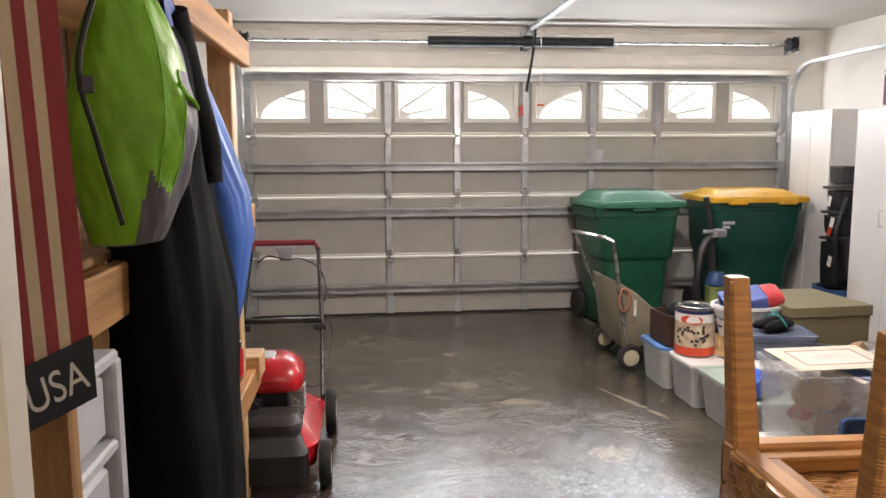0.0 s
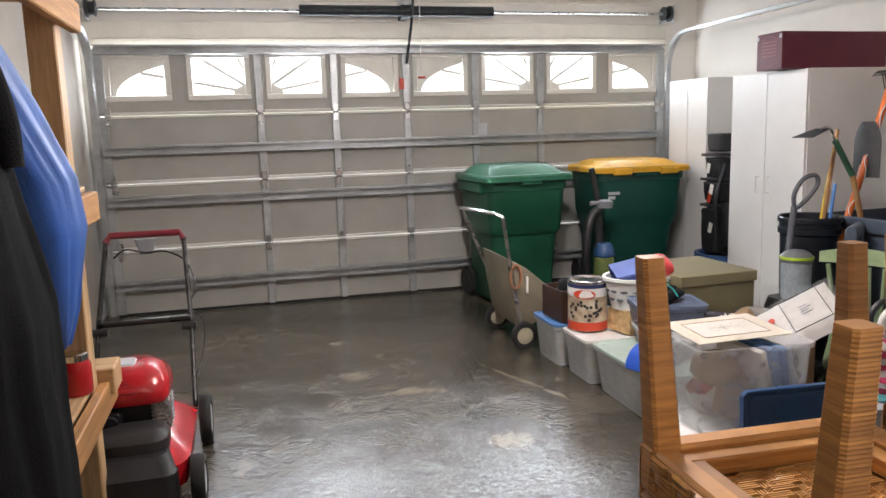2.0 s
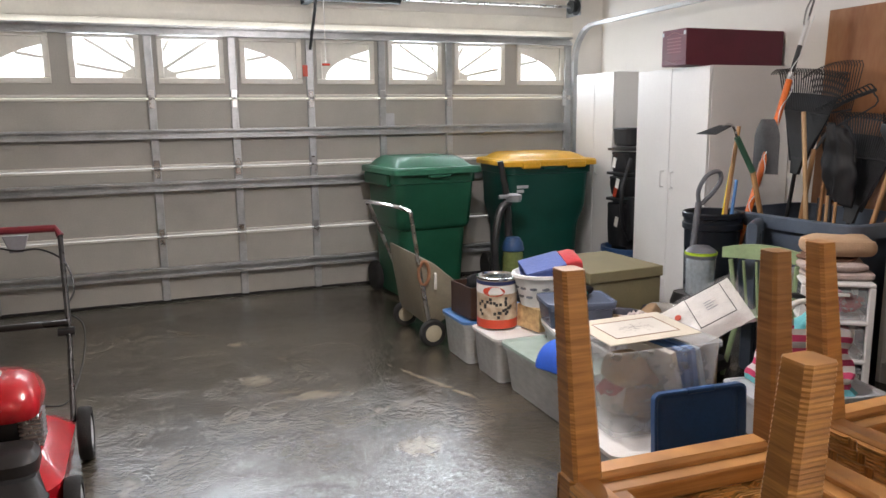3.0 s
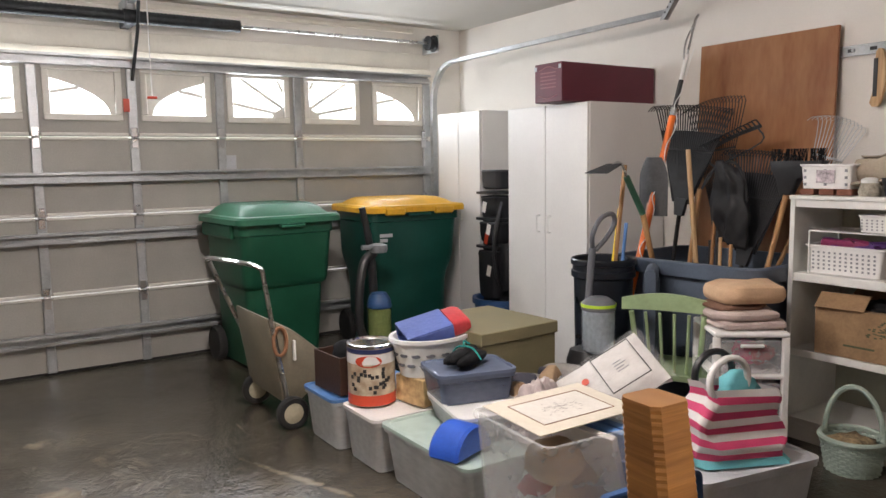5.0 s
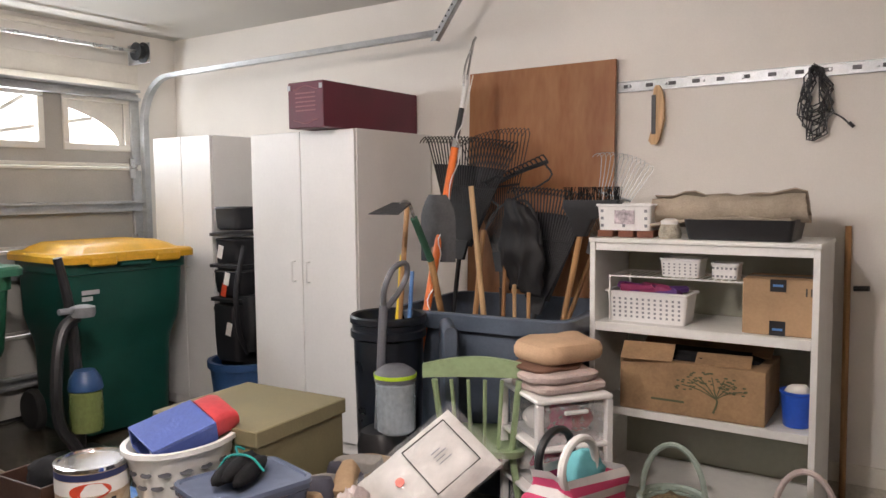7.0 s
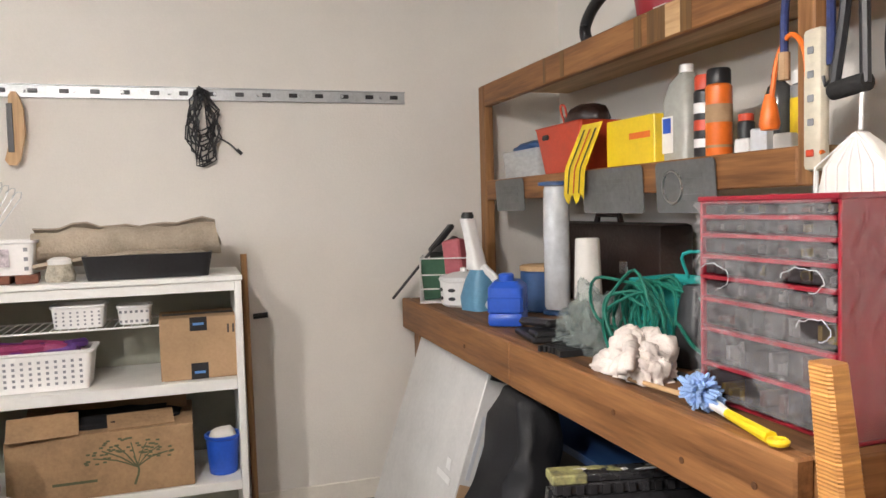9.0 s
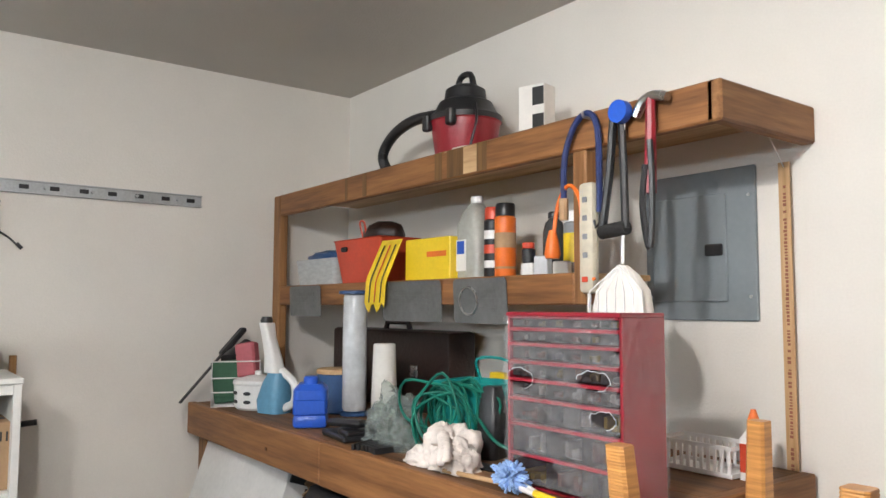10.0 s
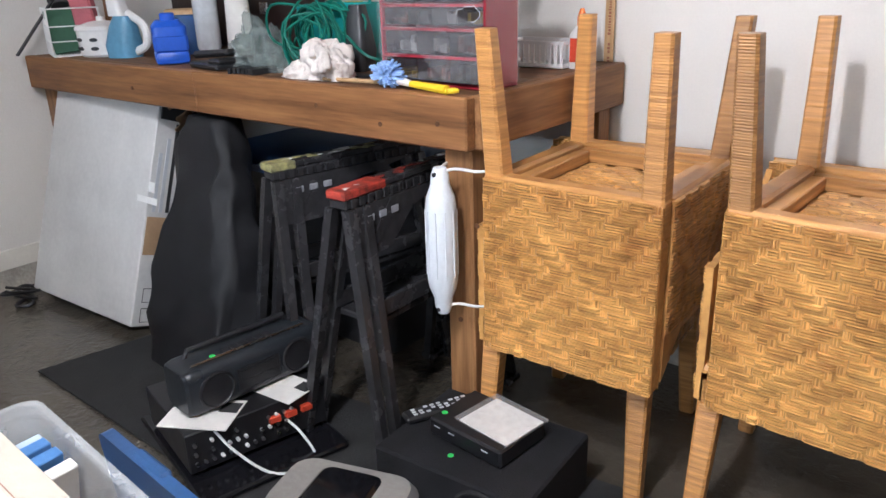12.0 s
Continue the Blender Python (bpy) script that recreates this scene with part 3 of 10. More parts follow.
# ---- tracks, shaft and spring ----
def door_track(name, x, inward):
    t = thing(name, "galvanised garage door track bending back under the ceiling", "door track", pose(x, 6.86, 0), "door tracks")
    path = [(0, 0, 0.02), (0, 0, 1.9)] + [(0, -0.32 + 0.32 * math.cos(radians(a)), 1.9 + 0.33 * math.sin(radians(a))) for a in range(10, 91, 10)] + [(0, -2.52, 2.25)]
    bm = nb()
    prof = [(-0.028, 0.018), (-0.028, -0.02), (0.012, -0.02), (0.026, 0.004)]
    rows = []
    for i, p in enumerate(path):
        a, b = Vector(path[max(0, i - 1)]), Vector(path[min(len(path) - 1, i + 1)])
        d = (b - a).normalized()
        nrm = Vector((0, -d.z, d.y)) * -1
        rows.append([Vector(p) + Vector((inward * u, 0, 0)) + nrm * v for u, v in prof])
    rr = [list(r) + [q + Vector((0.004, 0.002, 0.002)) for q in r[::-1]] for r in rows]
    loft(bm, rr)
    part("rail", bm, GALV, t)
    for z in (0.25, 0.8, 1.35, 1.85):
        bm = nb(); box(bm, -0.02, 0.05, 0.02, 0.13, z - 0.025, z + 0.025, 0.004)
        part("bracket", bm, GALV, t)
    bm = nb()
    for u0, u1, v0, v1 in ((-0.02, 0.016, 0.0, 0.003), (-0.02, -0.016, 0.0, 0.035)):
        loft(bm, [[(a_, yy + b_, zz) for a_, b_ in ((u0, v0), (u1, v0), (u1, v1), (u0, v1))] for yy, zz in ((-2.53, 2.2), (-2.8, CEIL))])
    part("hanger", bm, GALV, t, "perforated angle iron hanger")
    bm = nb()
    for i in range(12):
        cyl(bm, (-0.0205, -2.535 - 0.0195 * i, 2.24 + i * 0.026), (-0.022, -2.535 - 0.0195 * i, 2.24 + i * 0.026), 0.006, n=8)
    part("hanger_holes", bm, BLACKP, t)
    return t


door_track("door_track", 3.115, -1)
door_track("door_track", DC * 2 - 3.115, 1)
ts = thing("torsion_shaft", "steel torsion shaft with a dark wound spring above the door", "torsion spring", pose(DC, 6.78, 2.395))
bm = nb(); cyl(bm, (-2.48, 0, 0), (2.48, 0, 0), 0.0125, n=10)
part("shaft", bm, STEEL, ts)
bm = nb()
prof = []
for i in range(120):
    x = -0.87 + 1.62 * i / 119
    prof.append([(x, (0.041 + 0.004 * (i % 2)) * math.cos(2 * math.pi * j / 14), (0.041 + 0.004 * (i % 2)) * math.sin(2 * math.pi * j / 14)) for j in range(14)])
loft(bm, prof)
part("spring", bm, SPRING, ts)
for s in (-1, 1):
    bm = nb(); lathe(bm, [(0.02, -0.03), (0.062, -0.03), (0.062, -0.02), (0.05, -0.015), (0.05, 0.02), (0.07, 0.026), (0.07, 0.035), (0.02, 0.035)], 20, m=pose(s * 2.4, 0, 0, 0, 90 * s, 0))
    part("cable_drum", bm, SPRING, ts)
    bm = nb(); box(bm, s * 2.45 - 0.004, s * 2.45 + 0.004, -0.05, 0.2, -0.07, 0.07, 0.003)
    part("end_plate", bm, GALV, ts)
bm = nb(); box(bm, -0.03, 0.03, -0.02, 0.205, -0.05, 0.06, 0.004), cyl(bm, (-0.045, 0, 0), (0.045, 0, 0), 0.052, n=14)
part("centre_bracket", bm, SPRING, ts)
# opener rail and arm
op = thing("opener_rail", "steel opener rail with an arm and red release cord", "garage opener", pose(DC, 0, 0))
bm = nb(); box(bm, -0.022, 0.022, 3.5, 6.8, 2.475, 2.51, 0.004)
part("rail", bm, GALV, op)
bm = nb(); box(bm, -0.03, 0.03, 6.74, 6.985, 2.44, 2.52, 0.005)
part("header_bracket", bm, GALV, op)
bm = nb(); tube(bm, [(0.02, 6.6, 2.47), (0.03, 6.72, 2.3), (0.0, 6.83, 1.98)], 0.012, 8)
part("arm", bm, SPRING, op)
bm = nb(); tube(bm, [(0.06, 6.55, 2.47), (0.06, 6.55, 1.85)], 0.004, 6)
part("release_cord", bm, WHITEP, op)
bm = nb(); cyl(bm, (0.03, 6.55, 1.845), (0.09, 6.55, 1.845), 0.009, n=10)
part("cord_handle", bm, REDP, op)
bm = nb(); box(bm, -0.14, 0.14, 3.16, 3.62, 2.24, 2.47, 0.02)
part("motor_box", bm, LGREY, op)
for hx in (-0.1, 0.1):
    bm = nb(); tube(bm, [(hx, 3.35, 2.51), (hx, 3.35, CEIL)], 0.01, 6)
    part("hanger", bm, GALV, op)
for ly, lz in ((3.085, 2.22), (3.625, 2.22)):
    bm = nb(); box(bm, -0.13, -0.03, ly, ly + 0.07, lz, lz + 0.1, 0.02, seg=2)
    part("lamp_lens", bm, bpy.data.materials.get("lamp_lens") or material("lamp_lens", (1, 0.952, 0.925), 0.4, var=0.0, bump=0, emit=LENS), op, "glowing frosted lamp lens")
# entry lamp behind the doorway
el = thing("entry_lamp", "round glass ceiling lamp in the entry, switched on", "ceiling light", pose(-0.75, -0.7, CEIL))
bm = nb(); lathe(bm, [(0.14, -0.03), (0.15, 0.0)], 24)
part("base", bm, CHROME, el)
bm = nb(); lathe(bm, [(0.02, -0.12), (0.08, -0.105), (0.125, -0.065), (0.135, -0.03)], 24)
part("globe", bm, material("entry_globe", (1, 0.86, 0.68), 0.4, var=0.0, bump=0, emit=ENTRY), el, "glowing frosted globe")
# lintel seam boards over the door
bm = nb()
box(bm, X0 + 0.02, DC + DW / 2 + 0.08, Y1 - 0.02, Y1, 2.14, 2.2, 0.004), box(bm, X0 + 0.02, DC + DW / 2 + 0.08, Y1 - 0.012, Y1, 2.2, 2.33, 0.003)
box(bm, X0 + 0.02, X1 - 0.5, Y1 - 0.018, Y1, 2.5, 2.535, 0.004)
structure("trim_header", bm, TRIM, "painted boards over the garage door")

# ---- wheeled bins ----
def wheeled_bin(label, x, y, rz, w, d, h, body, lid, vee):
    t = thing("wheeled_bin", label, "wheeled bin", pose(x, y, 0, 0, 0, rz), "wheeled bins")
    bm = nb()
    if vee:
        prof = [(0.03, 0.385, 0.37, 0.03), (0.05, 0.395, 0.385, 0.03), (h * 0.47, 0.405, 0.4, 0.02), (h * 0.53, 0.418, 0.41, 0.02), (h * 0.62, 0.455, 0.44, 0.01), (h * 0.67, 0.468, 0.452, 0.01), (h - 0.09, 0.482, 0.47, 0), (h - 0.085, 0.5, 0.49, 0), (h, 0.503, 0.492, 0)]
    else:
        prof = [(0.03, 0.37, 0.36, 0.03), (0.05, 0.38, 0.37, 0.03), (h * 0.55, 0.412, 0.405, 0.02), (h * 0.555, 0.43, 0.42, 0.02), (h * 0.57, 0.448, 0.435, 0.02), (h * 0.6, 0.455, 0.442, 0.01), (h - 0.1, 0.48, 0.468, 0), (h - 0.095, 0.497, 0.484, 0), (h, 0.5, 0.488, 0)]
    loft(bm, [rrect(0, c, z, w * a, d * b, 0.065) for z, a, b, c in prof])
    part("body", bm, body, t)
    bm = nb()
    dome = 0.05 if vee else 0.075
    loft(bm, [rrect(0, -0.01, h + 0.002, w * 0.535, d * 0.535, 0.07), rrect(0, -0.012, h - 0.022, w * 0.545, d * 0.545, 0.07), rrect(0, -0.012, h + 0.012, w * 0.548, d * 0.548, 0.075), rrect(0, -0.01, h + 0.026, w * 0.535, d * 0.535, 0.075), rrect(0, -0.005, h + 0.03, w * 0.49, d * 0.485, 0.07), rrect(0, 0, h + 0.026, w * 0.47, d * 0.465, 0.07), rrect(0, 0.01, h + 0.026 + dome * 0.6, w * 0.42, d * 0.4, 0.08), rrect(0, 0.02, h + 0.026 + dome, w * 0.36, d * 0.33, 0.08), rrect(0, 0.02, h + 0.02 + dome, w * 0.33, d * 0.3, 0.08), rrect(0, 0.025, h + 0.024 + dome, w * 0.2, d * 0.18, 0.06)])
    part("lid", bm, lid, t)
    if vee:
        for q in (-1, 1):
            bm = nb(); box(bm, q * w * 0.27 - 0.08, q * w * 0.27 + 0.08, -d * 0.58, -d * 0.53, h - 0.04, h + 0.012, 0.01)
            part("lid_tab", bm, lid, t)
        bm = nb(); box(bm, -w * 0.13, w * 0.13, -d * 0.555, -d * 0.49, h - 0.055, h - 0.026, 0.008)
        part("grip", bm, body, t)
        for z, ww in ((h - 0.2, 0.1), (h - 0.235, 0.06)):
            bm = nb(); box(bm, -w * 0.4, -w * 0.4 + ww, -d * 0.474, -d * 0.466, z, z + 0.024)
            part("mark", bm, LGREY, t, "small pale printed mark")
    else:
        for q in (-1, 1):
            bm = nb(); box(bm, q * w * 0.5 - 0.02, q * w * 0.5 + 0.02, -d * 0.3, d * 0.42, h - 0.12, h - 0.022, 0.012)
            part("side_grip", bm, body, t)
        bm = nb(); box(bm, -0.09, 0.09, -d * 0.553, -d * 0.5, h - 0.05, h - 0.024, 0.008)
        part("grip", bm, lid, t)
    bm = nb(); tube(bm, [(-w * 0.42, d * 0.5, h - 0.03), (-w * 0.42, d * 0.6, h - 0.01), (w * 0.42, d * 0.6, h - 0.01), (w * 0.42, d * 0.5, h - 0.03)], 0.018, 8)
    part("handle", bm, body, t)
    for q in (-1, 1):
        bm = nb(); lathe(bm, [(0.02, -0.03), (0.115, -0.03), (0.125, -0.018), (0.125, 0.018), (0.115, 0.03), (0.02, 0.03)], 22, m=pose(q * w * 0.42, d * 0.4, 0.125, 0, 90, 0))
        part("wheel", bm, RUBBER, t)
    return t


wheeled_bin("dark green wheeled rubbish bin with a paler green lid", 1.40, 6.37, 4, 0.69, 0.72, 1.03, GREENB, GREENL, False)
wheeled_bin("teal green wheeled recycling bin with a yellow lid", 2.42, 6.33, -3, 0.75, 0.68, 1.06, GREEND, YELLOWL, True)

# ---- white cabinets ----
def cabinet(label, x, y0, y1, depth, h, leaves):
    """A tall cabinet whose doors face -x."""
    t = thing("storage_cabinet", label, "cabinet", pose(x, y0, 0), "white storage cabinets")
    w = y1 - y0
    bm = nb(); box(bm, 0.02, depth, 0, w, 0.0, h, 0.002)
    part("body", bm, MELA, t)
    bm = nb(); box(bm, 0.06, 0.3, 0.01, w - 0.01, 0.0, 0.06)
    n = leaves
    for i in range(n):
        a, b = w * i / n + 0.003, w * (i + 1) / n - 0.003
        bm2 = nb(); box(bm2, 0, 0.018, a, b, 0.07, h - 0.003, 0.002)
        dr = part("door", bm2, MELA, t)
        yy = b - 0.05 if (i == 0 and n > 1) else a + 0.05
        bm2 = nb(); tube(bm2, [(0, yy, h * 0.53), (-0.03, yy, h * 0.53), (-0.03, yy, h * 0.53 + 0.11), (0, yy, h * 0.53 + 0.11)], 0.005, 8)
        part("handle", bm2, WHITEP, dr)
    part("plinth", bm, MELA, t)
    return t


cabinet("tall white two-door storage cabinet against the wall", 2.78, 4.63, 5.40, 0.70, 1.745, 2)
cabinet("white storage cabinet in the corner beside the garage door", 2.93, 5.93, 6.5, 0.54, 1.78, 2)
mb = thing("maroon_carton", "long maroon cardboard carton on the white cabinet", "box", pose(2.65, 4.62, 1.748, 0, 0, 0))
bm = nb(); box(bm, 0.0, 0.82, 0.1, 0.345, 0, 0.235, 0.004)
part("carton", bm, MAROON, mb)
bm = nb()
for i in range(5):
    box(bm, -0.002, 0.0, 0.15, 0.29, 0.085 + i * 0.022, 0.092 + i * 0.022)
part("printed_lines", bm, material("faded_print", (0.32, 0.13, 0.14), 0.6), mb, "pale printed lines", "stuff")
for z in (0.04, 0.195):
    bm = nb(); tube(bm, [(-0.001, 0.135 + 0.17 * i / 12, z + (0.018 if z > 0.1 else -0.018) * math.sin(math.pi * i / 12) ** 2) for i in range(13)], 0.003, 5)
    part("bracket_print", bm, bpy.data.materials["faded_print"], mb)
for a in (0.105, 0.325):
    bm = nb(); box(bm, -0.0022, 0.0, a - 0.0, a + 0.02, 0.195, 0.22)
    part("corner_mark", bm, LGREY, mb)

# ---- plywood board and wall rail ----
bm = nb()
m_ = pose(3.385, 0, 0, 0, 2.2, 0)
box(bm, 0.0, 0.018, 3.48, 4.335, 0, 2.07, 0.002, m_)
solid("plywood_board", bm, PLY, "large brown stained plywood board leaning on the wall", "board", pose(-0.02, 0, 0))
rl = thing("wall_rail", "perforated galvanised tool rail screwed to the wall", "tool rail", pose(X1, 0, 1.93))
bm = nb(); box(bm, -0.012, 0, 1.69, 3.5, -0.022, 0.022)
part("strip", bm, GALV, rl)
for z in (-0.0245, 0.0245):
    bm = nb(); box(bm, -0.022, -0.0005, 1.69, 3.5, z - 0.002, z + 0.002)
    part("lip", bm, GALV, rl)
for i in range(16):
    bm = nb(); y = 1.74 + i * 0.113
    box(bm, -0.0145, -0.0118, y - 0.018, y + 0.018, -0.008, 0.01, 0.002), 
    part("slot", bm, BLACKP, rl)
for i in range(10):
    bm = nb(); y = 1.8 + i * 0.18
    cyl(bm, (-0.012, y, 0), (-0.03, y, 0), 0.007, n=8)
    part("peg", bm, GALV, rl)

# ---- white bookcase ----
bc = thing("bookcase", "white painted open bookcase against the wall", "bookcase", pose(2.93, 2.47, 0))
W_, D_, H_ = 0.93, 0.44, 1.205
for y in (0, W_ - 0.025):
    bm = nb(); box(bm, 0, D_, y, y + 0.025, 0, H_ - 0.02, 0.002)
    part("side", bm, SHELFW, bc)
bm = nb(); box(bm, -0.006, D_, -0.004, W_ + 0.004, H_ - 0.02, H_, 0.003)
part("top", bm, SHELFW, bc)
for z, t_ in ((0.83, 0.04), (0.455, 0.035), (0.11, 0.03)):
    bm = nb(); box(bm, 0.003, D_ - 0.01, 0.026, W_ - 0.026, z - t_, z, 0.002)
    part("shelf", bm, SHELFW, bc)
bm = nb(); box(bm, 0.004, 0.02, 0.026, W_ - 0.026, 1.15, 1.184)
part("rail", bm, SHELFW, bc)
bm = nb(); box(bm, 0.006, 0.02, 0.026, W_ - 0.026, 0, 0.08)
part("kick_board", bm, SHELFW, bc)
bm = nb(); box(bm, D_ - 0.01, D_ - 0.002, 0.026, W_ - 0.026, 0.02, H_ - 0.021)
part("back", bm, SHELFB, bc, "pale greenish back panel")

# ---- workbench and shelf over it ----
BX0, BX1, BZ = 1.06, 3.43, 1.02
wb = thing("workbench", "heavy brown lumber workbench with a worn top", "workbench", pose(0, 0, 0))
ys = [Y0 + 0.014, 1.13, 1.36, 1.58, 1.70]
for a, b in zip(ys, ys[1:]):
    bm = nb(); box(bm, BX0 + 0.02, BX1, a + 0.002, b - 0.002, BZ - 0.04, BZ - 0.001 * random.random(), 0.003)
    part("plank", bm, BENCHT, wb)
bm = nb(); box(bm, BX0, 2.2, 1.70, 1.74, BZ - 0.135, BZ + 0.002, 0.005)
part("front_board", bm, LUMBER, wb)
bm = nb(); box(bm, 2.203, BX1 + 0.02, 1.70, 1.738, BZ - 0.135, BZ, 0.005)
part("front_board", bm, LUMBER, wb)
bm = nb(); box(bm, BX0 - 0.018, BX0 + 0.02, Y0 + 0.014, 1.70, BZ - 0.135, BZ, 0.004)
part("end_board", bm, LUMBERY, wb)
for x, y in ((BX0 + 0.06, 1.66), (3.39, 1.65), (BX0 + 0.06, 0.98), (3.3, 0.98)):
    bm = nb(); box(bm, x - 0.045, x + 0.045, y - 0.045, y + 0.04, 0, BZ - 0.042, 0.006)
    part("leg", bm, LUMBERZ, wb)
bm = nb()
for x, z in ((BX0 + 0.03, 0.42), (BX0 + 0.09, 0.95), (1.03, 0.7), (1.6, 0.96), (2.6, 0.94), (1.35, 0.93)):
    cyl(bm, (x, 1.739, z), (x, 1.742, z), 0.007, n=10)
part("knots", bm, wood("knot", (0.12, 0.05, 0.02), (0.05, 0.02, 0.01), 1), wb, kind="stuff")

us = thing("overhead_shelf", "brown lumber shelf unit fixed to the wall over the workbench", "wall shelf", pose(0, 0, 0))
bm = nb(); box(bm, 1.06, 3.40, Y0, 1.30, 1.955, 1.975, 0.002)
part("top_board", bm, PINEX, us)
bm = nb(); box(bm, 1.04, 3.40, 1.30, 1.335, 1.885, 1.985, 0.005)
part("fascia", bm, LUMBER, us)
bm = nb()
for x, w in ((1.86, 0.05), (1.98, 0.09), (2.1, 0.04), (2.6, 0.03), (2.75, 0.02)):
    box(bm, x, x + w, 1.3352, 1.3362, 1.888, 1.982)
part("paint_stains", bm, wood("stain", (0.16, 0.085, 0.03), (0.09, 0.045, 0.018), 2), us, kind="stuff")
bm = nb(); box(bm, 1.91, 2.0, 1.3352, 1.336, 1.89, 1.98), 
part("bare_patch", bm, PINEX, us)
bm = nb(); box(bm, 1.02, 1.06, Y0, 1.335, 1.885, 1.985, 0.005)
part("end_board", bm, LUMBERY, us)
bm = nb(); box(bm, 3.40, 3.47, 1.29, 1.335, BZ - 0.03, 1.985, 0.005)
part("post", bm, LUMBERZ, us)
bm = nb(); box(bm, 1.44, 1.49, 1.29, 1.335, 1.455, 1.883, 0.004)
part("post", bm, LUMBERZ, us)
bm = nb(); box(bm, 1.44, 3.398, 1.06, 1.29, 1.525, 1.543, 0.002)
part("shelf_board", bm, PINEX, us)
bm = nb(); box(bm, 1.495, 3.398, 1.292, 1.33, 1.455, 1.545, 0.004)
part("shelf_fascia", bm, LUMBER, us)

# ---- electrical panel ----
PANEL = material("grey_enamel", (0.23, 0.26, 0.28), 0.45, var=0.06, scale=3, fine=60, bump=0.03)
ep = thing("electrical_panel", "grey steel electrical panel set in the wall", "electrical panel", pose(1.19, Y0, 1.41))
bm = nb(); box(bm, 0, 0.38, 0, 0.012, 0, 0.445, 0.004)
part("cover", bm, PANEL, ep)
bm = nb(); box(bm, 0.09, 0.35, 0.012, 0.018, 0.055, 0.375, 0.004)
part("hatch", bm, PANEL, ep)
bm = nb(); box(bm, 0.1, 0.16, 0.018, 0.026, 0.19, 0.225, 0.004)
part("latch", bm, BLACKP, ep)
for x in (0.02, 0.36):
    for z in (0.07, 0.36):
        bm = nb(); cyl(bm, (x, 0.012, z), (x, 0.015, z), 0.005, n=8)
        part("screw", bm, STEEL, ep)

# ---- woven chairs, stacked seat to seat ----
RATTAN = material("woven_rattan", (0.6, 0.33, 0.1), 0.36, var=0.28, scale=6, fine=40, bump=0.2, dark=(0.33, 0.14, 0.04), island=0.34)
RATTAND = material("rattan_wrap", (0.5, 0.25, 0.075), 0.38, var=0.3, scale=9, fine=12, bump=0.3, stretch=(0.5, 0.5, 9), dark=(0.3, 0.13, 0.038), rand=0.28)
CH_W, CH_D, CH_S, CH_B = 0.47, 0.50, 0.45, 0.83


def weave(bm, origin, across, up, out, w, h, cell=0.0195, thick=0.006):
    """Twill weave of flat canes: in each cell a strand runs across or up, and the steps turn back and forth."""
    o, a, b, n_ = Vector(origin), Vector(across).normalized(), Vector(up).normalized(), Vector(out).normalized()
    nx, nz = int(w / cell), int(h / cell)
    cx, cz = w / nx, h / nz
    for i in range(nx):
        for j in range(nz):
            s = 1 if ((i + 4) // 9 + j // 10) % 2 == 0 else -1
            step = (i + s * j) % 4
            flat = step < 3
            if flat and step and i and (i + 4) % 9:
                continue    # inside a float that began further back
            run = 3 - step if flat else 1
            height = thick * (random.uniform(0.75, 1.2) if flat else 0.3)
            for k in range(3):
                if flat:
                    x0, x1, z0, z1 = i - 0.15, i + run + 0.15, j + 0.333 * k + 0.01, j + 0.333 * k + 0.325
                else:
                    x0, x1, z0, z1 = i + 0.333 * k + 0.01, i + 0.333 * k + 0.325, j - 0.1, j + 1.1
                x0, x1, z0, z1 = max(0, x0) * cx, min(nx, x1) * cx, max(0, z0) * cz, min(nz, z1) * cz
                q = [o + a * x + b * z for x, z in ((x0, z0), (x1, z0), (x1, z1), (x0, z1))]
                lo = [bm.verts.new(p - n_ * 0.001) for p in q]
                ix, iz = (x1 - x0) * (0.14 if flat else 0.25), (z1 - z0) * (0.25 if flat else 0.16)
                hi = [bm.verts.new(o + a * x + b * z + n_ * height) for x, z in ((x0 + ix, z0 + iz), (x1 - ix, z0 + iz), (x1 - ix, z1 - iz), (x0 + ix, z1 - iz))]
                bm.faces.new(hi)
                for e in range(4):
                    bm.faces.new((lo[e], lo[(e + 1) % 4], hi[(e + 1) % 4], hi[e]))
    return bm


def wrapped_leg(bm, x, y, z0, z1, lean=(0, 0), w=0.021):
    """A square leg wound with cane, a shallow ring for every turn."""
    n_ = int((z1 - z0) / 0.0062)
    rings = []
    for i in range(n_ + 1):
        t = i / n_
        z = z0 + (z1 - z0) * t
        cx, cy = x + lean[0] * (1 - t), y + lean[1] * (1 - t)
        wt = w + 0.006 * t
        for dz, ww in ((0.0, wt), (0.003, wt + 0.0009)):
            rings.append(rrect(cx, cy, z + dz, ww, ww, 0.006, 1))
    loft(bm, rings)
    return bm


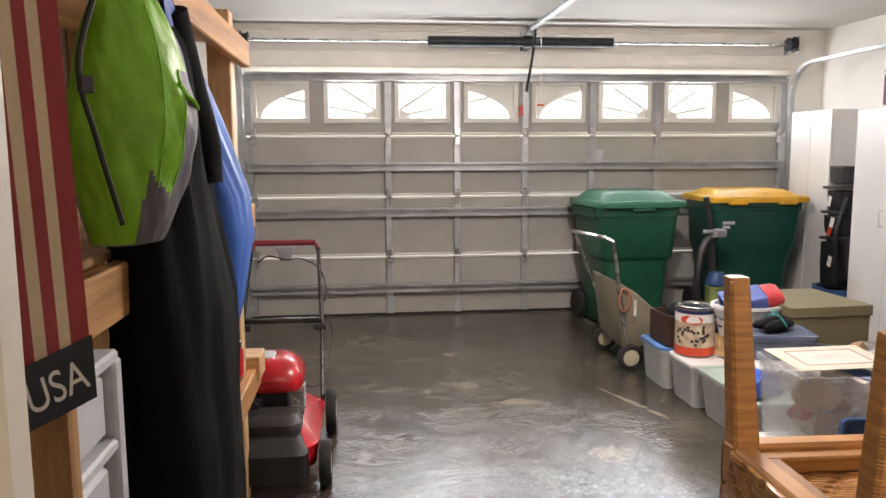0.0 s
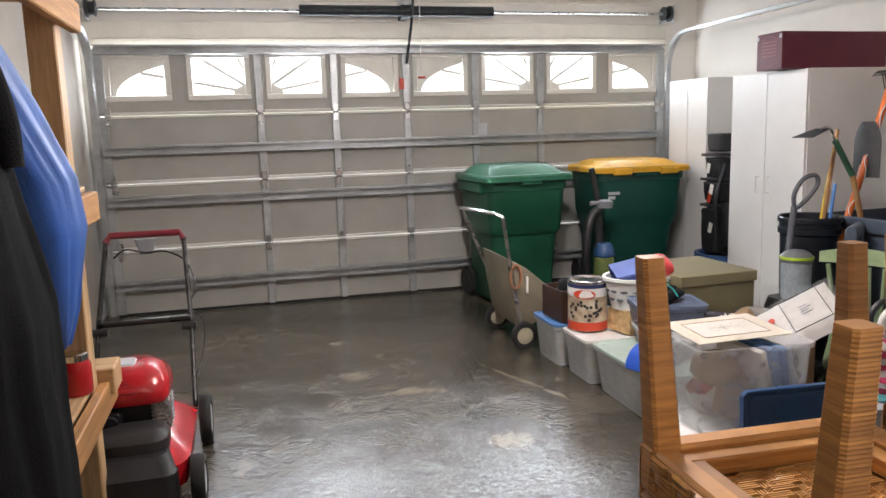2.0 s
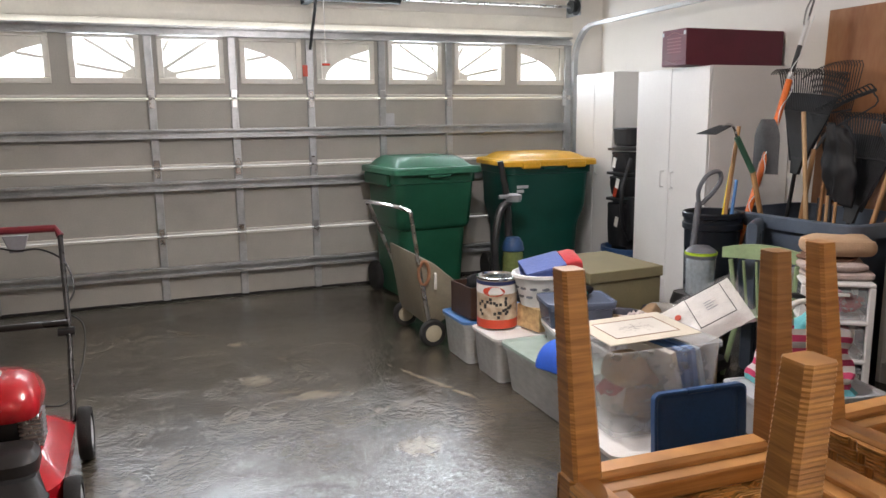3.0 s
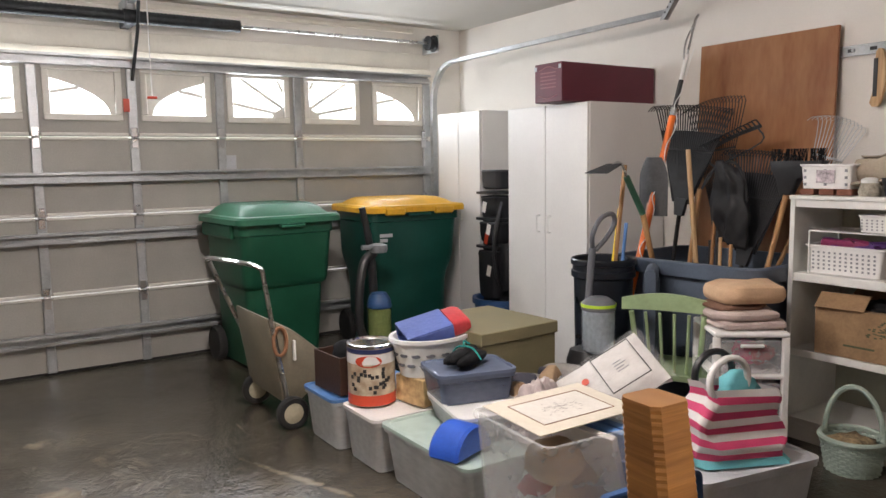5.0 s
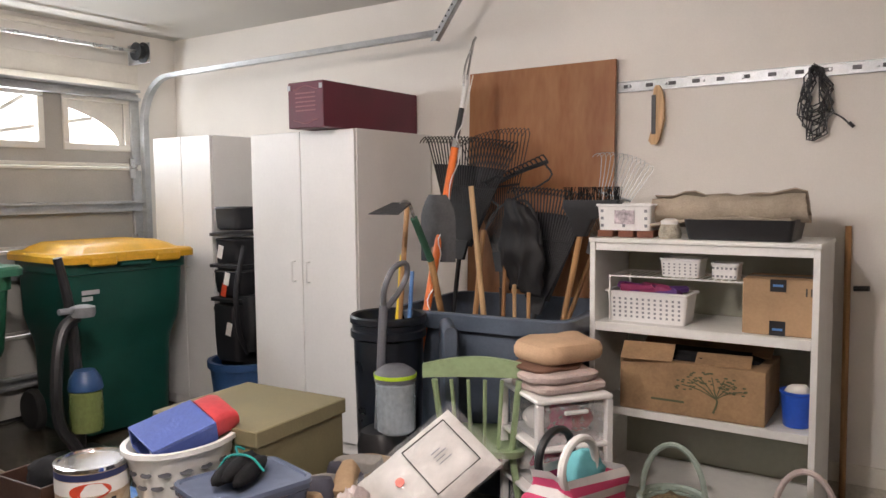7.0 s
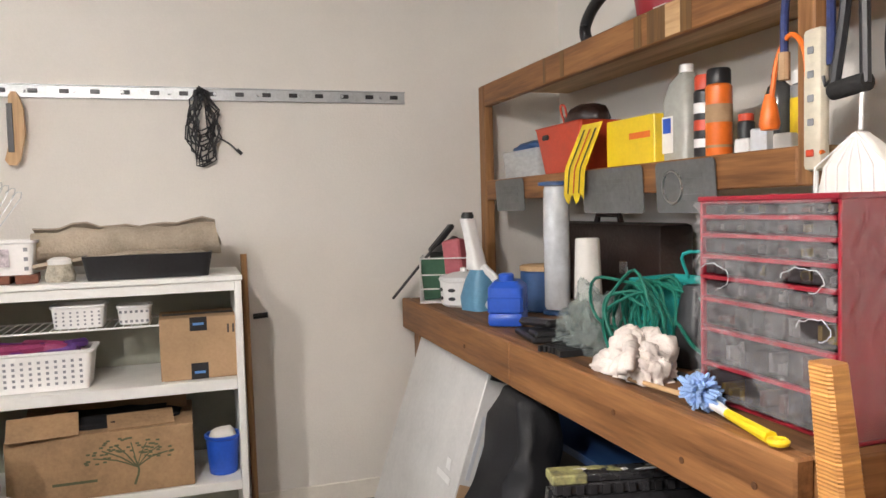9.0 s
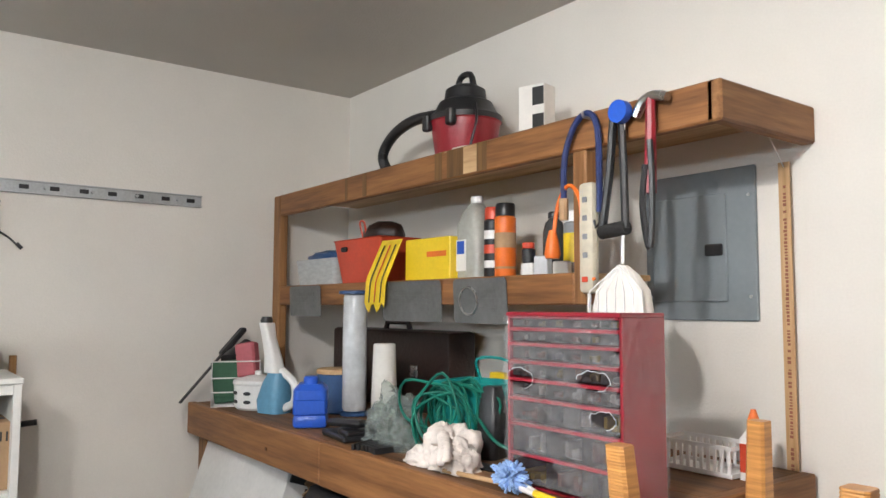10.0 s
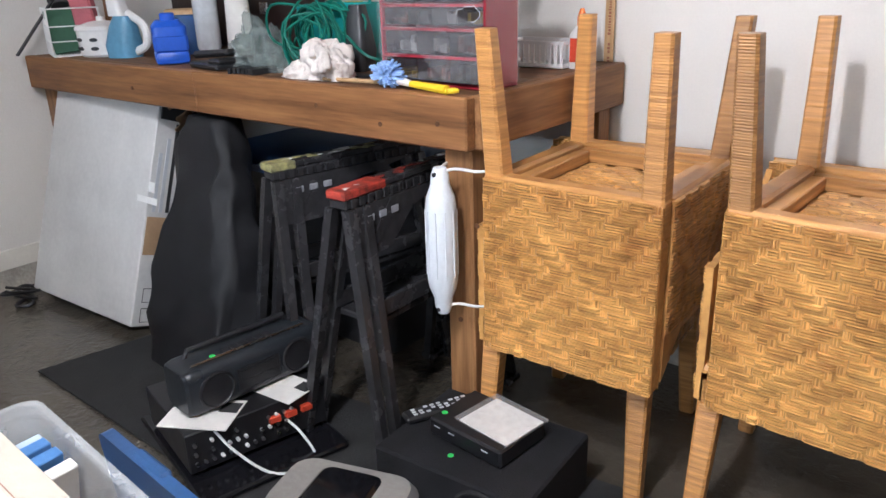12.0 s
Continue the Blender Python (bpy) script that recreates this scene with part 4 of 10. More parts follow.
WOVEN = {}
def woven_chair(label, m):
    """Upright woven chair: seat centre at the origin on the floor, its back towards +y."""
    t = thing("woven_chair", label, "chair", m, "stacked woven chairs")
    if WOVEN:
        for k, (me, nm) in WOVEN.items():
            ob = new(nm, me)
            ob.parent = t
        return t
    hw, hd = CH_W / 2, CH_D / 2
    def add(key, nm, bm, mat):
        ob = part(nm, bm, mat, t)
        WOVEN[key] = (ob.data, nm)
    for i, (sx, sy) in enumerate(((-1, -1), (1, -1), (1, 1), (-1, 1))):
        bm = nb(); wrapped_leg(bm, sx * (hw - 0.03), sy * (hd - 0.03), 0.0, CH_S - 0.1, (sx * 0.012, sy * 0.035))
        add("leg%d" % i, "leg", bm, RATTAND)
    for i, (x0, x1, y0, y1) in enumerate(((-hw, hw, -hd, -hd + 0.05), (-hw, hw, hd - 0.05, hd), (-hw, -hw + 0.05, -hd + 0.05, hd - 0.05), (hw - 0.05, hw, -hd + 0.05, hd - 0.05))):
        bm = nb(); box(bm, x0, x1, y0, y1, CH_S - 0.1, CH_S - 0.01, 0.008)
        add("rail%d" % i, "seat_rail", bm, RATTAND)
    for i, (x0, x1, y0, y1) in enumerate(((-hw + 0.05, hw - 0.05, -hd + 0.05, -hd + 0.085), (-hw + 0.05, hw - 0.05, hd - 0.085, hd - 0.05), (-hw + 0.05, -hw + 0.085, -hd + 0.085, hd - 0.085), (hw - 0.085, hw - 0.05, -hd + 0.085, hd - 0.085))):
        bm = nb(); box(bm, x0, x1, y0, y1, CH_S - 0.085, CH_S - 0.05, 0.003)
        add("brace%d" % i, "seat_brace", bm, RATTAND)
    bm = nb(); box(bm, -hw, hw, -hd, hd, CH_S - 0.045, CH_S, 0.01)
    weave(bm, (-hw + 0.085, -hd + 0.085, CH_S - 0.046), (1, 0, 0), (0, 1, 0), (0, 0, -1), CH_W - 0.17, CH_D - 0.17)
    add("seat", "seat", bm, RATTAN)
    # back shell with woven faces
    bm = nb()
    box(bm, -hw, hw, hd - 0.05, hd, CH_S, CH_B, 0.008)
    weave(bm, (-hw, hd, CH_S - 0.09), (1, 0, 0), (0, 0, 1), (0, 1, 0), CH_W, CH_B - CH_S + 0.09)
    weave(bm, (-hw, hd - 0.05, CH_S), (1, 0, 0), (0, 0, 1), (0, -1, 0), CH_W, CH_B - CH_S)
    add("back", "backrest", bm, RATTAN)
    for s in (-1, 1):
        bm = nb()
        prof = [(-hd, CH_S - 0.09), (hd - 0.05, CH_S - 0.09), (hd - 0.05, CH_B - 0.02), (hd - 0.16, CH_B - 0.12), (-hd, CH_S + 0.24)]
        x0, x1 = (s * hw - 0.012, s * hw + 0.004) if s > 0 else (s * hw - 0.004, s * hw + 0.012)
        rows = [[bm.verts.new((x, y, z)) for y, z in prof] for x in (x0, x1)]
        bm.faces.new(rows[0]), bm.faces.new(rows[1][::-1])
        for i in range(5):
            bm.faces.new((rows[0][i], rows[0][(i + 1) % 5], rows[1][(i + 1) % 5], rows[1][i]))
        weave(bm, (x1 if s > 0 else x0, -hd, CH_S - 0.09), (0, 1, 0), (0, 0, 1), (s, 0, 0), CH_D - 0.05, 0.33)
        add("side%d" % s, "side_panel", bm, RATTAN)
    return t


for cx, cy, rz in ((0.79, 1.475, 1.5), (0.19, 1.44, -2.0)):
    woven_chair("upturned woven rattan chair stacked on another", pose(cx, cy, 1.187, 180, 0, 180 + rz))
    woven_chair("woven rattan chair with another upturned on it", pose(cx + 0.05, cy - 0.04, 0, 0, 0, 180 + rz + 5))

# ---- things on the workbench ----
def rz_at(x, y, z=BZ, rz=0):
    return pose(x, y, z + 0.001, 0, 0, rz)


rc = thing("parts_cabinet", "red steel small-parts drawer cabinet wrapped in cling film", "drawer cabinet", rz_at(1.07, 1.495))
for nm, q in (("base", (0, 0.355, 0, 0.13, 0, 0.008)), ("top", (0, 0.355, 0, 0.15, 0.405, 0.415)), ("side", (0, 0.008, 0, 0.145, 0.008, 0.405)), ("side", (0.347, 0.355, 0, 0.145, 0.008, 0.405)), ("back", (0.008, 0.347, 0, 0.006, 0.008, 0.405))):
    bm = nb(); box(bm, *q, 0.002)
    part(nm, bm, REDC, rc)
DRAWP = glassy("drawer_plastic", (0.14, 0.12, 0.125), 0.5, 0.2, 0.26)
CLUTTER = [material("clutter_a", (0.1, 0.1, 0.11), 0.5, 0.4), material("clutter_b", (0.5, 0.35, 0.05), 0.5), material("clutter_c", (0.6, 0.58, 0.55), 0.5), material("clutter_d", (0.3, 0.08, 0.05), 0.5)]
random.seed(5)
rowz = [(0.015, 0.075, 3), (0.085, 0.145, 3), (0.16, 0.205, 4), (0.218, 0.25, 6), (0.262, 0.292, 6), (0.304, 0.334, 6), (0.346, 0.37, 6), (0.38, 0.4, 6)]
for z0, z1, n_ in rowz:
    bm = nb(); box(bm, 0.008, 0.347, 0.128, 0.146, z1 + 0.001, z1 + 0.0085)
    part("divider", bm, REDC, rc)
    for i in range(n_):
        a, b = 0.012 + 0.332 * i / n_, 0.012 + 0.332 * (i + 1) / n_ - 0.004
        bm = nb(); box(bm, a, b, 0.01, 0.142, z0, z1 - 0.003, 0.002)
        d_ = part("drawer", bm, DRAWP, rc)
        bm = nb(); box(bm, a + (b - a) * 0.3, b - (b - a) * 0.3, 0.143, 0.152, z0 + 0.004, z0 + 0.012, 0.002)
        part("pull", bm, DRAWP, d_)
        bm = nb()
        for q in range(3):
            cx, r_ = random.uniform(a + 0.015, b - 0.015), random.uniform(0.005, 0.009)
            box(bm, cx - r_, cx + r_, 0.05, 0.12, z0 + 0.003, z0 + (z1 - z0) * random.uniform(0.3, 0.8), 0.001)
        part("contents", bm, random.choice(CLUTTER), d_, kind="stuff")
def wrap(u, v):
    x, z = 0.002 + 0.351 * u, 0.02 + 0.385 * v
    w = Vector((u * 3 + 0.6 * noise.noise(Vector((u * 3, v * 3, 2))), v * 5 - u * 2, 3))
    fold = max(0.0, 0.16 - abs(noise.noise(w * 1.7))) / 0.16
    fine = max(0.0, 0.14 - abs(noise.noise(Vector((u * 7 + v * 5, v * 15 - u * 5, 11))))) / 0.14
    return (x, 0.152 + 0.013 * fold * fold + 0.008 * fine * fine + 0.003 * noise.noise(Vector((u * 20, v * 26, 5))), z)
bm = nb()
NU, NV = 100, 110
gap = lambda u, v: any(((u - a) / c) ** 2 + ((v - b) / d) ** 2 < 1 + 0.5 * noise.noise(Vector((u * 12, v * 12, a))) for a, b, c, d in ((0.19, 0.65, 0.13, 0.05), (0.84, 0.62, 0.12, 0.06), (0.12, 0.44, 0.1, 0.045), (0.7, 0.1, 0.2, 0.07)))
bm.faces.layers.int.new("soft")
grid = [[bm.verts.new(wrap(i / NU, j / NV)) for j in range(NV + 1)] for i in range(NU + 1)]
for i in range(NU):
    for j in range(NV):
        if not gap((i + 0.5) / NU, (j + 0.5) / NV):
            bm.faces.new((grid[i][j], grid[i + 1][j], grid[i + 1][j + 1], grid[i][j + 1]))
bmesh.ops.delete(bm, geom=[v for v in bm.verts if not v.link_faces], context="VERTS")
WRAPM = glassy("cabinet_wrap", (0.85, 0.85, 0.87), 0.03, 0.15, 0.1)
WRAPM.node_tree.nodes["Principled BSDF"].inputs["Specular IOR Level"].default_value = 1.0
part("cling_film", bm, WRAPM, rc, "torn shiny cling film")
bm = nb()
bm.faces.layers.int.new("soft")
sheet(bm, lambda u, v: (-0.004 - 0.005 * max(0.0, 0.2 - abs(noise.noise(Vector((u * 4, v * 8, 8))))) * 5, 0.002 + 0.15 * u, 0.012 + 0.4 * v), 30, 60)
part("side_film", bm, WRAPM, rc)
for a, b, c, d in ((0.19, 0.65, 0.13, 0.05), (0.84, 0.62, 0.12, 0.06), (0.12, 0.44, 0.1, 0.045)):
    bm = nb(); tube(bm, [(0.002 + 0.351 * (a + c * 1.05 * math.cos(q)), 0.158, 0.02 + 0.385 * (b + d * 1.1 * math.sin(q)) + 0.006 * noise.noise(Vector((3 * math.cos(q), 3 * math.sin(q), a * 9)))) for q in [2 * math.pi * k / 30 for k in range(22)]], 0.0009, 5)
    part("torn_edge", bm, glassy("film_edge", (0.9, 0.9, 0.92), 0.05, 0.1, 0.5), rc)

# wire basket with odds and ends at the end of the bench
wk = thing("wire_basket", "white wire basket of tools and odds at the bench end", "basket", rz_at(3.3, 1.58, rz=-20))
for z in (0.0, 0.06, 0.12, 0.19):
    bm = nb()
    tube(bm, [(-0.13, -0.1, z), (0.13, -0.1, z), (0.13, 0.1, z), (-0.13, 0.1, z)], 0.003, 5, closed=True)
    part("hoop", bm, WHITEP, wk)
for i in range(14):
    x = -0.13 + 0.02 * i
    bm = nb(); tube(bm, [(x, -0.1, 0.19), (x, -0.1, 0), (x, 0.1, 0), (x, 0.1, 0.19)], 0.0018, 4)
    part("wire", bm, WHITEP, wk)
for nm, lbl, mt, f in (
    ("black_saw", "black pruning saw standing in the wire basket", BLACKP, lambda b: (box(b, -0.012, 0.012, -0.004, 0.004, -0.17, 0.12, 0.003), box(b, -0.02, 0.03, -0.012, 0.012, 0.1, 0.26, 0.008))),
    ("green_carton", "dark green packet in the wire basket", material("green_card", (0.03, 0.12, 0.06), 0.6), lambda b: box(b, -0.06, 0.06, -0.02, 0.02, -0.02, 0.16, 0.004)),
    ("pink_packet", "pink and white packet in the wire basket", material("pink_card", (0.5, 0.12, 0.14), 0.5), lambda b: box(b, -0.045, 0.045, -0.03, 0.03, 0.05, 0.2, 0.008)),
    ("black_hood", "black plastic hood on the wire basket", BLACKP, lambda b: lathe(b, [(0.08, 0.0), (0.07, 0.03), (0.03, 0.1), (0.02, 0.12)], 14))):
    bm = nb(); f(bm)
    loc = {"black_saw": pose(3.36, 1.69, 1.155, 42, 0, 0), "green_carton": pose(3.27, 1.62, 1.05, 0, 6, 60), "pink_packet": pose(3.2, 1.55, 1.09, 6, 10, 40), "black_hood": pose(3.3, 1.57, 1.19, 30, 20, 0)}[nm]
    solid(nm, bm, mt, lbl, "tool" if nm == "black_saw" else "packet", loc)

# white pot with dark oval holes
pt = thing("enamel_pot", "white steamer pot with dark oval holes and a lid", "pot", rz_at(3.07, 1.57))
bm = nb(); lathe(bm, [(0.085, 0), (0.095, 0.01), (0.1, 0.1), (0.104, 0.105), (0.104, 0.11)], 26)
part("body", bm, WHITEP, pt)
bm = nb(); lathe(bm, [(0.105, 0.111), (0.1, 0.12), (0.05, 0.135), (0.015, 0.14), (0.015, 0.155), (0.005, 0.158)], 24)
part("lid", bm, WHITEP, pt)
for a in range(10, 360, 40):
    for z in (0.035, 0.07):
        bm = nb()
        r_ = 0.0945 + z * 0.05
        cyl(bm, (0, 0, 0), (0.004, 0, 0), 0.011, n=10)
        part("hole", bm, BLACKP, pt, m=pose(r_ * math.cos(radians(a)), r_ * math.sin(radians(a)), z, 0, 0, a) @ Matrix.Diagonal((1, 1.5, 0.7, 1)))

# hand vacuum, nozzle up
hv = thing("hand_vacuum", "blue and white cordless hand vacuum standing nozzle up", "hand vacuum", rz_at(2.91, 1.57, rz=200))
bm = nb(); loft(bm, [rrect(0, 0, 0, 0.06, 0.05, 0.03), rrect(0.0, 0, 0.05, 0.065, 0.055, 0.035), rrect(0.01, 0, 0.12, 0.05, 0.045, 0.03), rrect(0.02, 0, 0.16, 0.035, 0.035, 0.02)])
part("body", bm, material("steel_blue_plastic", (0.12, 0.3, 0.45), 0.35), hv)
bm = nb(); loft(bm, [rrect(0.0, 0, 0.16, 0.036, 0.036, 0.02), rrect(-0.01, 0, 0.22, 0.03, 0.03, 0.018), rrect(-0.035, 0, 0.3, 0.022, 0.026, 0.012), rrect(-0.05, 0, 0.36, 0.022, 0.03, 0.012)])
part("nozzle", bm, WHITEP, hv)
bm = nb(); tube(bm, [(0.05, 0, 0.02), (0.11, 0, 0.05), (0.11, 0, 0.12), (0.04, 0, 0.17)], 0.016, 8, smooth=4)
part("handle", bm, WHITEP, hv)
bm = nb(); lathe(bm, [(0.024, 0), (0.026, 0.015), (0.02, 0.03)], 12, at=(-0.052, 0, 0.355))
part("brush", bm, BLACKP, hv)

bm = nb(); lathe(bm, [(0.08, 0), (0.085, 0.005), (0.085, 0.15), (0.08, 0.155)], 24)
d_ = thing("blue_drum", "round blue tub with a wooden lid", "tub", rz_at(2.78, 1.35))
part("body", bm, BLUELID, d_)
bm = nb(); lathe(bm, [(0.088, 0.156), (0.088, 0.172), (0.08, 0.176)], 24)
part("lid", bm, PINEX, d_)

jg = thing("blue_jug", "bright blue plastic jug with a moulded grip", "jug", rz_at(2.53, 1.6, rz=-30) @ Matrix.Diagonal((1.28, 1.2, 1.05, 1)))
bm = nb()
box(bm, -0.07, 0.07, -0.05, 0.05, 0, 0.045, 0.012, seg=2), box(bm, -0.07, -0.03, -0.05, 0.05, 0.04, 0.1, 0.008), box(bm, 0.03, 0.07, -0.05, 0.05, 0.04, 0.1, 0.008), box(bm, -0.03, 0.03, -0.05, 0.015, 0.04, 0.1, 0.006)
loft(bm, [rrect(0, 0, 0.095, 0.07, 0.05, 0.015), rrect(0, 0, 0.125, 0.07, 0.05, 0.02), rrect(-0.01, 0, 0.145, 0.045, 0.035, 0.02)])
part("body", bm, BLUEP, jg)
bm = nb(); lathe(bm, [(0.022, 0.14), (0.022, 0.165), (0.018, 0.17)], 14, at=(-0.03, 0, 0))
part("cap", bm, BLUEP, jg)

wr = thing("stretch_wrap", "upright roll of clear stretch wrap with blue end caps", "plastic wrap", rz_at(2.65, 1.35))
bm = nb(); lathe(bm, [(0.044, 0.02), (0.048, 0.03), (0.049, 0.25), (0.047, 0.46), (0.043, 0.475)], 24)
part("roll", bm, material("rolled_film", (0.62, 0.64, 0.66), 0.18, var=0.1, scale=12, fine=40, bump=0.1, coat=0.3), wr)
for z0, r_ in ((0.0, 0.055), (0.475, 0.066)):
    bm = nb(); lathe(bm, [(0.03, z0), (r_, z0 + 0.002), (r_, z0 + 0.014), (0.03, z0 + 0.018)], 24)
    part("end_cap", bm, BLUELID, wr)
pr = thing("paper_towels", "thin white roll of paper towels standing on end", "paper roll", rz_at(2.51, 1.3))
bm = nb(); lathe(bm, [(0.05, 0), (0.052, 0.01), (0.043, 0.28), (0.04, 0.285), (0.018, 0.285), (0.018, 0.27)], 22)
part("paper", bm, PAPER, pr)
bm = nb(); lathe(bm, [(0.0175, 0.2), (0.0175, 0.284)], 14)
part("core", bm, CARD, pr)

bc_ = thing("briefcase", "dark brown leather case behind the clutter on the bench", "case", rz_at(2.36, 0.96) @ Matrix.Diagonal((1.36, 1.1, 1.0, 1)))
LEATHER = material("dark_leather", (0.028, 0.013, 0.01), 0.4, var=0.2, scale=6, fine=80, bump=0.2)
bm = nb(); box(bm, 0, 0.68, 0, 0.13, 0, 0.33, 0.018, seg=2)
part("body", bm, LEATHER, bc_)
for x in (0.15, 0.5):
    bm = nb(); box(bm, x, x + 0.04, 0.13, 0.137, 0.14, 0.19, 0.003)
    part("clasp", bm, STEEL, bc_)
bm = nb(); tube(bm, [(0.27, 0.065, 0.325), (0.28, 0.065, 0.36), (0.4, 0.065, 0.36), (0.41, 0.065, 0.325)], 0.011, 8)
part("handle", bm, LEATHER, bc_)

# hose crate
hc = thing("hose_crate", "teal plastic crate overflowing with a coiled green hose", "crate", rz_at(1.85, 1.37, rz=12))
bm = nb()
for a, b, c, d in ((-0.12, 0.12, -0.09, -0.08), (-0.12, 0.12, 0.08, 0.09), (-0.12, -0.11, -0.08, 0.08), (0.11, 0.12, -0.08, 0.08)):
    box(bm, a, b, c, d, 0.0, 0.2, 0.002)
box(bm, -0.11, 0.11, -0.08, 0.08, 0.0, 0.008)
part("crate", bm, TEALP, hc)
bm = nb(); tube(bm, [(-0.06, -0.08, 0.19), (-0.06, -0.06, 0.26), (0.06, -0.06, 0.26), (0.06, -0.08, 0.19)], 0.005, 6, smooth=4)
part("handle", bm, TEALP, hc)
random.seed(11)
bm = nb()
HOSE = material("green_hose", (0.008, 0.15, 0.105), 0.4, var=0.12, scale=10, fine=60, bump=0.05)
for k in range(16):
    cx, cz, rr_, yy = random.uniform(-0.05, 0.06), random.uniform(0.06, 0.13), random.uniform(0.05, 0.11), 0.1 + 0.007 * k
    bm = nb(); tube(bm, [(cx + rr_ * 1.15 * math.cos(a), yy + 0.012 * math.sin(2 * a + k), cz + 0.09 + rr_ * 0.0 + (0.085 + 0.02 * math.sin(k)) * math.sin(a) - 0.08 + 0.01 * math.sin(3 * a + k)) for a in [2 * math.pi * i / 22 for i in range(22)]], 0.0044, 6, closed=True)
    part("hose_loop", bm, HOSE, hc)
bm = nb(); tube(bm, [(-0.1, 0.15, 0.12), (-0.2, 0.17, 0.05), (-0.28, 0.1, 0.03), (-0.34, 0.05, 0.04)], 0.005, 6, smooth=5)
ho = part("hose_end", bm, HOSE, hc)

# gloves and rag, feather duster, film bags, phones
random.seed(2)
GLOVE = material("glove_cotton", (0.72, 0.65, 0.6), 0.9, var=0.12, scale=9, fine=90, bump=0.4)
gv = thing("work_gloves", "crumpled dirty-white cotton gloves on the bench", "gloves", rz_at(1.66, 1.6))
for k, (x, y, a, b, c) in enumerate(((0.0, 0.02, 0.1, 0.075, 0.1), (-0.05, 0.05, 0.06, 0.05, 0.075), (0.09, 0.05, 0.075, 0.05, 0.05))):
    bm = nb(); heap(bm, a, b, c, 2.7 + k * 3.1, 0.5, 1.5, at=(x, y, 0))
    part("fold", bm, GLOVE, gv)
for k in range(6):
    a = radians(-70 + 34 * k)
    p = Vector((-0.02 + 0.05 * math.cos(a + 1.5), 0.06 + 0.03 * math.sin(a), 0.085 - 0.008 * k))
    bm = nb(); bm.faces.layers.int.new("soft"); tube(bm, [p, p + Vector((-0.035 * math.cos(a), 0.03, 0.012)), p + Vector((-0.07 * math.cos(a), 0.05, -0.02))], 0.017, 10, smooth=4, taper=0.012)
    part("finger", bm, GLOVE, gv)
fd = thing("feather_duster", "fluffy blue duster with a yellow and white handle", "duster", rz_at(1.3, 1.69, rz=-4))
bm = nb()
random.seed(4)
for k in range(170):
    v = Vector((random.gauss(0, 1), random.gauss(0, 1), random.gauss(0, 1))).normalized()
    p0, p1 = v * 0.02, Vector((v.x * 0.06, v.y * 0.035, v.z * 0.032)) * random.uniform(0.8, 1.25)
    tube(bm, [p0 + Vector((0.06, 0, 0.035)), p1 + Vector((0.06, 0, 0.035))], 0.007, 4, taper=0.003)
part("fluff", bm, material("blue_fluff", (0.3, 0.45, 0.75), 0.95, var=0.1, scale=20, island=0.2), fd, "pale blue fluff", "stuff")
bm = nb(); cyl(bm, (0.02, 0, 0.02), (-0.03, 0.005, 0.016), 0.011, 0.009, 10)
part("ferrule", bm, WHITEP, fd)
bm = nb(); tube(bm, [(-0.03, 0.005, 0.016), (-0.1, 0.012, 0.014), (-0.17, 0.02, 0.013)], 0.009, 8, smooth=3, taper=0.012)
tube(bm, [(-0.19 + 0.013 * math.cos(a), 0.022 + 0.013 * math.sin(a), 0.013) for a in [0.6 * i for i in range(10)]], 0.006, 6, closed=True)
part("handle", bm, YELLOWP, fd)
bm = nb(); cyl(bm, (1.62, 1.69, BZ + 0.008), (1.4, 1.66, BZ + 0.008), 0.006, n=8)
solid("wooden_stick", bm, PINEX, "short bare wooden stick on the bench", "stick")
for k, (x, y, s) in enumerate(((2.2, 1.45, 0.11), (2.06, 1.57, 0.085), (1.95, 1.6, 0.06))):
    bm = nb(); heap(bm, s, s * 0.8, s * 1.2, k * 7.7 + 1.3, 0.55, 2.2, 70, 28)
    solid("plastic_bag", bm, glassy("bag_film_%d" % k, (0.5, 0.56, 0.54), 0.35, 0.1, 0.2), "crumpled clear plastic bag on the bench", "plastic bag", rz_at(x, y))
ph = thing("desk_phone", "black telephone base and handset lying on the bench", "telephone", rz_at(2.22, 1.62, rz=-8))
bm = nb(); box(bm, -0.1, 0.1, -0.07, 0.06, 0, 0.02, 0.006), box(bm, -0.1, -0.02, -0.06, 0.05, 0.018, 0.035, 0.006)
part("base", bm, BLACKP, ph)
bm = nb(); box(bm, -0.09, 0.1, -0.02, 0.03, 0.036, 0.06, 0.01, pose(0, 0, 0, 0, 4, 12))
part("handset", bm, BLACKP, ph)
for k in range(9):
    bm = nb(); box(bm, 0.02 + 0.02 * (k % 3), 0.032 + 0.02 * (k % 3), -0.05 + 0.018 * (k // 3), -0.038 + 0.018 * (k // 3), 0.02, 0.024, 0.002)
    part("key", bm, GREYP, ph)
bm = nb()
for k in range(7):
    box(bm, -0.08 + 0.02 * k, -0.07 + 0.02 * k, -0.05, 0.05, 0.0, 0.018, 0.001, pose(0, 0, 0, 0, 0, 4 * k))
solid("adapter_pile", bm, BLACKP, "pile of black adapters and leads on the bench", "adapters", rz_at(2.0, 1.66), kind="stuff")
bm = nb()
box(bm, -0.05, 0.05, -0.03, 0.03, 0, 0.004), box(bm, -0.3, -0.06, -0.02, 0.0, 0, 0.008, 0.002), box(bm, -0.28, -0.1, 0.02, 0.03, 0, 0.006)
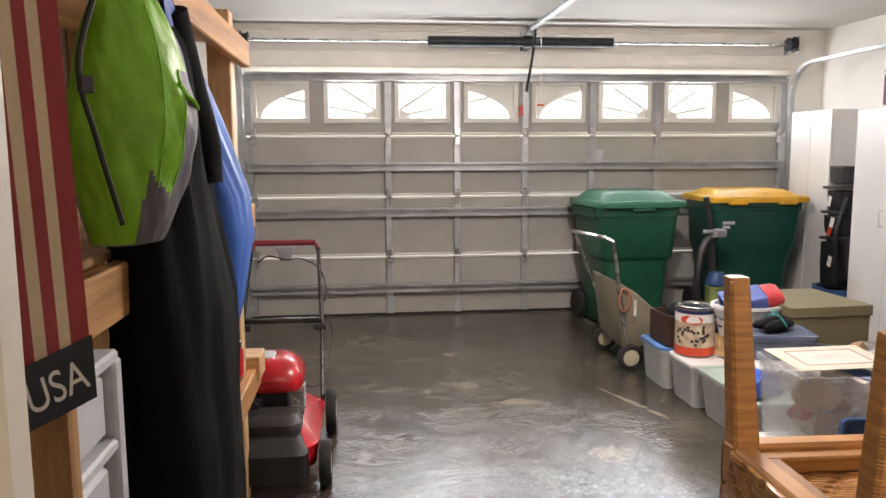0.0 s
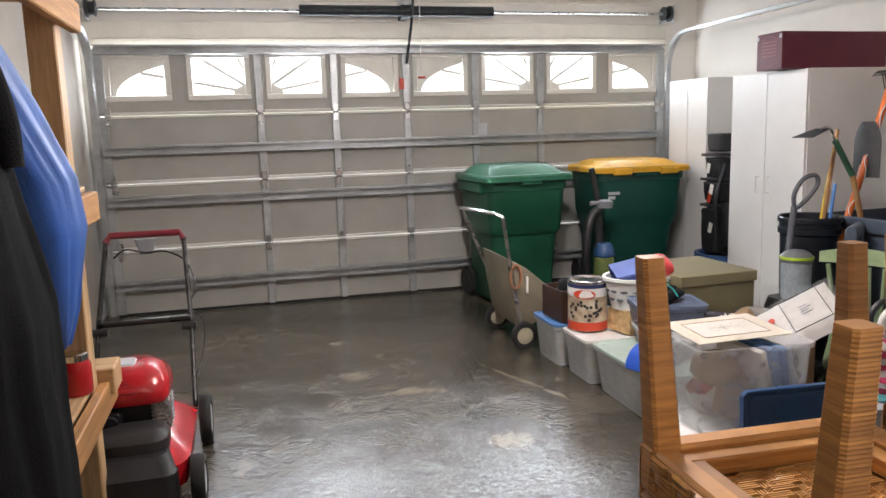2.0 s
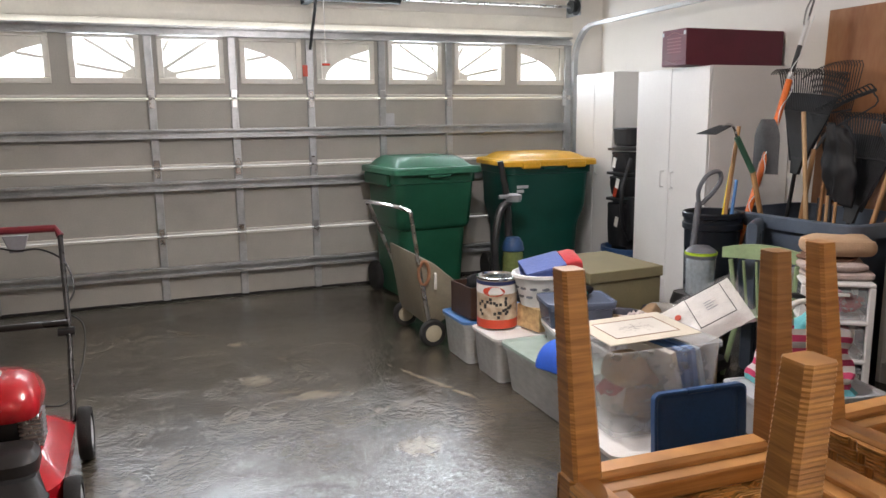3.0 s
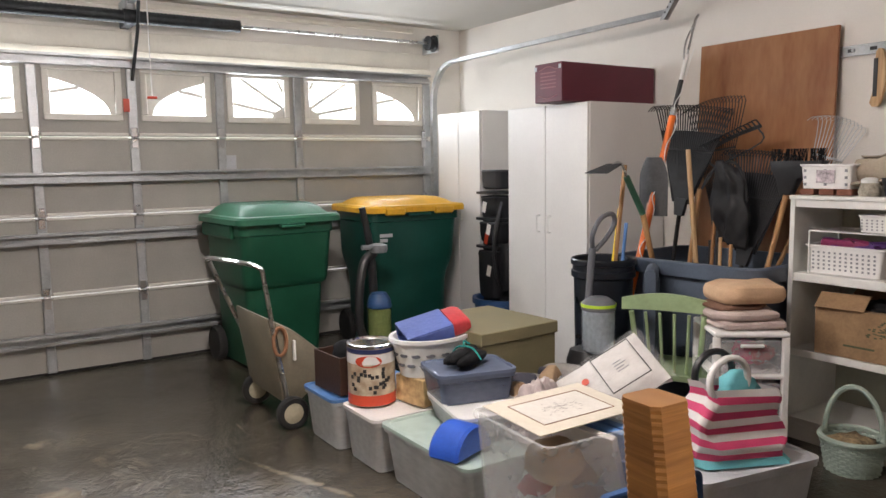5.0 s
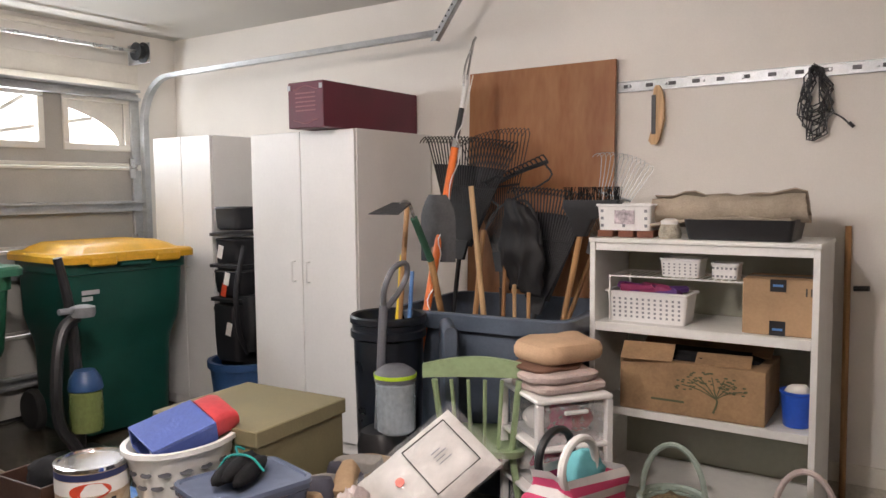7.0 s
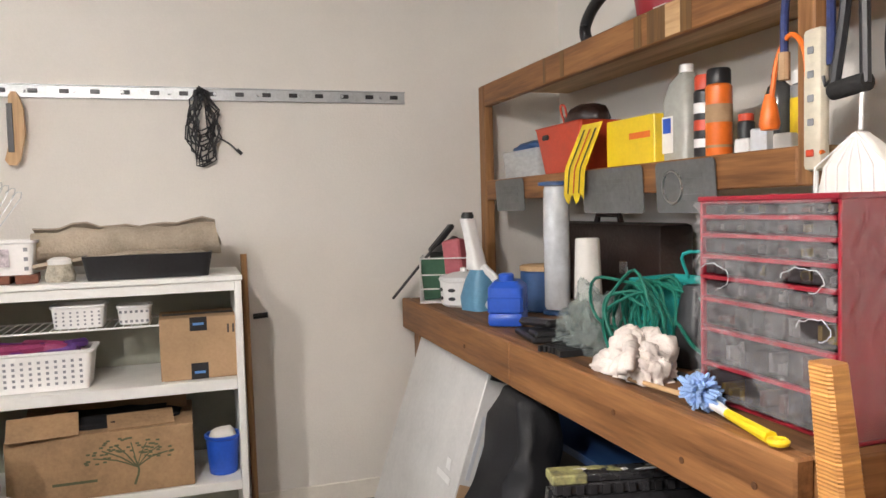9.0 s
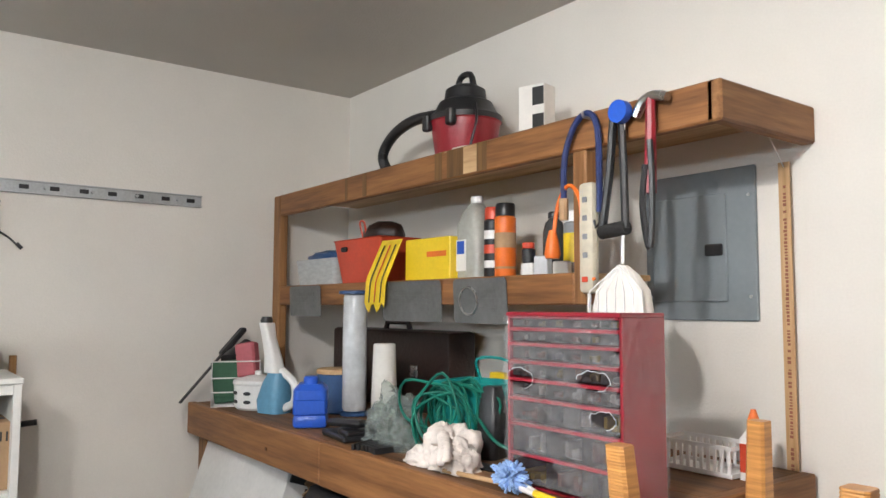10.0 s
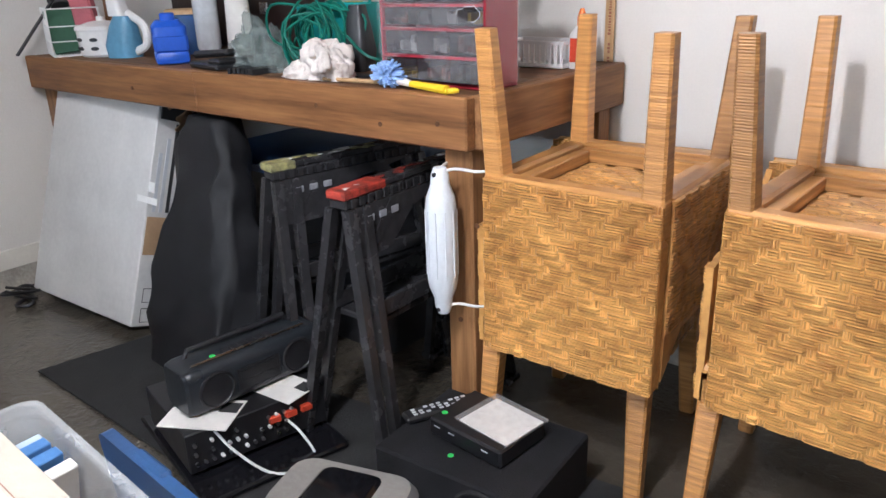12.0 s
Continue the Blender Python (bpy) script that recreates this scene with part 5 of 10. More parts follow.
solid("flat_files", bm, BLACKP, "flat dark hand files lying on the bench", "files", rz_at(1.6, 1.56, rz=8), kind="stuff")
bm = nb(); loft(bm, [rrect(0, 0, 0, 0.035, 0.05, 0.02), rrect(0, 0, 0.06, 0.042, 0.055, 0.02), rrect(0, 0, 0.13, 0.035, 0.04, 0.02), rrect(0, 0, 0.2, 0.022, 0.024, 0.01)])
solid("black_torch", bm, BLACKP, "black torch standing beside the hose crate", "torch", rz_at(1.7, 1.45, rz=20))
yb = thing("yellow_packet", "small yellow packet at the back of the bench", "packet", rz_at(2.12, 1.05))
bm = nb(); box(bm, -0.04, 0.04, -0.02, 0.02, 0, 0.19, 0.003)
part("packet", bm, YELLOWP, yb)
bm = nb(); box(bm, -0.03, 0.03, 0.0202, 0.021, 0.06, 0.12)
part("printed_label", bm, REDP, yb)
wbk = thing("small_basket", "small white slatted plastic basket on the bench", "basket", rz_at(1.24, 1.1))
for i in range(11):
    for y in (-0.06, 0.06):
        bm = nb(); box(bm, -0.11 + 0.02 * i, -0.101 + 0.02 * i, y - 0.002, y + 0.002, 0.008, 0.07)
        part("slat", bm, WHITEP, wbk)
for z in (0.07, 0.004):
    bm = nb(); box(bm, -0.115, 0.115, -0.064, -0.058, z, z + 0.01), box(bm, -0.115, 0.115, 0.058, 0.064, z, z + 0.01), box(bm, -0.115, -0.109, -0.058, 0.058, z, z + 0.01), box(bm, 0.109, 0.115, -0.058, 0.058, z, z + 0.01)
    part("rim", bm, WHITEP, wbk)
bm = nb(); box(bm, -0.11, 0.11, -0.058, 0.058, 0, 0.004)
part("floor", bm, WHITEP, wbk)
gl = thing("glue_bottle", "white glue bottle with an orange cap", "bottle", rz_at(1.09, 1.12))
bm = nb(); loft(bm, [rrect(0, 0, 0, 0.032, 0.022, 0.012), rrect(0, 0, 0.1, 0.032, 0.022, 0.012), rrect(0, 0, 0.125, 0.014, 0.014, 0.01)])
part("body", bm, WHITEP, gl)
bm = nb(); lathe(bm, [(0.014, 0.125), (0.014, 0.15), (0.006, 0.175)], 12)
part("cap", bm, ORANGEP, gl)
bm = nb(); box(bm, -0.026, 0.026, 0.0222, 0.023, 0.02, 0.09)
part("printed_label", bm, REDP, gl)

# ---- things on the middle shelf ----
SZ = 1.544
tb = thing("clear_tub", "clear plastic tub with a dark blue lid", "tub", pose(3.15, 1.18, SZ) @ Matrix.Diagonal((1.15, 1, 1, 1)))
bm = nb(); loft(bm, [rrect(0, 0, 0, 0.15, 0.09, 0.02), rrect(0, 0, 0.12, 0.165, 0.1, 0.02)])
part("body", bm, FROST, tb)
bm = nb(); lump(bm, 0, 0, 0.13, 0.15, 0.09, 0.035, 0.25, 3, 3)
part("blue_cloth", bm, BLUELID, tb)
rb = thing("red_bin", "red plastic bin holding rags and a brown ball", "bin", pose(2.74, 1.2, SZ) @ Matrix.Diagonal((1.15, 1, 1, 1)))
bm = nb(); loft(bm, [rrect(0, 0, 0, 0.13, 0.08, 0.015), rrect(0, 0, 0.18, 0.165, 0.1, 0.015), rrect(0, 0, 0.185, 0.17, 0.105, 0.015), rrect(0, 0, 0.185, 0.155, 0.09, 0.015), rrect(0, 0, 0.14, 0.15, 0.088, 0.015)])
part("body", bm, REDP, rb)
bm = nb(); box(bm, 0.06, 0.1, 0.098, 0.103, 0.135, 0.155, 0.006)
part("hand_hole", bm, BLACKP, rb)
bm = nb(); lump(bm, -0.05, 0, 0.2, 0.1, 0.075, 0.06, 0.15, 3, 3)
part("brown_ball", bm, LEATHER, rb)
bm = nb(); tube(bm, [(-0.02, 0.06, 0.18), (-0.03, 0.08, 0.25), (-0.0, 0.08, 0.25), (0.0, 0.06, 0.18)], 0.004, 6, smooth=4)
part("cord", bm, REDP, rb)
for k, x in enumerate((2.83, 2.9)):
    bm = nb(); lathe(bm, [(0.04, 0), (0.045, 0.01), (0.045, 0.24), (0.04, 0.245)], 16)
    solid("white_canister", bm, PAPER, "plain white canister behind the red bin", "canister", pose(x, 1.1, SZ))
yx = thing("yellow_carton", "yellow cardboard carton hanging open over the shelf edge", "box", pose(2.3, 1.18, SZ, 0, 0, 3))
bm = nb(); box(bm, -0.16, 0.1, -0.09, 0.1, 0, 0.155, 0.003)
part("carton", bm, YELLOWP, yx)
bm = nb(); box(bm, -0.14, -0.03, 0.1003, 0.101, 0.085, 0.105)
part("printed_label", bm, ORANGEP, yx)
bm = nb(); box(bm, 0.101, 0.103, -0.08, 0.09, 0.01, 0.15)
part("printed_side", bm, BLACKP, yx)
bm = nb(); sheet(bm, lambda u, v: (0.1 + 0.13 * u + 0.03 * (1 - v), 0.112 + 0.062 * min(1.0, 1.6 * (1 - v)), -0.1 + 0.26 * v + 0.02 * math.sin(14 * u) * (1 - v)), 8, 12, 0.002)
part("flap", bm, YELLOWP, yx)
for i in range(3):
    bm = nb(); sheet(bm, lambda u, v: (0.122 + 0.036 * i + 0.007 * u + 0.03 * (1 - v), 0.1155 + 0.062 * min(1.0, 1.6 * (1.03 - 0.85 * v - 0.08)), -0.08 + 0.22 * v), 2, 12, 0.001)
    part("printed_bar", bm, BLACKP if i != 1 else REDP, yx)
jl = thing("spirit_jug", "clear plastic jug of spirit with a white cap", "jug", pose(2.085, 1.19, SZ))
bm = nb(); loft(bm, [rrect(0, 0, 0, 0.06, 0.05, 0.02), rrect(0, 0, 0.19, 0.062, 0.052, 0.025), rrect(0, 0, 0.24, 0.045, 0.04, 0.025), rrect(0, 0, 0.27, 0.018, 0.018, 0.01)])
part("body", bm, material("cloudy_jug", (0.42, 0.42, 0.38), 0.25, var=0.1, scale=6, bump=0.03), jl)
bm = nb(); lathe(bm, [(0.021, 0.27), (0.021, 0.293), (0.018, 0.295)], 14)
part("cap", bm, WHITEP, jl)
bm = nb(); box(bm, -0.005, 0.05, 0.0525, 0.0535, 0.03, 0.14)
part("label", bm, WHITEP, jl)
bm = nb(); box(bm, 0.005, 0.045, 0.0537, 0.0542, 0.09, 0.135)
part("printed_label", bm, BLUEP, jl)


def spray_can(label, x, y, r, h, body, cap, bars):
    t = thing("spray_can", label, "spray can", pose(x, y, SZ), "cans on the shelf")
    bm = nb(); lathe(bm, [(r * 0.94, 0), (r, 0.006), (r, h * 0.8), (r * 0.8, h * 0.83)], 20)
    part("body", bm, body, t)
    bm = nb(); lathe(bm, [(r * 0.9, h * 0.825), (r * 0.92, h * 0.84), (r * 0.9, h * 0.98), (r * 0.8, h)], 20)
    part("cap", bm, cap, t)
    for z, hh, mt in bars:
        bm = nb(); lathe(bm, [(r * 1.01, h * z), (r * 1.01, h * (z + hh))], 20)
        part("label_band", bm, mt, t)
    return t


spray_can("dark spray can with a red cap", 1.985, 1.2, 0.032, 0.245, BLACKP, REDP, ((0.15, 0.1, WHITEP), (0.35, 0.12, REDP), (0.55, 0.12, WHITEP)))
spray_can("orange spray can with a black cap", 1.912, 1.21, 0.036, 0.25, ORANGEP, BLACKP, ((0.4, 0.2, CARD), (0.12, 0.03, CARD)))
spray_can("small dark bottle with a narrow nozzle", 1.79, 1.22, 0.022, 0.11, BLACKP, REDP, ())
spray_can("dark bottle with a yellow label", 1.63, 1.17, 0.04, 0.2, GREYP, WHITEP, ((0.2, 0.45, YELLOWP),))
gj = thing("glass_dome", "dark glass jar among the bottles on the shelf", "jar", pose(1.715, 1.18, SZ))
bm = nb(); lathe(bm, [(0.03, 0), (0.036, 0.01), (0.036, 0.14), (0.028, 0.17), (0.012, 0.185)], 18)
part("jar", bm, material("smoked_glass", (0.06, 0.06, 0.06), 0.1, var=0.1, bump=0.0), gj)
bm = nb(); lathe(bm, [(0.02, 0.185), (0.02, 0.2), (0.015, 0.205)], 12)
part("stopper", bm, BLACKP, gj)
for k, x in enumerate((1.74, 1.68, 1.6)):
    bm = nb(); box(bm, -0.025, 0.025, -0.015, 0.015, 0, 0.04 + 0.02 * (k % 2), 0.004)
    solid("small_packet", bm, (WHITEP, LGREY, PAPER)[k], "small pale packet at the front of the shelf", "packet", pose(x, 1.265, SZ, 0, 0, 9 * k))


def number_plate(x0, x1, z0, z1, round_mark):
    t = thing("licence_plate", "old grey embossed licence plate hung on the shelf edge", "licence plate", pose((x0 + x1) / 2, 1.3335, (z0 + z1) / 2, -3, 0, 0), "old licence plates")
    w, h = (x1 - x0) / 2, (z1 - z0) / 2
    PLATE = bpy.data.materials.get("plate_tin") or material("plate_tin", (0.2, 0.205, 0.205), 0.42, 0.5, 0.15, 6, 60, 0.1)
    bm = nb()
    pts = [(p[0], 0, p[1]) for p in rrect(0, 0, 0, w, h, 0.015)]
    loft(bm, [[(a, 0.0, b) for a, _, b in pts], [(a, 0.003, b) for a, _, b in pts]])
    part("plate", bm, PLATE, t)
    if round_mark:
        bm = nb(); tube(bm, [(w * 0.4 + 0.045 * math.cos(a), 0.004, 0.045 * math.sin(a)) for a in [i * 0.35 for i in range(18)]], 0.004, 5, closed=True)
        part("round_emblem", bm, STEEL, t)
    for i in range(3):
        bm = nb(); box(bm, -w * 0.6, w * (0.1 if round_mark else 0.55), 0.003, 0.0045, -h * 0.5 + i * h * 0.4, -h * 0.5 + i * h * 0.4 + 0.016, 0.001)
        part("embossed_bar", bm, PLATE, t)
    return t


number_plate(2.97, 3.27, 1.405, 1.54, False)
number_plate(2.10, 2.47, 1.395, 1.54, False)
number_plate(1.765, 2.03, 1.395, 1.54, True)

# ---- on top of the overhead shelf ----
sv = thing("shop_vacuum", "small red and black wet-dry vacuum with its hose looped", "vacuum cleaner", pose(2.2, 1.15, 1.976))
bm = nb(); lathe(bm, [(0.105, 0), (0.11, 0.01), (0.13, 0.15), (0.135, 0.155)], 26)
part("tank", bm, material("red_tank", (0.3, 0.015, 0.025), 0.4), sv)
bm = nb(); lathe(bm, [(0.138, 0.155), (0.138, 0.175), (0.12, 0.19), (0.1, 0.23), (0.08, 0.24), (0.075, 0.28), (0.05, 0.295), (0.02, 0.3)], 26)
part("motor_head", bm, BLACKP, sv)
bm = nb(); tube(bm, [(-0.05, 0, 0.28), (-0.03, 0, 0.335), (0.03, 0, 0.335), (0.05, 0, 0.28)], 0.012, 8, smooth=3)
part("handle", bm, BLACKP, sv)
for s in (-1, 1):
    bm = nb(); box(bm, s * 0.07 - 0.018, s * 0.07 + 0.018, 0.11, 0.14, 0.12, 0.18, 0.006)
    part("latch", bm, BLACKP, sv)
bm = nb()
path = smooth_path([(0.1, 0.05, 0.2), (0.3, 0.03, 0.22), (0.46, 0.02, 0.19), (0.54, 0.02, 0.12), (0.5, 0.02, 0.05), (0.38, 0.03, 0.022), (0.2, 0.06, 0.022)], 14)
rr_ = []
for i, p in enumerate(path):
    d_ = (path[min(i + 1, len(path) - 1)] - path[max(0, i - 1)]).normalized()
    s_ = d_.orthogonal().normalized() if i == 0 else (s_ - d_ * s_.dot(d_)).normalized()
    u_ = d_.cross(s_)
    r_ = 0.021 + 0.0022 * (i % 2)
    rr_.append([p + r_ * (math.cos(2 * math.pi * j / 12) * s_ + math.sin(2 * math.pi * j / 12) * u_) for j in range(12)])
loft(bm, rr_)
part("hose", bm, BLACKP, sv)
bm = nb(); tube(bm, [(-0.12, 0.05, 0.2), (-0.16, 0.08, 0.12), (-0.15, 0.1, 0.01), (-0.25, 0.1, 0.006)], 0.005, 6, smooth=5)
part("cord", bm, BLACKP, sv)
bt = thing("manual_pack", "white boxed pack with black print on the top shelf", "box", pose(1.81, 1.16, 1.977, 0, 0, 14))
bm = nb(); box(bm, -0.05, 0.05, -0.035, 0.035, 0, 0.2, 0.002)
part("pack", bm, PAPER, bt)
for z0, z1 in ((0.02, 0.1), (0.13, 0.19)):
    bm = nb(); box(bm, -0.048, -0.005, 0.0352, 0.036, z0, z1)
    part("printed_block", bm, INK, bt)
bm = nb(); lump(bm, 0, 0, 0.008, 0.14, 0.05, 0.012, 0.6, 3, 4)
solid("rag", bm, GLOVE, "thin dusty pink rag on the top shelf edge", "rag", pose(2.05, 1.27, 1.976))

# ---- hung on the shelf front ----
def hook(x):
    bm = nb(); tube(bm, [(x, 1.336, 1.962), (x, 1.375, 1.962), (x, 1.38, 1.975)], 0.004, 6)
    return bm


FY_ = 1.36
bgy = thing("blue_bungee", "blue bungee cord hung on a nail", "bungee cord", pose(0, 0, 0))
part("nail", hook(1.41), STEEL, bgy)
bm = nb(); tube(bm, [(1.5, FY_, 1.74), (1.495, FY_, 1.86), (1.46, FY_, 1.945), (1.41, FY_, 1.975), (1.375, FY_, 1.93), (1.37, FY_, 1.8), (1.37, FY_, 1.7)], 0.009, 8, smooth=5)
part("cord", bm, material("navy_cord", (0.015, 0.03, 0.13), 0.6, var=0.2, scale=30), bgy)
bm = nb(); tube(bm, [(1.5, FY_, 1.75), (1.5, FY_, 1.69)], 0.013, 8)
part("sleeve", bm, CARD, bgy)
bm = nb(); tube(bm, [(1.37, FY_, 1.7), (1.37, FY_, 1.67), (1.385, FY_, 1.66), (1.39, FY_, 1.68)], 0.004, 6)
part("hook_end", bm, BLACKP, bgy)
ocd = thing("orange_cord", "orange extension lead with its plug hung on the post", "extension lead", pose(0, 0, 0))
bm = nb(); tube(bm, [(1.54, FY_, 1.65), (1.52, FY_, 1.74), (1.48, FY_, 1.785), (1.44, FY_, 1.74), (1.43, FY_, 1.62), (1.42, FY_, 1.55), (1.39, FY_, 1.52)], 0.006, 7, smooth=5)
part("lead", bm, ORANGEP, ocd)
bm = nb(); lathe(bm, [(0.02, 0), (0.024, 0.012), (0.018, 0.05), (0.01, 0.08)], 12, at=(1.545, FY_, 1.585))
part("plug", bm, ORANGEP, ocd)
psx = thing("power_strip", "cream power strip hung upright on the post", "power strip", pose(1.415, 1.338, 1.485))
bm = nb(); box(bm, -0.026, 0.026, 0, 0.03, 0, 0.3, 0.012, seg=2)
part("body", bm, material("cream_plastic", (0.62, 0.57, 0.45), 0.45), psx)
for k in range(4):
    bm = nb(); box(bm, -0.008, 0.008, 0.03, 0.0312, 0.095 + 0.05 * k, 0.11 + 0.05 * k, 0.002)
    part("socket", bm, GREYP, psx)
bm = nb(); box(bm, -0.01, 0.01, 0.03, 0.036, 0.03, 0.045, 0.002)
part("switch", bm, REDP, psx)
bm = nb(); tube(bm, [(0, 0.015, 0.0), (0.002, 0.015, -0.06), (-0.01, 0.01, -0.3)], 0.005, 6)
part("cord", bm, WHITEP, psx)
rbd = thing("resistance_band", "black exercise tube with foam grips hung on a nail", "exercise band", pose(0, 0, 0))
part("nail", hook(1.31), STEEL, rbd)
bm = nb(); tube(bm, [(1.36, FY_, 1.66), (1.335, FY_, 1.8), (1.318, FY_, 1.95), (1.305, FY_, 1.97), (1.295, FY_, 1.95), (1.288, FY_, 1.8), (1.285, FY_, 1.65)], 0.011, 8, smooth=4)
part("tube", bm, BLACKP, rbd)
bm = nb(); cyl(bm, (1.365, FY_, 1.645), (1.28, FY_, 1.652), 0.019, n=12)
part("grip", bm, RUBBER, rbd)
bm = nb(); lathe(bm, [(0.012, -0.012), (0.03, -0.012), (0.03, 0.012), (0.012, 0.012)], 18, m=pose(1.285, FY_ + 0.015, 1.95, 90, 0, 0))
part("blue_ring", bm, BLUEP, rbd)
hmr = thing("hung_hammer", "claw hammer hung by its head with a black strap", "hammer", pose(0, 0, 0))
bm = nb(); tube(bm, [(1.245, FY_, 1.93), (1.225, FY_, 1.965), (1.19, FY_, 1.975), (1.15, FY_, 1.962)], 0.013, 8, smooth=3)
part("head", bm, STEEL, hmr)
bm = nb(); tube(bm, [(1.2, FY_, 1.97), (1.202, FY_, 1.86), (1.206, FY_, 1.73)], 0.012, 8, taper=0.016)
part("handle", bm, REDC, hmr)
bm = nb(); tube(bm, [(1.205, FY_ + 0.02, 1.8), (1.215, FY_ + 0.02, 1.7), (1.2, FY_ + 0.02, 1.6), (1.19, FY_ + 0.02, 1.62), (1.185, FY_ + 0.02, 1.75), (1.19, FY_ + 0.02, 1.86)], 0.008, 6, smooth=4)
part("strap", bm, BLACKP, hmr)
nbg = thing("net_bag", "white drawstring net bag hung on a long cord", "net bag", pose(0, 0, 0))
bm = nb(); tube(bm, [(1.295, FY_, 1.96), (1.292, FY_, 1.75), (1.298, FY_, 1.56)], 0.003, 5), tube(bm, [(1.283, FY_, 1.96), (1.29, FY_, 1.7), (1.294, FY_, 1.56)], 0.003, 5)
part("cord", bm, WHITEP, nbg)
bm = nb(); loft(bm, [rrect(1.296, FY_, 1.555, 0.012, 0.01, 0.004), rrect(1.297, FY_, 1.53, 0.045, 0.018, 0.01), rrect(1.297, FY_, 1.49, 0.075, 0.026, 0.015), rrect(1.3, FY_, 1.43, 0.09, 0.024, 0.015), rrect(1.3, FY_, 1.385, 0.08, 0.02, 0.012)])
part("bag", bm, PAPER, nbg)
bm = nb()
for i in range(7):
    tube(bm, [(1.297, FY_ + 0.012, 1.555), (1.3 - 0.085 + 0.028 * i, FY_ + 0.028, 1.49), (1.3 - 0.09 + 0.03 * i, FY_ + 0.026, 1.39)], 0.0022, 4)
part("netting", bm, WHITEP, nbg, kind="stuff")
yst = thing("yardstick", "long wooden yardstick hung on a string", "yardstick", pose(1.1, Y0 + 0.016, 0))
bm = nb(); box(bm, -0.016, 0.016, 0, 0.006, 0.885, 1.845, 0.001)
part("stick", bm, PINEZ, yst)
bm = nb(); tube(bm, [(0, 0.003, 1.83), (-0.03, 0.2, 1.97)], 0.0015, 4)
part("string", bm, WHITEP, yst)
bm = nb()
random.seed(8)
z = 0.93
while z < 1.78:
    h_ = random.uniform(0.004, 0.009)
    if random.random() > 0.16:
        box(bm, -0.005, random.uniform(0.002, 0.005), 0.006, 0.0064, z, z + h_)
    z += h_ + 0.003
part("printed_line", bm, material("red_ink", (0.26, 0.09, 0.05), 0.6), yst, "faded red print", "stuff")
for k in range(6):
    bm = nb(); cyl(bm, (0.78 - 0.028 * k, Y0, 1.607), (0.78 - 0.028 * k, Y0 + 0.002, 1.607), 0.005, n=8)
    solid("screw_hole", bm, INK, "small dark screw hole in the wall", "screw hole", group="wall screw holes")

# ---- under the bench ----
wx = thing("flat_carton", "big flat white carton leaning on the workbench", "carton", pose(2.58, 1.94, 0.004, 19, 0, 3))
bm = nb(); box(bm, 0, 0.74, -0.13, 0, 0.042, 0.98, 0.004)
part("carton", bm, material("scuffed_white_card", (0.68, 0.67, 0.65), 0.6, var=0.08, scale=3, fine=50, bump=0.08), wx)
bm = nb(); box(bm, -0.002, 0, -0.12, -0.01, 0.33, 0.48)
part("printed_picture", bm, CARD, wx, "printed brown picture of furniture")
for k in range(3):
    bm = nb(); box(bm, -0.0025, -0.0005, -0.1 + 0.03 * k, -0.085 + 0.03 * k, 0.5, 0.85 - 0.06 * k)
    part("printed_bar", bm, LGREY if k else INK, wx)
for z in (0.06, 0.14):
    bm = nb(); tube(bm, [(-0.001, -0.1, z), (-0.001, -0.035, z), (-0.001, -0.035, z + 0.055), (-0.001, -0.1, z + 0.055)], 0.002, 4, closed=True)
    part("printed_symbol", bm, INK, wx)
bm = nb(); box(bm, -0.004, 0.02, -0.124, -0.012, 0.86, 0.972, 0.003)
part("torn_opening", bm, INK, wx)
for x_, y_, z_, a_, b_ in ((-0.005, -0.06, 0.93, 24, -14), (-0.006, -0.115, 0.87, -18, -9), (0.02, -0.1, 0.978, 4, 12)):
    bm = nb(); sheet(bm, lambda u, v: (0.012 * math.sin(3 * u + 2 * v), -0.05 + 0.08 * u + 0.01 * math.sin(9 * v), 0.09 * v * (1 - 0.3 * u)), 6, 8, 0.004)
    part("torn_flap", bm, CARD, wx, m=pose(x_, y_, z_ - 0.04, a_, b_, 0))
NYLONC = material("black_cover_cloth", (0.012, 0.012, 0.014), 0.6, var=0.25, scale=8, fine=260, bump=0.2, spec=0.4)
bg = thing("black_cover", "tall black fabric cover slumped under the workbench", "fabric cover", pose(2.165, 1.855, 0))
bm = nb()
rings = []
for i in range(31):
    t = i / 30
    hx, hy = 0.25 - 0.13 * t ** 1.5, 0.14 - 0.07 * t
    r = rrect(-0.02 + 0.05 * t, -0.19 * t, 0.004 + 0.86 * t, hx, hy, 0.06, 12)
    r = [q for k in range(len(r)) for q in (r[k], tuple(0.5 * (a + b) for a, b in zip(r[k], r[(k + 1) % len(r)])))]
    rings.append([(x + 0.05 * (0.4 - abs(noise.noise(Vector((x * 6 + t * 2, y * 6, t * 2.4))))) + 0.02 * noise.noise(Vector((x * 7, y * 7, t * 3))) + 0.018 * noise.noise(Vector((x * 16, y * 16, t * 5 + 4))), y + 0.05 * (0.4 - abs(noise.noise(Vector((x * 7, t * 4 + x * 3, 9))))) + 0.02 * noise.noise(Vector((y * 8, x * 9, t * 3 + 9))), z) for x, y, z in r])
bm.faces.layers.int.new("soft")
loft(bm, rings)
part("cloth", bm, NYLONC, bg)
bm = nb(); box(bm, -0.06, 0.06, 0.0, 0.002, 0, 0.022), box(bm, -0.045, -0.01, 0.0, 0.002, 0.04, 0.075)
part("printed_mark", bm, WHITEP, bg, "plain white printed mark", m=pose(0.12, 0.075, 0.6, 12, 0, 0))
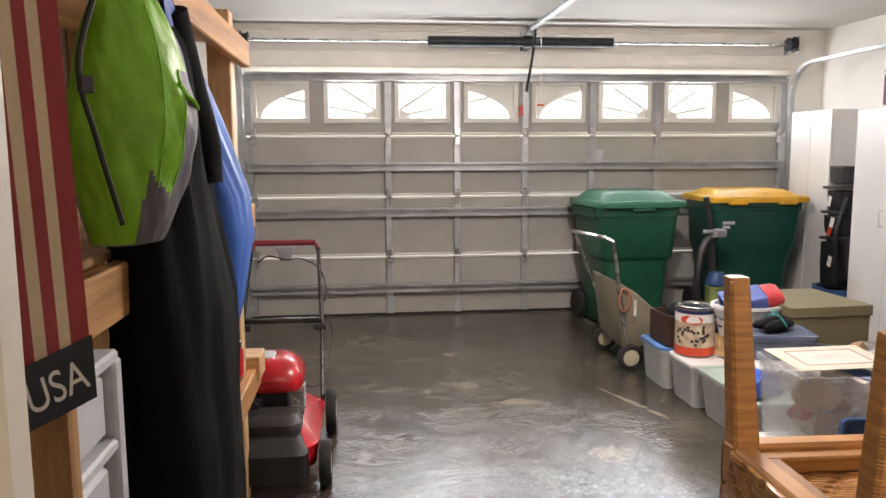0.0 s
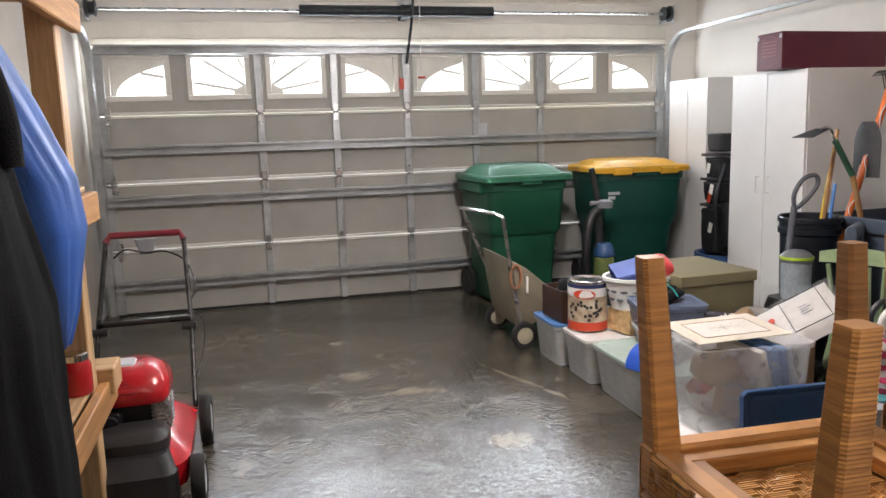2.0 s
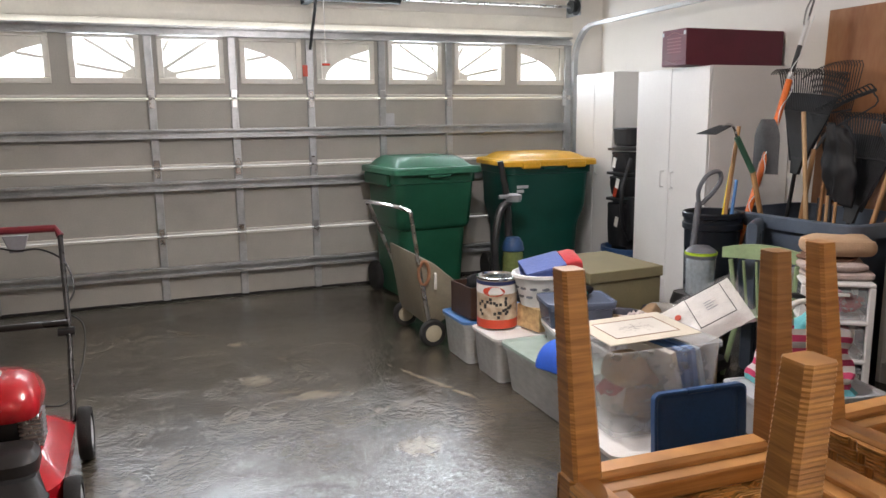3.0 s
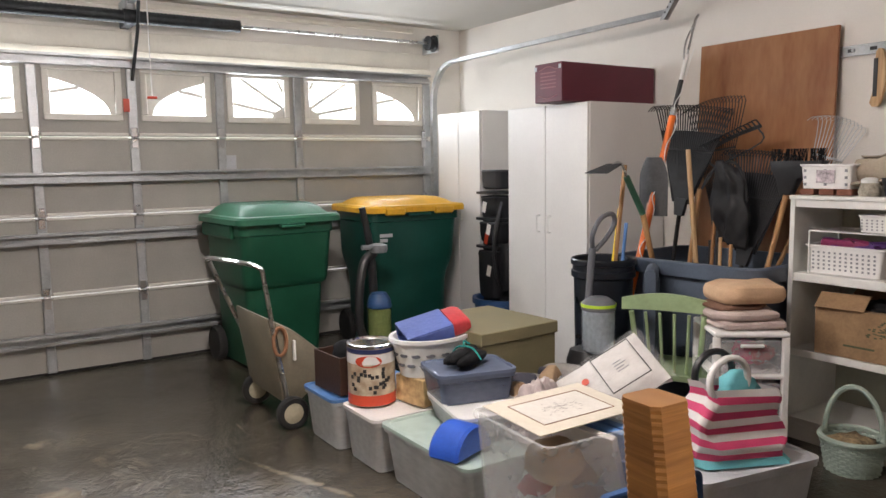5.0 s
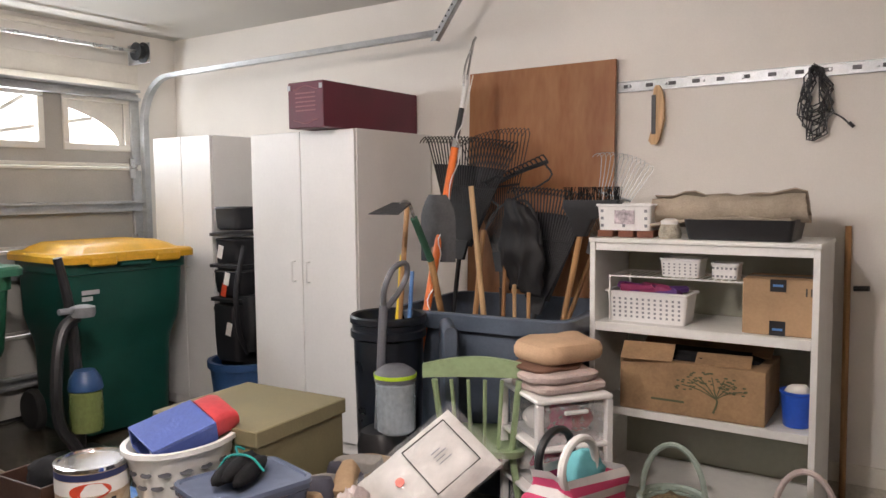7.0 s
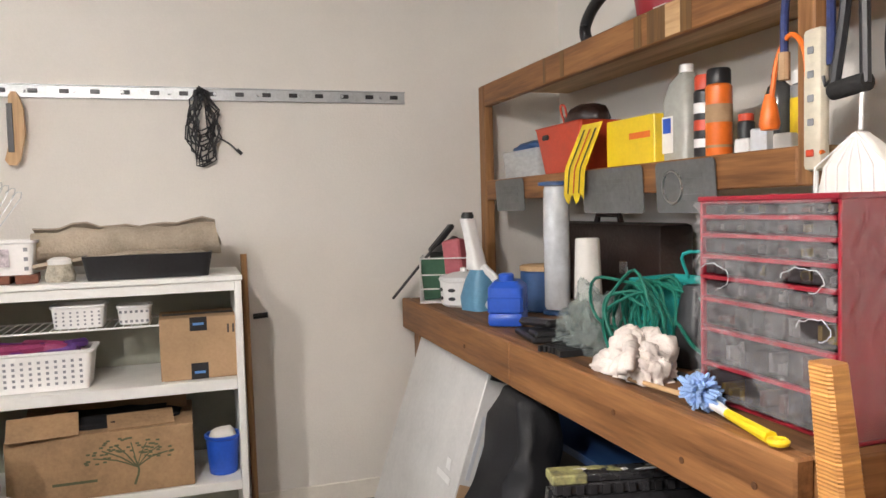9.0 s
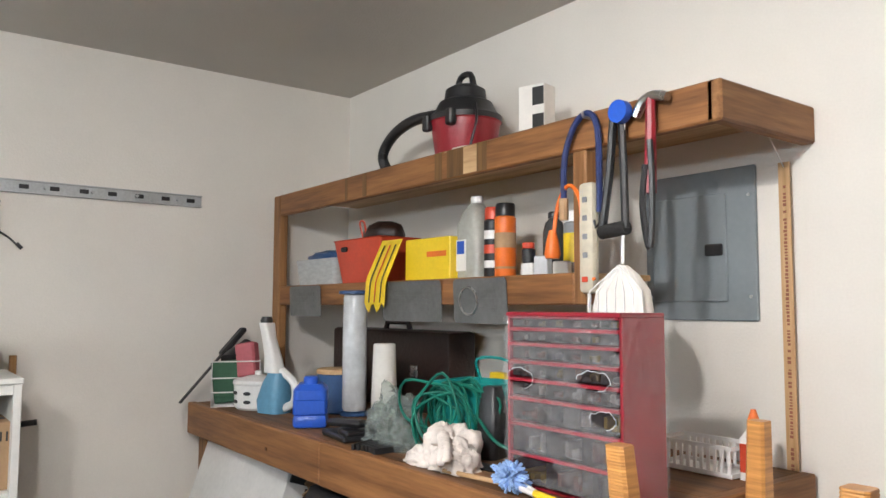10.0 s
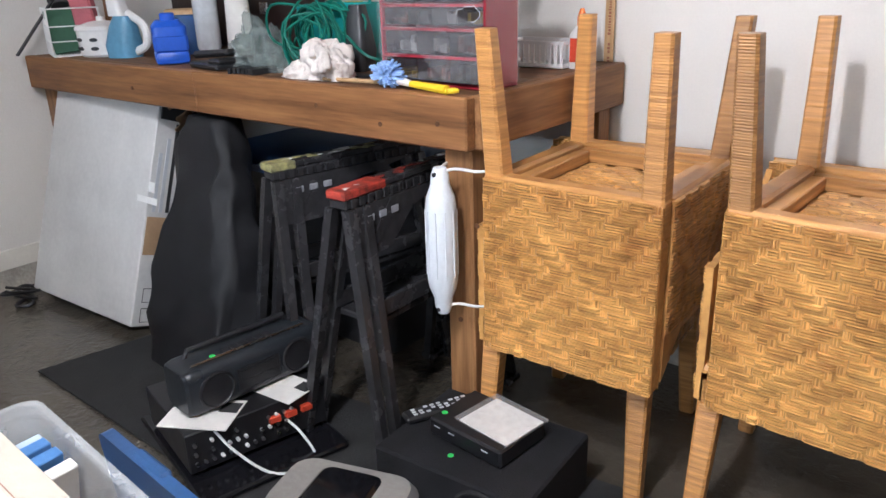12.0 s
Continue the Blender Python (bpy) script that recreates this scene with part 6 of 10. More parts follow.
bm = nb(); loft(bm, [rrect(0, 0, 0, 0.45, 0.22, 0.04), rrect(0, 0, 0.62, 0.52, 0.26, 0.04)])
dt = thing("dark_tote", "large black storage tote under the workbench", "storage tote", pose(2.1, 1.22, 0))
part("body", bm, BLACKP, dt)
bm = nb(); loft(bm, [rrect(0, 0, 0.621, 0.54, 0.28, 0.05), rrect(0, 0, 0.65, 0.545, 0.285, 0.05), rrect(0, 0, 0.665, 0.5, 0.24, 0.05)])
part("lid", bm, BLUELID, dt)


SPLAT = material("yellow_spatter", (0.34, 0.32, 0.13), 0.5, var=0.5, scale=34, fine=40, bump=0.1, dark=(0.04, 0.04, 0.04))
RSPLAT = material("red_spatter", (0.42, 0.05, 0.03), 0.42, var=0.3, scale=34, fine=50, bump=0.1, dark=(0.03, 0.012, 0.012))


def sawhorse(label, x, y, rz, cap):
    """A folding plastic sawhorse; its beam runs along its own y."""
    t = thing("sawhorse", label, "sawhorse", pose(x, y, 0, 0, 0, rz), "folding sawhorses")
    DARKP = bpy.data.materials.get("worn_black_plastic") or material("worn_black_plastic", (0.035, 0.034, 0.036), 0.26, var=0.16, scale=12, fine=50, bump=0.12)
    bm = nb(); box(bm, -0.03, 0.03, -0.28, 0.28, 0.735, 0.765, 0.004)
    part("beam", bm, DARKP, t)
    bm = nb(); box(bm, -0.032, 0.032, -0.285, 0.285, 0.766, 0.785, 0.004)
    part("cap", bm, DARKP, t)
    bm = nb(); box(bm, -0.034, 0.034, 0.2 if cap is SPLAT else 0.12, 0.288, 0.762, 0.7865, 0.004)
    part("cap_end", bm, cap, t, "paint-spattered end")
    random.seed(int(x * 100))
    for k in range(16):
        bm = nb(); yy = 0.27 - 0.5 * random.random() ** (2.2 if k < 9 else 1)
        lump(bm, random.uniform(-0.02, 0.02), yy, 0.785, random.uniform(0.005, 0.018), random.uniform(0.008, 0.04), 0.0018, 0.5, 2, 2.0, k)
        part("paint_patch", bm, WHITEP if k % 4 == 3 else cap, t)
    for i in range(17):
        for s in (-1, 1):
            bm = nb(); y0 = -0.27 + 0.032 * i
            box(bm, s * 0.034 - 0.003, s * 0.034 + 0.003, y0, y0 + 0.02, 0.738, 0.762, 0.001)
            part("tooth", bm, DARKP, t)
    for s in (-1, 1):
        for e in (-1, 1):
            bm = nb()
            p0, p1 = Vector((s * 0.03, e * 0.24, 0.735)), Vector((s * 0.16, e * 0.3, 0.0))
            for k in (-0.026, 0.026):
                rows = []
                for p, w in ((p0, 0.034), (p1, 0.024)):
                    rows.append([p + Vector((-s * 0.012 * 0, e * k * 1.1 + yy, 0)) + Vector((xx, 0, 0)) for xx, yy in ((-0.014, -w * 0.45), (0.014, -w * 0.45), (0.014, w * 0.45), (-0.014, w * 0.45))])
                loft(bm, rows)
            box(bm, p1.x - 0.03, p1.x + 0.03, p1.y - 0.035, p1.y + 0.035, 0, 0.02, 0.004)
            lg = part("leg", bm, DARKP, t)
        for e in (-1, 1):
            bm = nb()
            loft(bm, [[(s * 0.05 + a, e * 0.21 + b, 0.62) for a, b in ((-0.006, -0.02), (0.006, -0.02), (0.006, 0.02), (-0.006, 0.02))], [(s * 0.034 + a, e * 0.08 + b, 0.735) for a, b in ((-0.006, -0.03), (0.006, -0.03), (0.006, 0.03), (-0.006, 0.03))]])
            part("gusset", bm, cap if s > 0 and cap is RSPLAT else DARKP, t)
        bm = nb(); box(bm, s * 0.075 - 0.008, s * 0.075 + 0.008, -0.25, 0.25, 0.42, 0.47, 0.003)
        part("crossbar", bm, DARKP, t)
    for s in (-1, 1):
        bm = nb()
        loft(bm, [[(s * (0.052 + 0.0) + a, b, 0.6) for a, b in ((-0.004, 0.14), (0.004, 0.14), (0.004, 0.27), (-0.004, 0.27))], [(s * 0.04 + a, b, 0.69) for a, b in ((-0.004, 0.02), (0.004, 0.02), (0.004, 0.255), (-0.004, 0.255))], [(s * 0.034 + a, b, 0.736) for a, b in ((-0.004, -0.25), (0.004, -0.25), (0.004, 0.25), (-0.004, 0.25))]])
        part("web_plate", bm, DARKP, t)
        for k in range(3):
            bm = nb(); box(bm, s * 0.047 - 0.002, s * 0.047 + 0.003, 0.09 + 0.05 * k, 0.12 + 0.05 * k, 0.69, 0.71, 0.002)
            part("embossed_panel", bm, GREYP, t)
    bm = nb(); box(bm, -0.075, 0.075, -0.23, 0.23, 0.395, 0.415, 0.004)
    part("tray", bm, DARKP, t)
    return t


sawhorse("black folding sawhorse with a yellow-spattered top", 1.69, 1.55, -12, SPLAT)
sawhorse("black folding sawhorse with a red top", 1.36, 1.64, 2, RSPLAT)
fe = thing("boat_fender", "white ribbed boat fender tied to the bench leg", "fender", pose(1.117, 1.778, 0.45) @ Matrix.Diagonal((0.9, 0.9, 1, 1)))
bm = nb(); lathe(bm, [(0.018, 0.0), (0.026, 0.02), (0.028, 0.045), (0.041, 0.075), (0.045, 0.1), (0.045, 0.3), (0.041, 0.325), (0.028, 0.355), (0.026, 0.38), (0.018, 0.4)], 24)
part("body", bm, material("fender_vinyl", (0.74, 0.77, 0.8), 0.4, var=0.05), fe)
for k in range(10):
    a = radians(36 * k)
    bm = nb(); tube(bm, [(0.0445 * math.cos(a), 0.0445 * math.sin(a), 0.11), (0.0445 * math.cos(a), 0.0445 * math.sin(a), 0.29)], 0.003, 5)
    part("rib", bm, bpy.data.materials["fender_vinyl"], fe)
for z in (0.015, 0.385):
    bm = nb(); cyl(bm, (0, -0.028, z), (0, 0.028, z), 0.006, n=8)
    part("eye", bm, BLACKP, fe)
    bm = nb(); tube(bm, [(0, 0.0, z), (-0.04, -0.02, z + 0.012), (-0.1, -0.06, z + 0.004), (-0.1, -0.17, z), (0.04, -0.18, z + 0.006), (0.04, -0.07, z + 0.004), (0, 0.0, z)], 0.004, 6, smooth=4)
    part("tie_cord", bm, WHITEP, fe)

# ---- electronics on the mat ----
bm = nb()
loft(bm, [[(x, y, 0.002) for x, y in ((2.6, 2.28), (2.52, 1.87), (0.5, 1.62), (0.62, 2.3))], [(x, y, 0.01) for x, y in ((2.6, 2.28), (2.52, 1.87), (0.5, 1.62), (0.62, 2.3))]])
solid("rubber_mat", bm, RUBBER, "thin black rubber mat on the concrete floor", "mat")
GLOSSB = material("gloss_black", (0.008, 0.008, 0.01), 0.12, var=0.1, bump=0.0)
MATB = material("satin_black_steel", (0.014, 0.014, 0.016), 0.4, var=0.15, scale=6, fine=120, bump=0.05)
bm = nb(); box(bm, -0.27, 0.27, -0.22, 0.22, 0.0, 0.02, 0.006)
kc = thing("black_component", "flat glossy black audio component on the mat", "audio component", pose(1.67, 2.09, 0.011, 0, 0, -14))
part("case", bm, GLOSSB, kc)
bm = nb(); box(bm, -0.255, 0.255, -0.2245, -0.22, 0.003, 0.017, 0.001)
part("front_panel", bm, MATB, kc)
rv = thing("stereo_receiver", "black stereo receiver turned so its sockets show", "receiver", pose(1.69, 2.08, 0.033, 0, 0, -14))
bm = nb(); box(bm, -0.17, 0.17, -0.21, 0.21, 0.012, 0.135, 0.003)
part("case", bm, MATB, rv)
for sx in (-0.14, 0.14):
    for sy in (-0.17, 0.17):
        bm = nb(); cyl(bm, (sx, sy, 0), (sx, sy, 0.013), 0.018, n=12)
        part("foot", bm, RUBBER, rv)
random.seed(3)
for r_ in range(3):
    for c_ in range(13):
        if random.random() < 0.85:
            bm = nb(); cyl(bm, (-0.17, 0.19 - 0.024 * c_, 0.04 + 0.03 * r_), (-0.18, 0.19 - 0.024 * c_, 0.04 + 0.03 * r_), 0.0055, n=8)
            part("socket", bm, STEEL if random.random() < 0.8 else WHITEP, rv)
for c_ in range(3):
    bm = nb(); box(bm, -0.186, -0.17, -0.06 - 0.05 * c_, -0.025 - 0.05 * c_, 0.08, 0.1, 0.002)
    part("speaker_terminal", bm, REDP, rv)
bm = nb(); tube(bm, [(-0.17, 0.13, 0.12), (-0.22, 0.1, 0.07), (-0.28, 0.03, 0.0), (-0.31, -0.06, -0.016), (-0.28, -0.11, -0.012), (-0.22, -0.1, 0.04), (-0.17, -0.08, 0.07)], 0.0042, 6, smooth=5)
part("white_lead", bm, WHITEP, rv)
for x, y, rz, s in ((1.63, 2.23, 30, 0.1), (1.56, 2.0, 5, 0.085)):
    mn = thing("manual", "white printed instruction leaflet on the receiver", "leaflet", pose(x, y, 0.17, 0, 0, rz), "instruction leaflets")
    bm = nb(); box(bm, -s, s, -s * 0.75, s * 0.75, 0, 0.003)
    part("paper", bm, PAPER, mn)
    bm = nb(); box(bm, -s * 0.95, -s * 0.4, -s * 0.6, -s * 0.1, 0.0031, 0.0036)
    part("printed_block", bm, INK, mn)
bx = thing("boombox", "dark grey portable radio with a green sticker", "radio", pose(1.66, 2.05, 0.175, 0, 0, 84))
CHAR = material("charcoal_plastic", (0.022, 0.026, 0.031), 0.3, var=0.12, scale=6, fine=90, bump=0.05)
bm = nb(); loft(bm, [[(x, *p) for p in [(q[0], q[1]) for q in rrect(0, 0.07, 0, 0.075 * k, 0.07 * (0.35 + 0.65 * k), 0.03 * k)]] for x, k in ((-0.22, 0.8), (-0.213, 0.93), (-0.195, 1), (0.195, 1), (0.213, 0.93), (0.22, 0.8))])
part("body", bm, CHAR, bx)
for q in (-0.135, 0.135):
    for w_ in (1, -1):
        bm = nb(); lathe(bm, [(0.056, 0), (0.056, 0.003), (0.05, 0.006), (0.046, 0.002), (0.01, 0.0035)], 24, m=pose(q, w_ * 0.0745, 0.066, -90 * w_, 0, 0))
        part("speaker_grille", bm, BLACKP, bx)
bm = nb(); box(bm, -0.07, 0.07, 0.0745, 0.0775, 0.03, 0.1, 0.003), box(bm, -0.06, 0.06, 0.0775, 0.0785, 0.06, 0.09, 0.001)
part("cassette_door", bm, BLACKP, bx)
bm = nb(); tube(bm, [(-0.17, -0.03, 0.135), (-0.16, -0.03, 0.158), (0.16, -0.03, 0.158), (0.17, -0.03, 0.135)], 0.009, 8)
part("handle", bm, BLACKP, bx)
bm = nb(); tube(bm, [(-0.18, 0.045, 0.145), (0.19, 0.05, 0.15)], 0.003, 6)
part("aerial", bm, STEEL, bx)
for k in range(6):
    bm = nb(); box(bm, -0.08 + 0.027 * k, -0.058 + 0.027 * k, 0.005, 0.035, 0.138, 0.146, 0.002)
    part("button", bm, BLACKP, bx)
GREENS = material("green_sticker", (0.08, 0.75, 0.15), 0.5, var=0.05, bump=0)
bm = nb(); lathe(bm, [(0.009, 0.1395), (0.009, 0.1415)], 14, at=(0.11, 0.02, 0.0))
part("sticker", bm, GREENS, bx, "round green sticker")
sb = thing("subwoofer", "black subwoofer box on the floor", "subwoofer", pose(0.92, 1.88, 0.011, 0, 0, 4))
bm = nb(); box(bm, -0.22, 0.22, -0.17, 0.17, 0.0, 0.17, 0.006)
part("box", bm, BLACKF, sb)
bm = nb(); tube(bm, [(-0.1 + 0.075 * math.cos(a), 0.172, 0.085 + 0.07 * math.sin(a)) for a in [i * 0.3 for i in range(21)]], 0.006, 6, closed=True)
part("port_ring", bm, RUBBER, sb)
bm = nb(); lathe(bm, [(0.008, 0.1702), (0.008, 0.1715)], 14, at=(0.03, 0.1, 0.0))
part("sticker", bm, GREENS, sb)
dv = thing("disc_player", "slim black disc player with a green sticker", "disc player", pose(0.92, 1.86, 0.183, 0, 0, -5))
bm = nb(); box(bm, -0.12, 0.12, -0.09, 0.09, 0, 0.05, 0.006)
part("case", bm, MATB, dv)
for x in (-0.08, 0.03, 0.08):
    bm = nb(); box(bm, x, x + 0.02, 0.0895, 0.0915, 0.03, 0.033)
    part("mark", bm, LGREY, dv)
bm = nb(); lathe(bm, [(0.008, 0.0502), (0.008, 0.0515)], 14, at=(0.1, 0.05, 0.0))
part("sticker", bm, GREENS, dv)
dc = thing("disc_case", "clear disc case with a white paper insert", "disc case", pose(0.89, 1.85, 0.235, 0, 0, -8))
bm = nb(); box(bm, -0.09, 0.07, -0.07, 0.07, 0, 0.003)
part("insert", bm, PAPER, dc)
bm = nb(); box(bm, -0.1, 0.08, -0.08, 0.08, 0.004, 0.012, 0.002)
part("sleeve", bm, FILM, dc)
rm = thing("remote_control", "black remote control with pale keys", "remote control", pose(1.085, 1.84, 0.183, 0, 0, 64))
bm = nb(); box(bm, -0.11, 0.11, -0.024, 0.024, 0, 0.02, 0.006)
part("body", bm, BLACKP, rm)
for i in range(10):
    for j in range(3):
        if (i + j) % 4:
            bm = nb(); box(bm, -0.095 + 0.019 * i, -0.083 + 0.019 * i, -0.016 + 0.012 * j, -0.008 + 0.012 * j, 0.02, 0.0225, 0.001)
            part("key", bm, LGREY if i else GREENS, rm)
cb = thing("silver_cd_radio", "silver compact disc radio with a smoked lid", "radio", pose(1.12, 2.2, 0.011, 0, 0, 18))
bm = nb(); loft(bm, [rrect(0, 0, 0, 0.17, 0.11, 0.05), rrect(0, 0, 0.09, 0.18, 0.12, 0.06), rrect(0, 0, 0.115, 0.165, 0.105, 0.055)])
part("body", bm, material("silver_plastic", (0.4, 0.38, 0.35), 0.35, 0.3), cb)
bm = nb(); loft(bm, [rrect(0, 0, 0.1155, 0.085, 0.085, 0.03), rrect(0, 0, 0.124, 0.075, 0.075, 0.03)])
part("disc_lid", bm, GLOSSB, cb)
bm = nb()
random.seed(9)
tube(bm, smooth_path([(random.uniform(-0.12, 0.12), random.uniform(-0.08, 0.08), 0.012 + 0.004 * k) for k in range(14)], 5), 0.007, 6)
solid("coiled_lead", bm, BLACKP, "tangled black lead on the concrete floor", "cable", pose(3.33, 2.02, 0))

# ---- mower ----
CHARG = material("charcoal_satin", (0.035, 0.033, 0.034), 0.34, var=0.15, scale=8, fine=90, bump=0.05)
mw = thing("lawn_mower", "red push lawn mower with a folding dark steel handle", "lawn mower", pose(-1.25, 3.73, 0))
bm = nb(); loft(bm, [rrect(0, -0.02, 0.1, 0.23, 0.36, 0.1), rrect(0, -0.02, 0.19, 0.24, 0.37, 0.12), rrect(0, 0.0, 0.225, 0.2, 0.32, 0.12), rrect(0, 0.02, 0.26, 0.15, 0.24, 0.1)])
part("deck", bm, REDM, mw)
bm = nb(); loft(bm, [rrect(0, -0.36, 0.06, 0.2, 0.08, 0.04), rrect(0, -0.33, 0.18, 0.2, 0.1, 0.05), rrect(0, -0.28, 0.235, 0.16, 0.08, 0.05)])
part("front_cover", bm, BLACKP, mw)
for sx in (-1, 1):
    for sy, r_ in ((-0.31, 0.1), (0.32, 0.115)):
        bm = nb(); lathe(bm, [(r_ * 0.72, -0.026), (r_ * 0.95, -0.026), (r_, -0.016), (r_, 0.016), (r_ * 0.95, 0.026), (r_ * 0.72, 0.026), (r_ * 0.72, -0.026)], 26, m=pose(sx * 0.27, sy, r_, 0, 90, 0))
        wh = part("wheel", bm, RUBBER, mw)
        bm = nb(); lathe(bm, [(0.01, -0.02), (r_ * 0.72, -0.02), (r_ * 0.72, 0.02), (r_ * 0.5, 0.024), (r_ * 0.3, 0.015), (0.012, 0.022)], 20, m=pose(sx * 0.27, sy, r_, 0, 90 * sx, 0))
        part("hub", bm, LGREY, wh)
bm = nb(); box(bm, -0.14, 0.1, -0.11, 0.16, 0.25, 0.37, 0.015), box(bm, -0.13, -0.02, -0.15, -0.1, 0.27, 0.35, 0.012), cyl(bm, (-0.06, -0.15, 0.31), (-0.06, -0.175, 0.31), 0.03, n=14)
part("engine_block", bm, BLACKP, mw)
bm = nb()
for k in range(7):
    box(bm, 0.09, 0.165, -0.12, 0.03, 0.255 + 0.017 * k, 0.263 + 0.017 * k, 0.002)
box(bm, 0.1, 0.155, -0.11, 0.02, 0.245, 0.375, 0.004)
part("cylinder_fins", bm, STEEL, mw)
bm = nb(); loft(bm, [rrect(-0.01, 0.02, 0.37, 0.165, 0.165, 0.07), rrect(-0.01, 0.02, 0.385, 0.172, 0.172, 0.075), rrect(-0.01, 0.02, 0.43, 0.168, 0.17, 0.08), rrect(-0.01, 0.025, 0.475, 0.145, 0.148, 0.085), rrect(-0.01, 0.03, 0.5, 0.11, 0.112, 0.075), rrect(-0.01, 0.03, 0.505, 0.07, 0.07, 0.05)])
part("engine_shroud", bm, REDM, mw, "glossy red engine shroud")
for k in range(5):
    bm = nb(); box(bm, -0.07, 0.05 - 0.012 * k, -0.152 + 0.006 * k, -0.135 + 0.006 * k, 0.42 + 0.012 * k, 0.426 + 0.012 * k, 0.001)
    part("louvre", bm, REDC, mw)
for k in range(3):
    bm = nb(); box(bm, 0.06 + 0.022 * k, 0.074 + 0.022 * k, -0.03, 0.05, 0.487 - 0.008 * k, 0.496 - 0.008 * k, 0.002)
    part("vent_slot", bm, BLACKP, mw)
bm = nb(); loft(bm, [rrect(-0.04, 0.02, 0.505, 0.07, 0.055, 0.02), rrect(-0.04, 0.02, 0.513, 0.066, 0.05, 0.02)])
part("label_plate", bm, LGREY, mw)
bm = nb(); loft(bm, [rrect(0.03, -0.22, 0.225, 0.135, 0.1, 0.06), rrect(0.03, -0.22, 0.275, 0.135, 0.1, 0.065), rrect(0.03, -0.21, 0.3, 0.115, 0.08, 0.06), rrect(0.03, -0.2, 0.308, 0.07, 0.05, 0.04)])
part("muffler_cover", bm, CHARG, mw)
for s in (-1, 1):
    bm = nb(); tube(bm, [(s * 0.225, 0.33, 0.17), (s * 0.215, 0.62, 0.52), (s * 0.19, 0.88, 0.9)], 0.0125, 10)
    part("handle_bar", bm, DARKBAR, mw)
    bm = nb(); cyl(bm, (s * 0.24, 0.6, 0.5), (s * 0.17, 0.6, 0.5), 0.02, n=10)
    part("knob", bm, BLACKP, mw)
bm = nb(); tube(bm, [(-0.215, 0.62, 0.535), (0.215, 0.62, 0.535)], 0.016, 10), 
part("lower_bar", bm, DARKBAR, mw)
bm = nb(); tube(bm, [(-0.19, 0.88, 0.9), (-0.17, 0.9, 0.935), (0.17, 0.9, 0.935), (0.19, 0.88, 0.9)], 0.018, 10)
part("grip", bm, material("dark_red_grip", (0.2, 0.015, 0.025), 0.5), mw)
bm = nb(); loft(bm, [rrect(0, 0.9, 0.83, 0.03, 0.015, 0.008), rrect(0, 0.9, 0.91, 0.055, 0.018, 0.008)])
part("control_box", bm, GREYP, mw)
bm = nb(); tube(bm, [(-0.16, 0.88, 0.82), (-0.1, 0.89, 0.86), (0, 0.88, 0.84), (0.1, 0.88, 0.84), (0.2, 0.85, 0.78), (0.235, 0.8, 0.66), (0.21, 0.72, 0.6)], 0.005, 6, smooth=4)
part("bail_cable", bm, BLACKP, mw)
bm = nb(); tube(bm, [(0.2, 0.72, 0.56), (0.27, 0.68, 0.5), (0.26, 0.6, 0.35), (0.2, 0.45, 0.22), (0.12, 0.2, 0.3)], 0.004, 6, smooth=5)
part("throttle_cable", bm, BLACKP, mw)

# ---- leaf cart ----
ct = thing("garden_cart", "beige garden cart tipped up on its wheels", "garden cart", pose(0, 0, 0))
BEIGE = material("beige_plastic", (0.22, 0.19, 0.135), 0.5, var=0.12, scale=5, fine=60, bump=0.08)
for y, hx_ in ((4.99, 0.86), (5.53, 0.75)):
    bm = nb(); tube(bm, [(0.96, y, 0.1), (0.9, y, 0.45), (hx_ - 0.02, y, 0.86)], 0.013, 8)
    part("side_tube", bm, STEEL, ct)
    bm = nb(); lathe(bm, [(0.055, -0.022), (0.08, -0.022), (0.088, -0.012), (0.088, 0.012), (0.08, 0.022), (0.055, 0.022), (0.055, -0.022)], 22, m=pose(0.96, y - 0.04, 0.088, 90, 0, 0))
    wh = part("wheel", bm, RUBBER, ct)
    bm = nb(); lathe(bm, [(0.01, -0.018), (0.055, -0.018), (0.055, 0.018), (0.02, 0.026), (0.008, 0.026)], 18, m=pose(0.96, y - 0.04, 0.088, 90, 0, 0))
    part("hub", bm, material("cream_hub", (0.5, 0.45, 0.32), 0.5), wh)
bm = nb(); tube(bm, [(0.84, 4.99, 0.86), (0.79, 5.05, 0.885), (0.71, 5.47, 0.885), (0.73, 5.53, 0.86)], 0.013, 8, smooth=3)
part("handle", bm, CHROME, ct)
bm = nb()
prof = [(0.86, 0.6), (1.0, 0.52), (1.22, 0.33), (1.2, 0.24), (1.02, 0.12), (0.93, 0.13)]
rows = [[(x, y, z) for x, z in prof] for y in (5.0, 5.52)]
loft(bm, rows)
bmesh.ops.bevel(bm, geom=list(bm.edges), offset=0.018, segments=2, affect="EDGES", profile=0.5)
part("tray", bm, BEIGE, ct)
bm = nb(); tube(bm, [(0.92 + 0.035 * math.sin(a), 4.985, 0.47 + 0.075 * math.cos(a)) for a in [0.4 * i for i in range(16)]], 0.011, 6, closed=True)
part("coiled_rope", bm, material("brown_rope", (0.3, 0.14, 0.07), 0.8), ct)
bm = nb(); box(bm, 0.985, 1.0, 4.965, 4.985, 0.36, 0.47, 0.004)
part("tag", bm, PAPER, ct)

